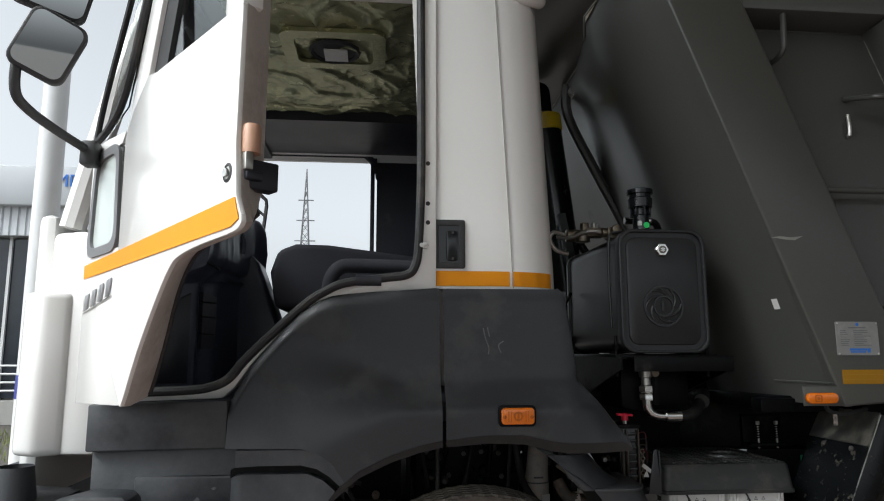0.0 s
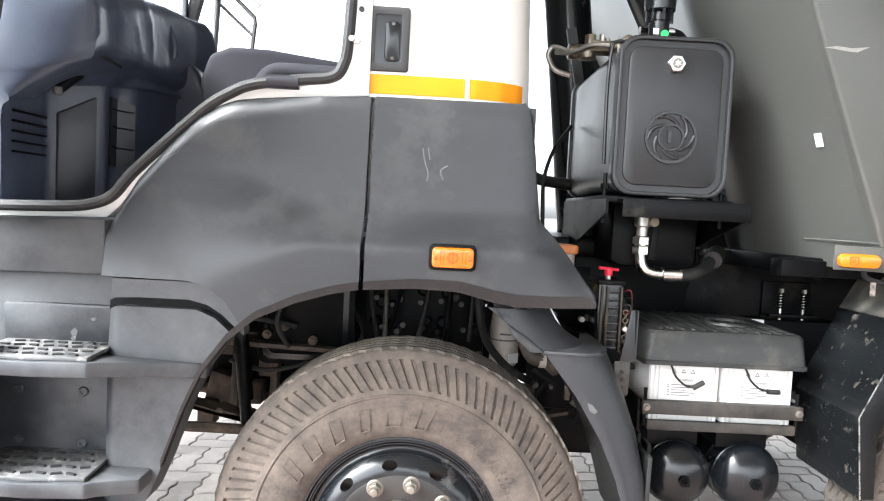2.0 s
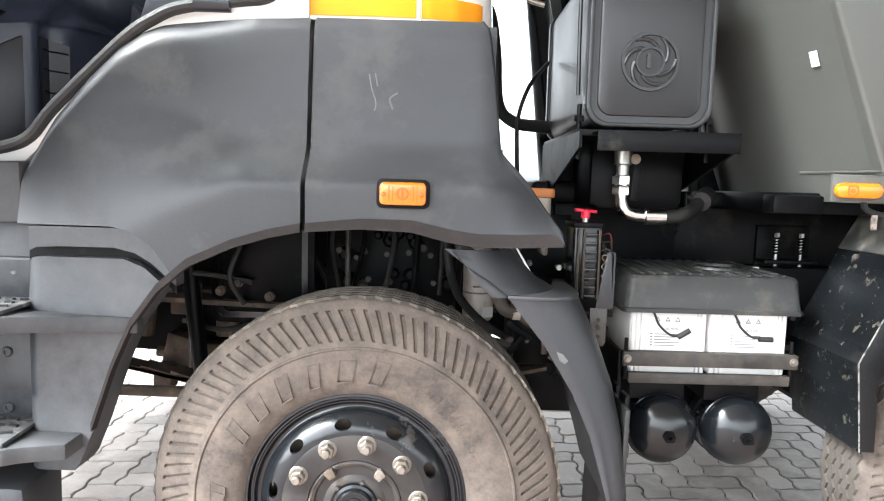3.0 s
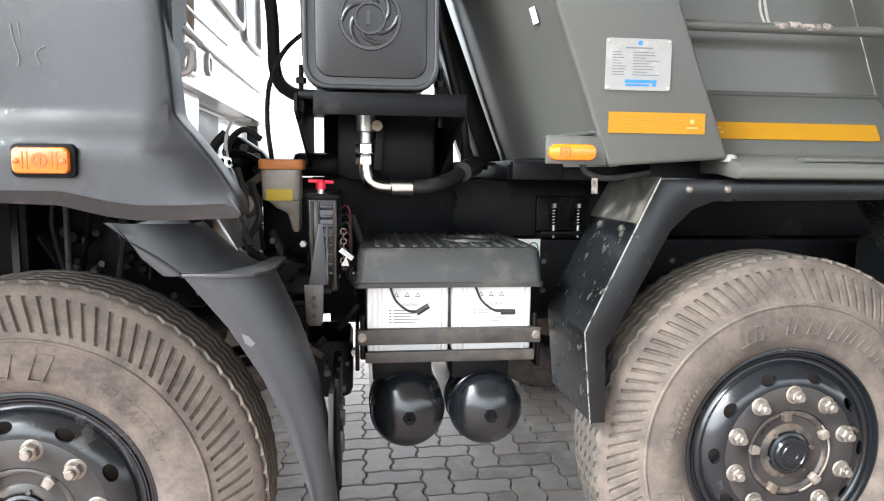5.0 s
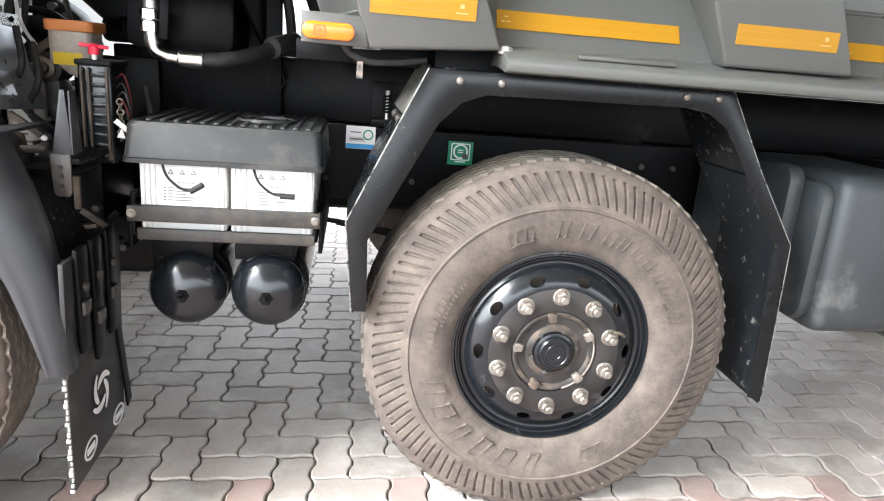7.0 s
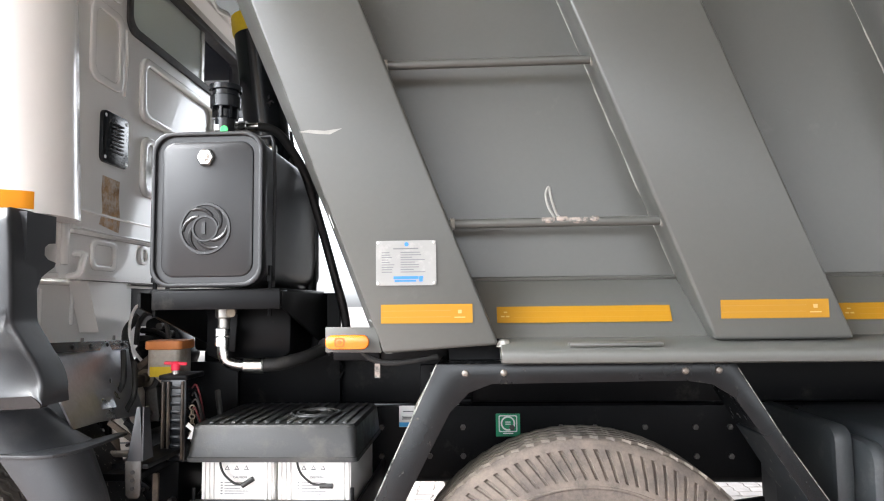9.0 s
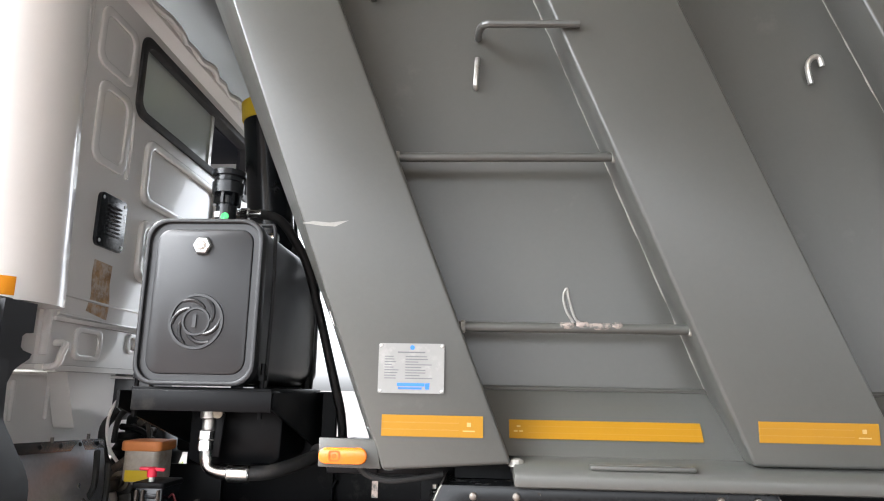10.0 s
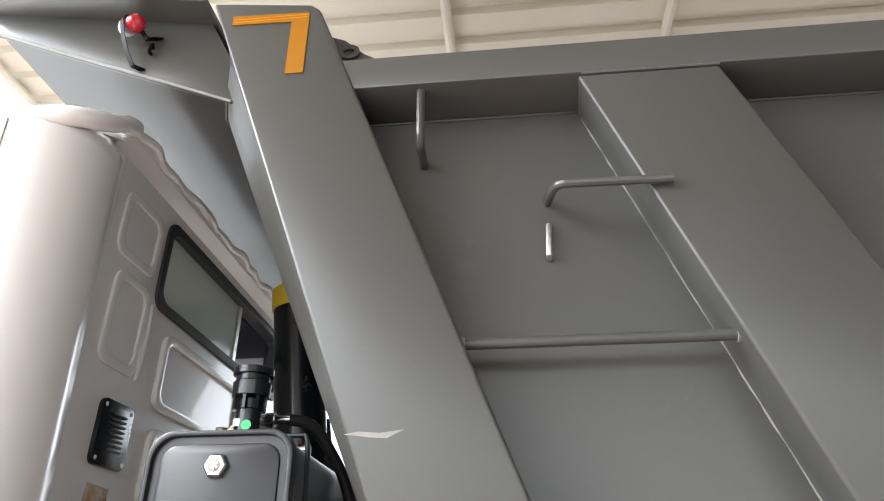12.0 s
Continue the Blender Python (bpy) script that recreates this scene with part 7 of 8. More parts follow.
for k in range(8):
    part("vent_slat", Geo().box(0.804, 0.813, 3.350, 3.435, 2.052 + 0.0155 * k, 2.058 + 0.0155 * k), GLOSSBLACK, vent)
for y in (3.318, 3.467):
    for z in (2.024, 2.186):
        part("screw", Geo().cyl((0.802, y, z), 0.007, 0.004, "x", 10), STEEL, vent)
g = Geo()
g.prism([(3.315, 1.765), (3.45, 1.745), (3.46, 1.80), (3.445, 1.88), (3.45, 1.95), (3.33, 1.955), (3.325, 1.90), (3.335, 1.82)], "x", 0.7905, 0.7915)
part("rust_stain", g, RUST, cab, "brown rust stain")
part("grab_hook", Geo().tube([(0.81, 3.10, 1.56), (0.85, 3.10, 1.57), (0.86, 3.10, 1.60), (0.85, 3.13, 1.635), (0.81, 3.14, 1.64)], 0.012, 8, 4), WHITE, cab)
part("drain_hole", frame_rim(Geo(), rounded(3.61, 3.68, 1.63, 1.71, 0.03), "x", 0.788, 0.800, 0.016), WHITE, cab, bevel=0.003)
g = Geo()
pts = [(0.846 + 0.010 * math.sin(7 * k) + 0.006 * math.sin(17 * k), 3.04 + 0.05 * k, 3.045 + 0.006 * math.sin(11 * k)) for k in range(40)]
part("roof_gutter", Geo().tube(pts, 0.017, 8, 2), WHITE, cab)
part("roof_rear_edge", Geo().prism([(0.788, 2.985), (0.836, 3.020), (0.848, 3.050), (0.79, 3.055)], "y", 3.05, 5.05), WHITE, cab)
part("roof", Geo().prism([(2.83, 2.89), (2.86, 2.93), (3.06, 3.030), (3.3, 3.045), (4.9, 3.045), (5.14, 2.94), (5.17, 2.89), (5.14, 2.89), (5.11, 2.925), (4.88, 3.018), (3.30, 3.018), (3.07, 3.004), (2.885, 2.915), (2.865, 2.89)], "x", -0.75, 0.815), WHITE, cab)
LIPLINE = [(-0.7, 2.800, 2.893), (0.1, 2.798, 2.900), (0.62, 2.798, 2.903), (0.76, 2.802, 2.903), (0.82, 2.820, 2.908), (0.852, 2.862, 2.925), (0.860, 2.92, 2.960), (0.856, 2.98, 3.005), (0.848, 3.05, 3.040)]
part("roof_lip", Geo().tube(LIPLINE, 0.031, 12, 6), WHITE, cab, "rolled white roof edge")
part("sunroof_box", Geo().prism([(-0.2, 3.04), (0.0, 3.10), (0.4, 3.10), (0.5, 3.05)], "y", 3.2, 4.8), WHITE, cab, bevel=0.02)
# orange tape and recessed grab handle on the cab side
for x0, x1 in ((0.424, 0.694), (0.703, 0.866)):
    ys = lambda x: between([(0.62, 2.757), (0.72, 2.765), (0.79, 2.785), (0.845, 2.820), (0.880, 2.875)], x - 0.0085) - 0.0035
    k = 14
    g = Geo().sheet([(x0 + (x1 - x0) * i / k, 1.752, 1.806) for i in range(k + 1)], 1, lambda x, z: ys(x), 0.0015)
    part("orange_strip", g, ORANGE, cab, "orange reflective tape")
grab = holder("grab_recess", (0.48, 2.75, 1.9), cab)
part("recess_frame", frame_rim(Geo(), rounded(0.413, 0.531, 1.815, 1.993, 0.008), "y", 2.748, 2.762, 0.022), SEAL, grab, "black plastic recess frame", bevel=0.002)
part("recess_floor", Geo().box(0.43, 0.515, 2.7515, 2.7565, 1.835, 1.975), GLOSSBLACK, grab)
part("recess_tab", Geo().prism(rounded(0.462, 0.505, 1.842, 1.952, 0.012), "y", 2.746, 2.752), GLOSSBLACK, grab, bevel=0.003)
for z in (1.85, 1.945):
    part("screw", Geo().cyl((0.485, 2.744, z), 0.005, 0.003, "y", 10), DARKBOLT, grab)
# door opening: sill, frame, seal
OPEN = [(0.362, 2.86), (0.366, 2.20), (0.358, 1.90), (0.345, 1.815), (0.315, 1.783), (0.24, 1.772), (0.10, 1.752), (0.03, 1.722), (-0.033, 1.680), (-0.13, 1.59), (-0.232, 1.489), (-0.284, 1.425), (-0.34, 1.397), (-0.43, 1.385), (-0.68, 1.378)]
BELOW = [(0.425, 2.90), (0.425, 1.742), (0.14, 1.722), (0.06, 1.708), (0.0, 1.684), (-0.06, 1.63), (-0.14, 1.555), (-0.21, 1.475), (-0.262, 1.40), (-0.30, 1.365), (-0.72, 1.352), (-0.72, 1.378)]
part("door_sill", Geo().prism(OPEN + BELOW[::-1], "y", 2.745, 2.85), WHITE, cab, "white painted door sill", bevel=0.003)
part("door_seal", Geo().tube([(x + 0.004, 2.742, z + 0.006) for x, z in OPEN], 0.016, 10, 5), SEAL, cab, "thick black rubber door seal")
part("seal_clip", Geo().cyl((0.14, 2.742, 1.768), 0.020, 0.09, "x", 14), INNER, cab)
part("striker", Geo().cyl((0.372, 2.725, 1.895), 0.008, 0.03, "y", 10).cyl((0.385, 2.735, 1.895), 0.013, 0.008, "y", 6), STEEL, cab, "steel door striker")
for z in (1.98, 2.05, 2.2):
    part("plug", Geo().cyl((0.395, 2.742, z), 0.008, 0.004, "y", 12), SEAL, cab)
part("cab_floor", Geo().box(-0.95, 0.65, 2.76, 5.16, 1.28, 1.345), INNER, cab)
part("far_wall", Geo().box(-0.95, 0.20, 5.14, 5.20, 1.30, 1.46).box(0.20, 0.74, 5.14, 5.20, 1.30, 2.14).box(0.20, 0.74, 5.14, 5.20, 2.14, 3.0).box(-0.95, 0.20, 5.14, 5.20, 2.94, 3.0), INNER, cab)
part("window_corner", Geo().prism([(0.20, 2.945), (0.20, 2.76)] + [(0.19 - 0.16 * (1 - math.cos(radians(a))), 2.77 + 0.165 * math.sin(radians(a))) for a in range(0, 91, 10)] + [(0.0, 2.945)], "y", 5.118, 5.150), INNER, cab)
part("far_window_rim", frame_rim(Geo(), rounded(-1.02, 0.185, 1.46, 2.945, 0.06), "y", 5.11, 5.145, 0.03), INNER, cab, bevel=0.004)
part("far_pillar", Geo().tube([(-1.07, 5.18, 2.20), (-0.985, 5.18, 2.55), (-0.90, 5.18, 2.885), (-0.87, 5.18, 3.0)], 0.045, 8, 2), SEAL, cab)
part("front_pillar", Geo().tube([(-0.86, 2.82, 1.95), (-0.75, 2.83, 2.45), (-0.60, 2.86, 2.98)], 0.045, 10, 3), WHITE, cab)
part("front_panel", Geo().box(-1.02, -0.95, 2.9, 5.16, 1.0, 2.02), WHITE, cab, bevel=0.03)
part("windscreen_header", Geo().box(-0.72, -0.55, 2.85, 5.15, 2.90, 3.0), INNER, cab, bevel=0.01)
corner = holder("corner_deflector", (-0.9, 2.75, 1.5), cab)
part("deflector", Geo().prism([(-0.80, 2.735), (-0.885, 2.70), (-0.96, 2.74), (-1.0, 2.86), (-0.97, 2.95), (-0.80, 2.80)], "z", 1.185, 1.72), WHITE, corner, "white corner air deflector", bevel=0.025, segments=3)
part("corner_panel", Geo().prism([(-0.70, 2.735), (-0.80, 2.74), (-0.90, 2.78), (-0.95, 2.95), (-0.70, 2.95)], "z", 1.185, 1.93), WHITE, corner, bevel=0.02)
# ceiling of the cab: bare, with film and a hatch
top = holder("headlining", (0.1, 3.8, 2.95), cab)
g = Geo()
NX, NY = 90, 110
for i in range(NX + 1):
    for j in range(NY + 1):
        x, y = -0.45 + 1.15 * i / NX, 2.86 + 1.5 * j / NY
        g.v.append((x, y, 2.955 + 0.016 * noise.noise(Vector((x * 5, y * 5, 1))) - 0.020 * (1 - abs(noise.noise(Vector((x * 4, y * 4, 4))))) ** 10 - 0.007 * (1 - abs(noise.noise(Vector((x * 11, y * 8, 9))))) ** 8))
g.f += [(i * (NY + 1) + j, (i + 1) * (NY + 1) + j, (i + 1) * (NY + 1) + j + 1, i * (NY + 1) + j + 1) for i in range(NX) for j in range(NY)]
part("film", g, FOIL, top, "crumpled olive insulation film", sharp=70)
hf = part("hatch_frame", frame_rim(Geo(), rounded(-0.20, 0.19, 3.12, 3.60, 0.06), "x", 0, 0.02, 0.06), FOIL, top)
hf.matrix_basis = Matrix.Translation(-world_place(top)) @ Matrix.Translation((0.0, 3.40, 2.935)) @ pose(0, 0, 0, 0, 90, 0) @ pose(0, 0, 0, 0, 0, 0)
part("hatch_hole", Geo().lathe([(0.125, 0.0), (0.115, -0.012), (0.10, -0.004), (0.095, 0.03)], (0.0, 3.42, 2.935), "z", 14), SEAL, top, "dark hatch opening")
part("hatch_light", Geo().box(-0.05, 0.06, 3.38, 3.50, 2.921, 2.929), PAPER, top)
part("rear_lining", Geo().box(0.70, 0.742, 2.85, 3.48, 1.575, 2.96).box(0.70, 0.742, 4.82, 5.15, 1.575, 2.96).box(0.70, 0.742, 3.48, 4.82, 1.575, 2.58), INNER, cab)
part("side_lining", Geo().box(0.40, 0.72, 2.805, 2.835, 1.745, 2.95), INNER, cab)
part("front_lining", Geo().prism([(4.30, 2.90), (5.14, 2.935), (5.14, 2.98), (4.30, 2.98)], "x", -0.6, 0.72), INNER, cab)
part("sun_visor", Geo().prism(rounded(2.95, 3.6, 2.62, 2.86, 0.03), "x", -0.62, -0.60), INNER, cab, bevel=0.006)
# dashboard
dash = holder("dashboard", (-0.6, 4.0, 1.7), cab)
def dash_shell(sections):
    """The dashboard as one soft shell: a set-back lower face, an overhang, a padded top."""
    g = Geo()
    for y, bx, uz, ox, oz, sh, top_z in sections:
        front = -0.72 if y < 2.93 else -0.93
        ring = flow([(bx, 1.36), (bx, 1.55), (bx, uz - 0.03), (bx + 0.02, uz + 0.004), (ox - 0.035, oz - 0.03), (ox, oz), (ox + 0.006, (oz + sh) / 2), (ox, sh), (ox - 0.03, sh + 0.05), (ox - 0.11, top_z - 0.03), (max(front, ox - 0.25) + 0.02, top_z), (front, top_z - 0.01)], 4)
        for x, z in ring:
            soft = (0.004 * noise.noise(Vector((x * 7, y * 5, z * 7))) + 0.005 * (1 - abs(noise.noise(Vector((x * 3 + 2, y * 9, z * 3))))) ** 9) * min(1.0, max(0.0, (z - 1.82) / 0.1))
            g.v.append((x + soft, y, z + 0.6 * soft))
    n = len(ring)
    g.f += [(k * n + i, k * n + i + 1, (k + 1) * n + i + 1, (k + 1) * n + i) for k in range(len(sections) - 1) for i in range(n - 1)]
    g.f.append(tuple(range(n)))
    return g


LOWX = [(2.80, -0.625), (3.015, -0.635), (3.03, -0.625), (3.118, -0.503), (3.13, -0.496), (3.155, -0.498), (3.162, -0.512), (3.205, -0.510), (3.25, -0.455), (3.40, -0.432), (3.60, -0.405), (3.71, -0.365), (3.74, -0.40), (3.78, -0.62), (5.10, -0.62)]
UNDER = [(2.80, 1.690), (2.82, 1.70), (2.95, 1.725), (3.03, 1.77), (3.13, 1.80), (3.4, 1.82), (5.1, 1.82)]
OVER = [(2.785, -0.66), (2.79, -0.56), (2.80, -0.50), (2.82, -0.44), (2.85, -0.40), (2.95, -0.412), (3.0, -0.402), (3.4, -0.395), (3.6, -0.370), (3.71, -0.338), (3.74, -0.37), (3.78, -0.60), (5.1, -0.60)]
OVERZ = [(2.785, 1.78), (2.82, 1.82), (2.90, 1.87), (3.13, 1.88), (5.1, 1.88)]
SHOULDER = [(2.785, 1.94), (2.85, 1.985), (3.0, 2.02), (3.2, 2.06), (3.4, 2.09), (3.7, 2.11), (3.78, 2.0), (5.1, 2.0)]
DASHTOP = [(2.785, 2.05), (2.80, 2.12), (2.82, 2.17), (2.86, 2.20), (3.0, 2.18), (3.4, 2.165), (3.72, 2.155), (3.78, 2.08), (5.1, 2.08)]
ys = [2.785, 2.788, 2.793, 2.80, 2.81, 2.82, 2.835, 2.85, 2.88, 2.92, 2.96, 2.99, 3.015, 3.03, 3.05, 3.07, 3.09, 3.11, 3.12, 3.13, 3.145, 3.155, 3.162, 3.18, 3.205, 3.22, 3.235, 3.25, 3.28, 3.32, 3.36, 3.40, 3.45, 3.5, 3.55, 3.6, 3.64, 3.68, 3.71, 3.725, 3.74, 3.75, 3.765, 3.78, 3.80] + [3.80 + 1.3 * k / 14 for k in range(1, 15)]
part("dash_shell", dash_shell([(y,) + tuple(between(t, y) for t in (LOWX, UNDER, OVER, OVERZ, SHOULDER, DASHTOP)) for y in ys]), WRAP, dash, "blue-grey dashboard under plastic film", sharp=60)
for k in range(5):
    part("kick_slat", Geo().box(-0.632, -0.618, 2.835, 3.000, 1.540 + 0.030 * k, 1.547 + 0.030 * k), BLACK, dash, bevel=0.002)
part("panel_handle", Geo().tube([(-0.566, 2.966, 1.748), (-0.540, 3.044, 1.813)], 0.015, 10, 1), BLACK, dash, "dark pull handle")
for p in ((-0.562, 2.958, 1.744), (-0.536, 3.050, 1.818)):
    part("handle_end", Geo().box(-0.012, 0.012, -0.010, 0.010, -0.012, 0.012, pose(*p, 0, 0, 30)), FAINT, dash, bevel=0.004)
part("centre_console", Geo().prism([(-0.55, 1.36), (-0.20, 1.36), (-0.235, 1.66), (-0.285, 1.80), (-0.335, 1.93), (-0.40, 2.0), (-0.55, 2.0)], "y", 3.52, 3.72), WRAP, dash, "dark centre console", bevel=0.025, segments=3)
part("panel_gap", Geo().tube([(-0.446, 2.925, 1.872), (-0.415, 2.965, 1.850), (-0.392, 3.005, 1.834)], 0.005, 8, 1), BLACK, dash)
part("lower_panel", Geo().skin([[(-0.606, 3.038, 1.40), (-0.606, 3.038, 1.685)], [(-0.514, 3.104, 1.40), (-0.514, 3.104, 1.752)]], [[(-0.622, 3.042, 1.40), (-0.622, 3.042, 1.685)], [(-0.530, 3.108, 1.40), (-0.530, 3.108, 1.752)]]), INNER, dash, "dark inset panel", bevel=0.004)
part("side_panel", Geo().skin([[(-0.501, 3.175, 1.53), (-0.501, 3.175, 1.765)], [(-0.496, 3.205, 1.53), (-0.496, 3.205, 1.760)], [(-0.450, 3.242, 1.53), (-0.450, 3.242, 1.745)]], [[(-0.52, 3.18, 1.53), (-0.52, 3.18, 1.765)], [(-0.515, 3.21, 1.53), (-0.515, 3.21, 1.760)], [(-0.47, 3.25, 1.53), (-0.47, 3.25, 1.745)]]), INNER, dash, "narrow switch panel", sharp=40)
for z in (1.59, 1.66, 1.72):
    part("panel_groove", Geo().tube([(-0.499, 3.182, z + 0.006), (-0.494, 3.204, z + 0.003), (-0.452, 3.238, z)], 0.003, 6, 1), BLACK, dash)
for y in (3.40, 3.60):
    part("top_rib", Geo().tube([(-0.62, y - 0.16, 2.170), (-0.52, y - 0.10, 2.156), (-0.425, y - 0.04, 2.105), (-0.388, y + 0.01, 2.02), (-0.390, y + 0.02, 1.955)], 0.012, 8, 5), WRAP, dash, "moulded rib")
wheel_ = holder("steering_wheel", (-0.25, 4.6, 2.05), cab)
tilt2 = Matrix.Translation((-0.20, 4.62, 2.03)) @ pose(0, 0, 0, 0, -28, 0)
part("steering_rim", Geo().lathe([(0.215 + 0.016 * math.cos(a * 0.785), 0.016 * math.sin(a * 0.785)) for a in range(8)], (0, 0, 0), "z", 40, tilt2, close=True), SEAL, wheel_)
part("steering_hub", Geo().box(-0.2, 0.2, -0.03, 0.03, -0.02, 0.01, tilt2).cyl((0, 0, -0.4), 0.04, 0.4, "z", 14, tilt2), SEAL, wheel_)
for y, w in ((3.08, 0.55), (4.36, 0.52)):
    seat = holder("seat", (0.2, y + w / 2, 1.5), cab)
    part("cushion", Geo().prism([(-0.22, 1.70), (-0.245, 1.86), (-0.215, 1.955), (-0.14, 1.985), (0.0, 1.982), (0.30, 1.945), (0.50, 1.92), (0.50, 1.70)], "y", y + 0.2, y + w + 0.12), FABRIC, seat, "dark fabric seat cushion", bevel=0.03, segments=3)
    part("backrest", Geo().prism([(0.42, 1.80), (0.56, 1.78), (0.66, 2.28 if y > 4 else 2.0), (0.56, 2.30 if y > 4 else 2.02)], "y", y + 0.04, y + w - 0.04), FABRIC, seat, bevel=0.04, segments=3)
    part("seat_base", Geo().box(-0.1, 0.45, y + 0.08, y + w - 0.05, 1.34, 1.73), INNER, seat, bevel=0.02)
    part("side_bolster", Geo().tube(flow([(0.02, y + 0.04, 1.74), (0.028, y + 0.02, 1.81), (0.065, y + 0.02, 1.858), (0.14, y + 0.02, 1.866), (0.40, y + 0.02, 1.858)], 4), 0.030, 12, 1), FABRIC, seat)
part("engine_tunnel", Geo().box(-0.6, 0.7, 3.7, 4.3, 1.33, 1.66), INNER, cab, bevel=0.05)
# far side door, open, with its vent window
far = holder("far_door", (-0.7, 5.5, 1.9), cab)
dm = Matrix.Translation((-0.78, 5.24, 0)) @ pose(0, 0, 0, 0, 0, 96)
part("door_panel", Geo().prism([(0.0, 1.38), (1.1, 1.70), (1.1, 2.16), (0.0, 2.16)], "y", 0.0, 0.08, dm), WHITE, far, bevel=0.01)
part("vent_frame", Geo().tube([(-0.86, 5.26, 2.20), (-0.835, 5.26, 2.80), (-0.80, 5.26, 2.80), (-0.605, 5.26, 2.62), (-0.60, 5.26, 2.58), (-0.635, 5.26, 2.20)], 0.014, 8, 1), SEAL, far, "black vent window frame")
part("vent_bar", Geo().tube([(-0.84, 5.26, 2.70), (-0.61, 5.26, 2.50)], 0.010, 8, 1), SEAL, far)
part("upper_frame", Geo().tube([(-0.88, 5.28, 2.20), (-0.86, 5.28, 2.88), (-0.58, 5.28, 2.70)], 0.022, 8, 1), WHITE, far)

# the near door, swung open
door = holder("door", (-0.4, 2.1, 1.9), truck)
ang = math.degrees(math.atan2(-0.791, 0.612))
DM = Matrix.Translation((-0.722, 2.62, 0)) @ pose(0, 0, 0, 0, 0, ang)
OUTERD = [(0.30, 1.372), (0.40, 1.376), (0.425, 1.386), (0.515, 1.52), (0.62, 1.645), (0.70, 1.722), (0.76, 1.747), (0.88, 1.760), (1.04, 1.768), (1.075, 1.785)]
INNERD = [(0.25, 1.388), (0.315, 1.391), (0.345, 1.402), (0.43, 1.53), (0.50, 1.67), (0.565, 1.745), (0.64, 1.785), (0.76, 1.806), (0.88, 1.817), (0.945, 1.835)]
def round_poly(points, r, n=5):
    """A closed outline with its corners rounded."""
    out = []
    for i, p in enumerate(points):
        p, a, b = Vector(p), Vector(points[i - 1]), Vector(points[(i + 1) % len(points)])
        p0, p1 = p + (a - p).normalized() * r, p + (b - p).normalized() * r
        for k in range(n + 1):
            t = k / n
            out.append(tuple((1 - t) * (1 - t) * p0 + 2 * t * (1 - t) * p + t * t * p1))
    return out


WINQ = round_poly([(0.012, 1.812), (0.305, 1.812), (0.272, 2.150), (0.038, 2.150)], 0.065)
# outer skin cut round the low window
part("skin_low", Geo().prism([(0.0, 1.362), (0.25, 1.370)] + flow(OUTERD) + [(1.072, 1.80), (0.0, 1.80)], "y", 0.0, 0.012, DM), WHITE, door, "white painted door skin", bevel=0.0015)
part("skin_high", Geo().prism([(0.31, 1.80), (1.072, 1.80), (1.045, 1.845), (1.033, 1.96), (1.038, 2.285), (0.53, 2.285), (0.465, 2.295), (0.36, 2.22), (0.305, 2.15)], "y", 0.0, 0.012, DM), WHITE, door, bevel=0.0015)
part("skin_front", Geo().prism([(0.0, 1.80), (0.31, 1.80), (0.31, 1.82), (0.030, 1.82), (0.025, 1.84), (0.045, 2.14), (0.28, 2.14), (0.305, 2.17), (0.04, 2.19), (0.0, 2.15)], "y", 0.0, 0.012, DM), WHITE, door)
part("rear_post", Geo().prism([(1.038, 2.285), (0.95, 2.285), (0.935, 2.80), (1.037, 2.88)], "y", 0.0, 0.05, DM), WHITE, door, bevel=0.004)
part("front_post", Geo().prism([(0.305, 2.16), (0.465, 2.29), (0.68, 2.88), (0.60, 2.90), (0.425, 2.45)], "y", 0.0, 0.05, DM), WHITE, door, bevel=0.004)
part("post_rubber", Geo().tube([DM @ Vector(p) for p in ((0.05, -0.004, 2.20), (0.17, -0.006, 2.22), (0.29, -0.006, 2.29), (0.425, -0.006, 2.52), (0.61, -0.006, 2.92))], 0.012, 8, 5), SEAL, door)
part("front_rubber", Geo().tube([DM @ Vector(p) for p in ((0.02, -0.004, 2.17), (0.085, -0.004, 2.32), (0.255, -0.004, 2.56), (0.425, -0.004, 2.80))], 0.010, 8, 4), SEAL, door)
part("front_glass", Geo().prism([(0.042, 2.20), (0.27, 2.26), (0.56, 2.86), (0.44, 2.84)], "y", 0.012, 0.017, DM), GLASS, door)
ob = part("low_window_seal", frame_rim(Geo(), WINQ, "y", -0.006, 0.02, 0.028), GREYSEAL, door, "grey rubber window seal")
ob.matrix_basis = Matrix.Translation(-world_place(door)) @ DM @ Matrix.Translation(world_place(ob))
part("low_window", Geo().prism(WINQ, "y", 0.004, 0.009, DM), PALEGLASS, door)
part("window_channel", Geo().prism([(0.465, 2.29), (0.56, 2.285), (0.75, 2.86), (0.68, 2.88)], "y", 0.014, 0.045, DM), SEAL, door)
part("door_glass", Geo().prism([(0.52, 2.25), (0.95, 2.25), (0.935, 2.84), (0.715, 2.84)], "y", 0.022, 0.027, DM), GLASS, door)
outer_line = flow(OUTERD) + [(1.045, 1.845), (1.033, 1.96), (1.038, 2.285), (1.037, 2.88)]
inner_line = flow(INNERD) + [(0.968, 1.88), (0.972, 1.98), (0.975, 2.285), (0.974, 2.88)]
rows = [[DM @ Vector((a, 0.012, b)), DM @ Vector((a + 0.06 * (c - a), 0.030, b + 0.06 * (d - b))), DM @ Vector((a + 0.85 * (c - a), 0.088, b + 0.85 * (d - b))), DM @ Vector((c, 0.100, d))] for (a, b), (c, d) in zip(outer_line, inner_line)]
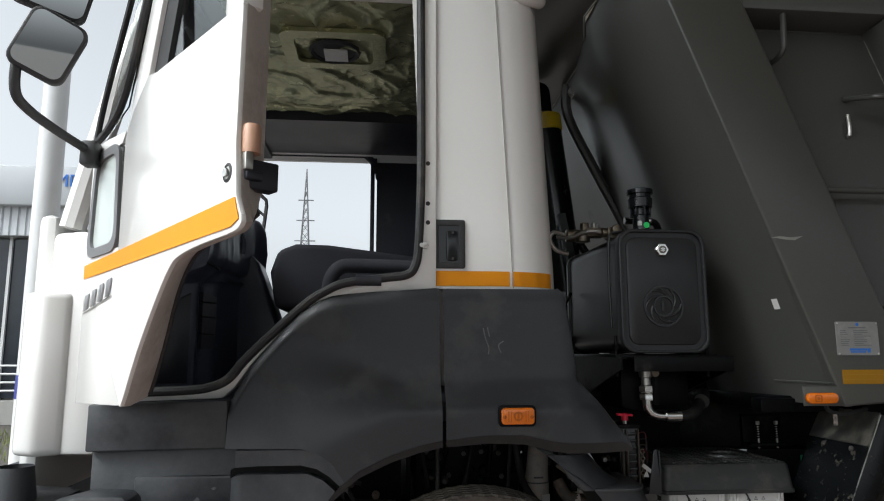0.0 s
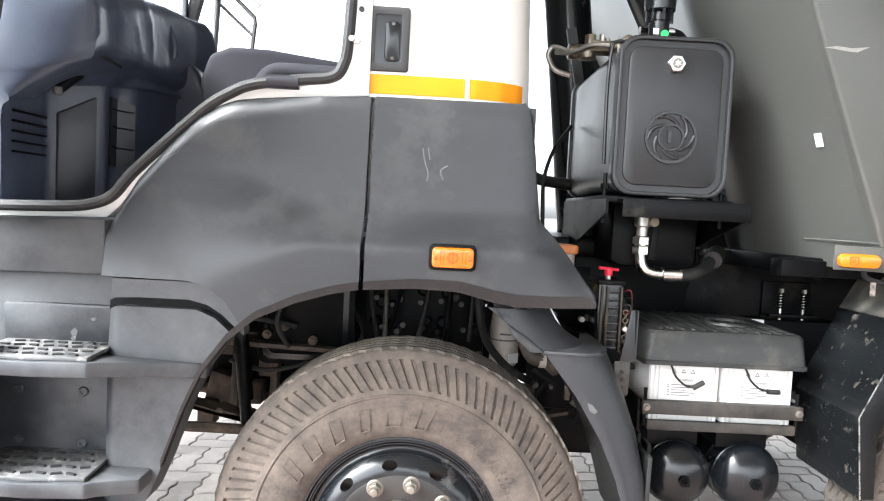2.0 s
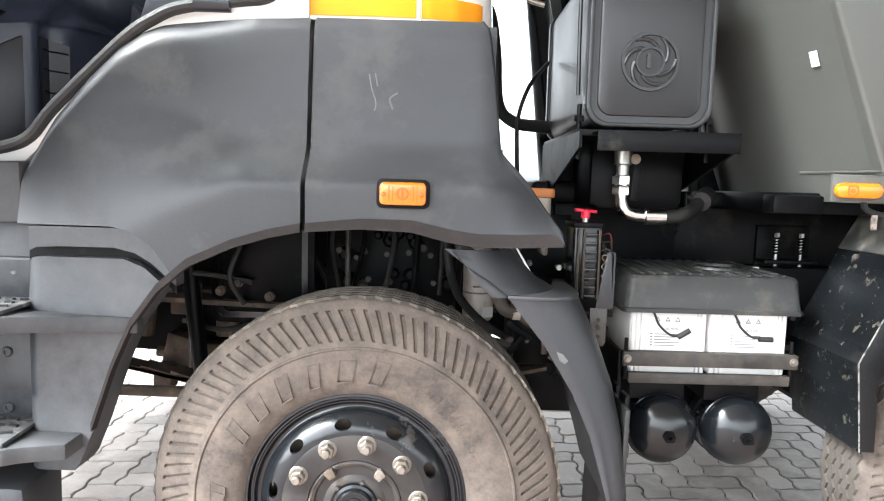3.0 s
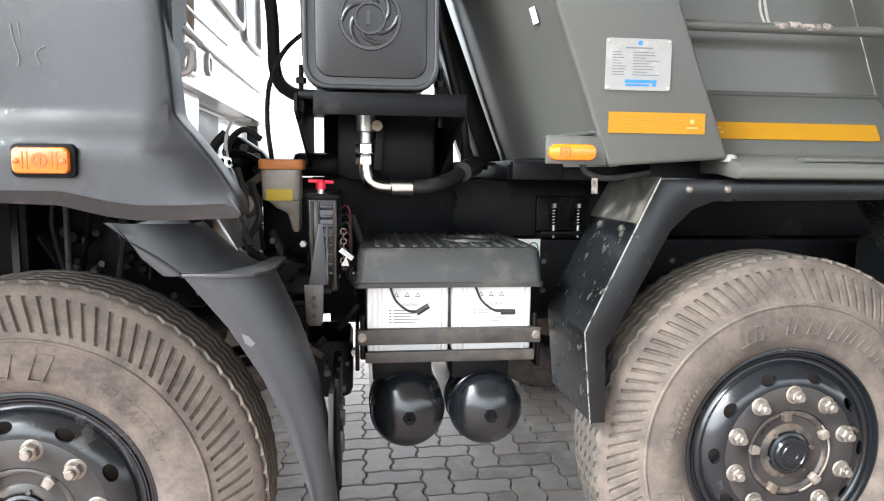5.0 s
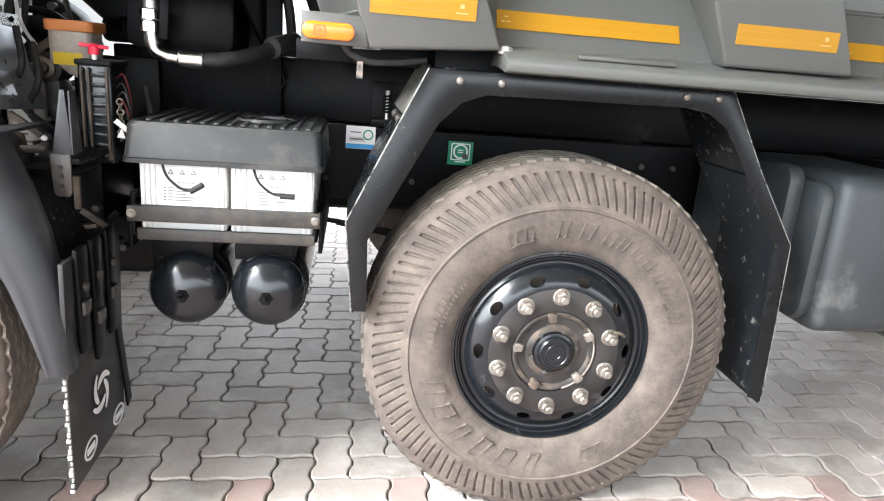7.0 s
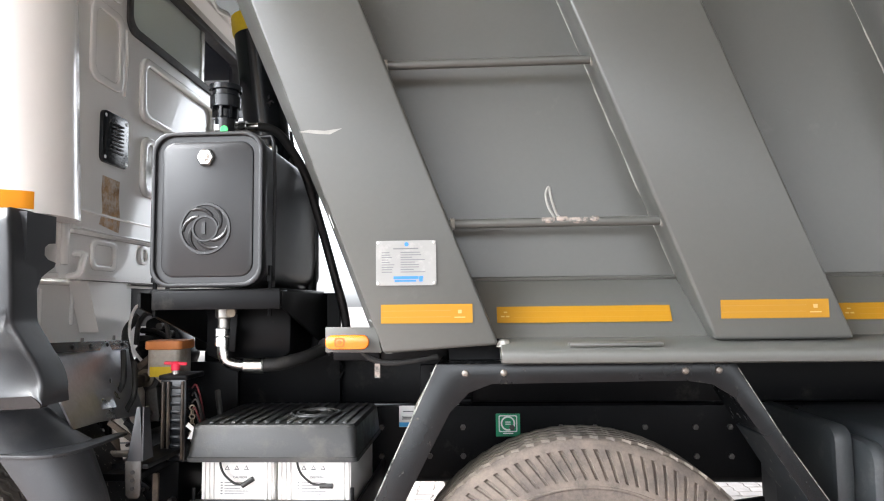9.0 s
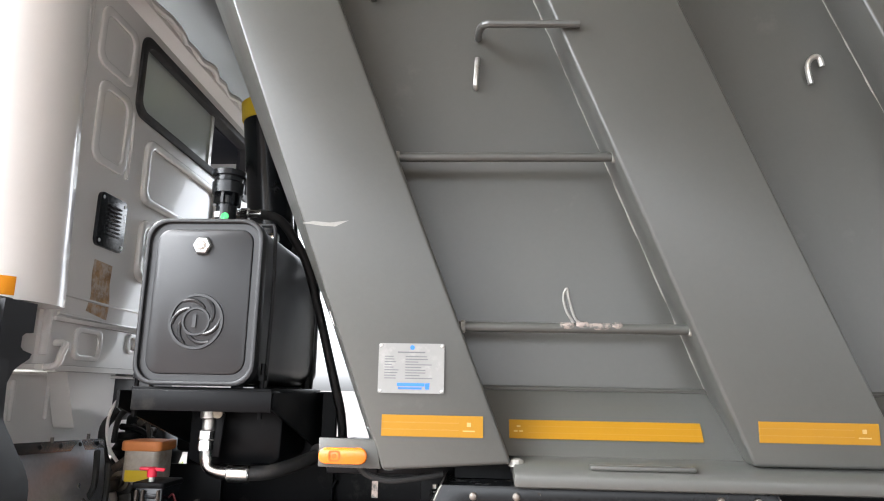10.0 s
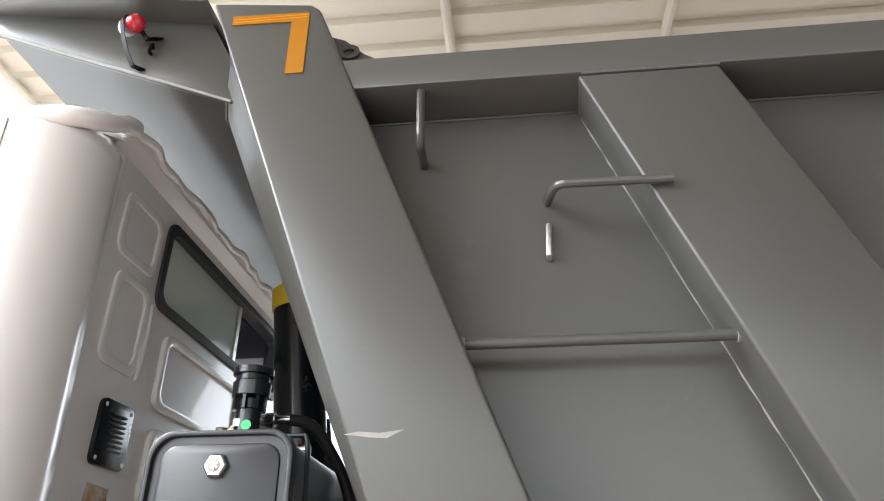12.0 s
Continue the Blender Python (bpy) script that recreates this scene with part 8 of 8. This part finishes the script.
part("door_edge", Geo().skin(rows, [[p + DM.to_3x3() @ Vector((-0.012, -0.006, 0.012)) for p in r] for r in rows]), DOOREDGE, door, "beige-grey inner door edge", sharp=40)
for a, b, c in ((0.823, 0.040, 1.790), (0.655, 0.064, 1.772)):
    part("edge_hole", Geo().cyl((0, 0, 0), 0.012, 0.006, "z", 14, DM @ Matrix.Translation((a, b, c - 0.004))), SEAL, door)
part("door_trim", Geo().prism([(0.03, 1.40), (0.33, 1.40), (0.42, 1.55), (0.54, 1.74), (0.66, 1.80), (0.93, 1.835), (0.94, 2.25), (0.34, 2.20), (0.34, 1.79), (0.03, 1.79)], "y", 0.085, 0.12, DM), INNER, door, bevel=0.015)
part("trim_edge", Geo().tube([DM @ Vector((x, 0.103, z)) for x, z in flow(INNERD[2:])], 0.007, 8, 1), SEAL, door)
part("door_strip", Geo().prism([(0.0, 1.750), (1.03, 1.779), (1.066, 1.792), (1.044, 1.842), (0.0, 1.793)], "y", -0.003, -0.001, DM), ORANGE, door, "orange reflective tape")
lock = part("door_lock", Geo().lathe([(0.022, 0.0), (0.022, -0.004), (0.016, -0.006), (0.015, -0.003)], (0, 0, 0), "y", 20, None), SEAL, door, "round black door lock")
lock.matrix_basis = Matrix.Translation(-world_place(door)) @ DM @ pose(1.0, 0, 1.903)
core = part("lock_core", Geo().cyl((0, 0, 0), 0.010, 0.005, "y", 14, None), BRIGHT, door)
core.matrix_basis = Matrix.Translation(-world_place(door)) @ DM @ pose(1.0, -0.006, 1.903)
part("latch_body", Geo().box(0.995, 1.035, 0.035, 0.105, 1.870, 1.935, DM).box(1.0, 1.05, 0.02, 0.06, 1.885, 1.905, DM), INNER, door, "black door latch", bevel=0.004)
part("latch_wrap", Geo().lathe([(0.021, 0.0), (0.021, 0.058), (0.017, 0.065)], (0, 0, 0), "z", 18, DM @ Matrix.Translation((1.035, 0.035, 1.945))), COPPER, door, "copper-brown taped latch cover")
part("latch_clip", Geo().box(1.03, 1.052, 0.015, 0.035, 1.905, 1.945, DM), STEEL, door, bevel=0.004)
BADGE = material("grey_chrome_badge", (0.30, 0.30, 0.31), 0.3, metal=0.6)
badge = part("model_badge", Geo().prism([(0.02, 1.640), (0.285, 1.678), (0.285, 1.682), (0.02, 1.644)], "y", -0.004, 0.001, DM), BRIGHT, door, "grey chrome badge bars")
for k in range(4):
    sx, z = 0.028 + 0.068 * k, 1.672 + 0.011 * k
    part("badge_stroke", Geo().prism([(sx, z - 0.026), (sx + 0.037, z - 0.022), (sx + 0.048, z + 0.028), (sx + 0.011, z + 0.024)], "y", -0.005, -0.001, DM), BADGE, badge, bevel=0.001)

# mirror on its arm
mir = holder("wing_mirror", (-0.8, 2.4, 2.2), truck)
part("arm", Geo().tube([(-0.70, 2.52, 2.150), (-0.745, 2.40, 2.175), (-0.775, 2.29, 2.20), (-0.785, 2.24, 2.235), (-0.775, 2.22, 2.33), (-0.75, 2.22, 2.42)], 0.014, 12, 6), SEAL, mir, "black tubular mirror arm")
part("arm_mount", Geo().box(-0.72, -0.67, 2.50, 2.56, 2.10, 2.18), SEAL, mir, bevel=0.01)
hm = Matrix.Translation((-0.70, 2.22, 2.36)) @ pose(0, 0, 0, 12, 22, 28)
part("mirror_head", Geo().prism(rounded(-0.076, 0.076, -0.092, 0.092, 0.03), "y", -0.002, 0.05, hm), SEAL, mir, "black mirror housing", bevel=0.01)
part("mirror_glass", Geo().prism(rounded(-0.066, 0.066, -0.082, 0.082, 0.025), "y", -0.006, -0.003, hm), MIRROR, mir, "mirror glass")
hm2 = Matrix.Translation((-0.70, 2.24, 2.58)) @ pose(0, 0, 0, 12, 12, 28)
part("mirror_head", Geo().prism(rounded(-0.10, 0.10, -0.11, 0.2, 0.03), "y", -0.002, 0.05, hm2), SEAL, mir, bevel=0.01)
part("mirror_glass", Geo().prism(rounded(-0.09, 0.09, -0.10, 0.19, 0.025), "y", -0.006, -0.003, hm2), MIRROR, mir)

# ---- paving blocks: a right-angled herringbone of zigzag blocks ----
W = 0.122


def warp(x, y):
    """A zigzag that runs through the whole field, so that neighbours interlock."""
    tri = lambda u: 4 * abs((u / W + 0.25) % 1.0 - 0.5) - 1
    flat = lambda u: max(-0.55, min(0.55, tri(u)))
    return x + 0.013 * flat(y), y + 0.007 * flat(x)


def paver(w, h, n=8):
    """Places and faces of a block of w by h units, laid from its lower left corner."""
    gap = 0.0032
    edge = []
    nx, ny = n * w, n * h
    edge += [(i / n * W, 0.0, 0, 1) for i in range(nx)]
    edge += [(w * W, i / n * W, -1, 0) for i in range(ny)]
    edge += [((nx - i) / n * W, h * W, 0, -1) for i in range(nx)]
    edge += [(0.0, (ny - i) / n * W, 1, 0) for i in range(ny)]
    mid = Vector((w * W / 2, h * W / 2))
    low, up, flat = [], [], []
    for x, y, ix, iy in edge:
        a, b = warp(x, y)
        corner = (x in (0.0, w * W)) and (y in (0.0, h * W))
        sx = (1 if x < mid.x else -1) if corner else ix
        sy = (1 if y < mid.y else -1) if corner else iy
        low.append((a + gap * sx, b + gap * sy, -0.011))
        up.append((a + gap * sx, b + gap * sy, -0.0040))
        flat.append((a + 2.6 * gap * sx, b + 2.6 * gap * sy, 0.0))
    n = len(edge)
    faces = [(i, (i + 1) % n, n + (i + 1) % n, n + i) for i in range(n)] + [(n + i, n + (i + 1) % n, 2 * n + (i + 1) % n, 2 * n + i) for i in range(n)] + [tuple(range(2 * n, 3 * n))]
    return low + up + flat, faces


FLATB, TALLB = paver(2, 1), paver(1, 2)
FARB = (paver(2, 1, 4), paver(1, 2, 4))
meshes = []
for pv, pf in (FLATB, TALLB):
    me = bpy.data.meshes.new("paving_block")
    me.from_pydata(pv, [], pf)
    me.materials.append(PAVER)
    meshes.append(me)
for me in list(meshes):
    red = me.copy()
    red.materials.clear()
    red.materials.append(REDPAVER)
    meshes.append(red)
rest, redrest = Geo(), Geo()
rnd = random.Random(8)
near = []
laid = []
for j in range(-36, 70):
    for i in range(-36, 90):
        s = (i - j) % 4
        if s == 0:
            laid.append((0, i, j))
        elif s == 2:
            laid.append((1, i, j))
for kind, i, j in laid:
    # flat blocks start on one diagonal, tall ones stand in the gaps beside them
    x, y = i * W, 1.0 + j * W
    if kind == 1:
        y -= W
    if not (-4.2 < x < 10.6 and -3.2 < y < 9.5):
        continue
    m = pose(x, y, rnd.uniform(-0.0018, 0.0018), rnd.uniform(-0.5, 0.5), rnd.uniform(-0.5, 0.5), 0)
    if 0.85 < x < 3.4 and 2.3 < y < 4.9 and len(near) < 300:
        near.append((kind + (2 if y < 2.78 else 0), m))
    else:
        pv, pf = (FLATB, TALLB)[kind] if -1.0 < x < 5.0 and 1.2 < y < 6.0 else FARB[kind]
        (redrest if y < 2.78 else rest).add([m @ Vector(p) for p in pv], pf)
paving = tagged(holder("paving", (2, 3, 0)), "grey and reddish zigzag paving blocks", "paving", kind="structure")
for kind, m in near:
    ob = new("paving_block", meshes[kind])
    ob.parent = paving
    ob.matrix_basis = Matrix.Translation((-2, -3, 0)) @ m
for geo, mat in ((rest, PAVER), (redrest, REDPAVER)):
    me = bpy.data.meshes.new("paving_field")
    me.from_pydata(geo.v, [], geo.f)
    me.materials.append(mat)
    field = tagged(new("paving_field", me), kind="stuff")
    field.parent = paving
    field.location = (-2, -3, 0)
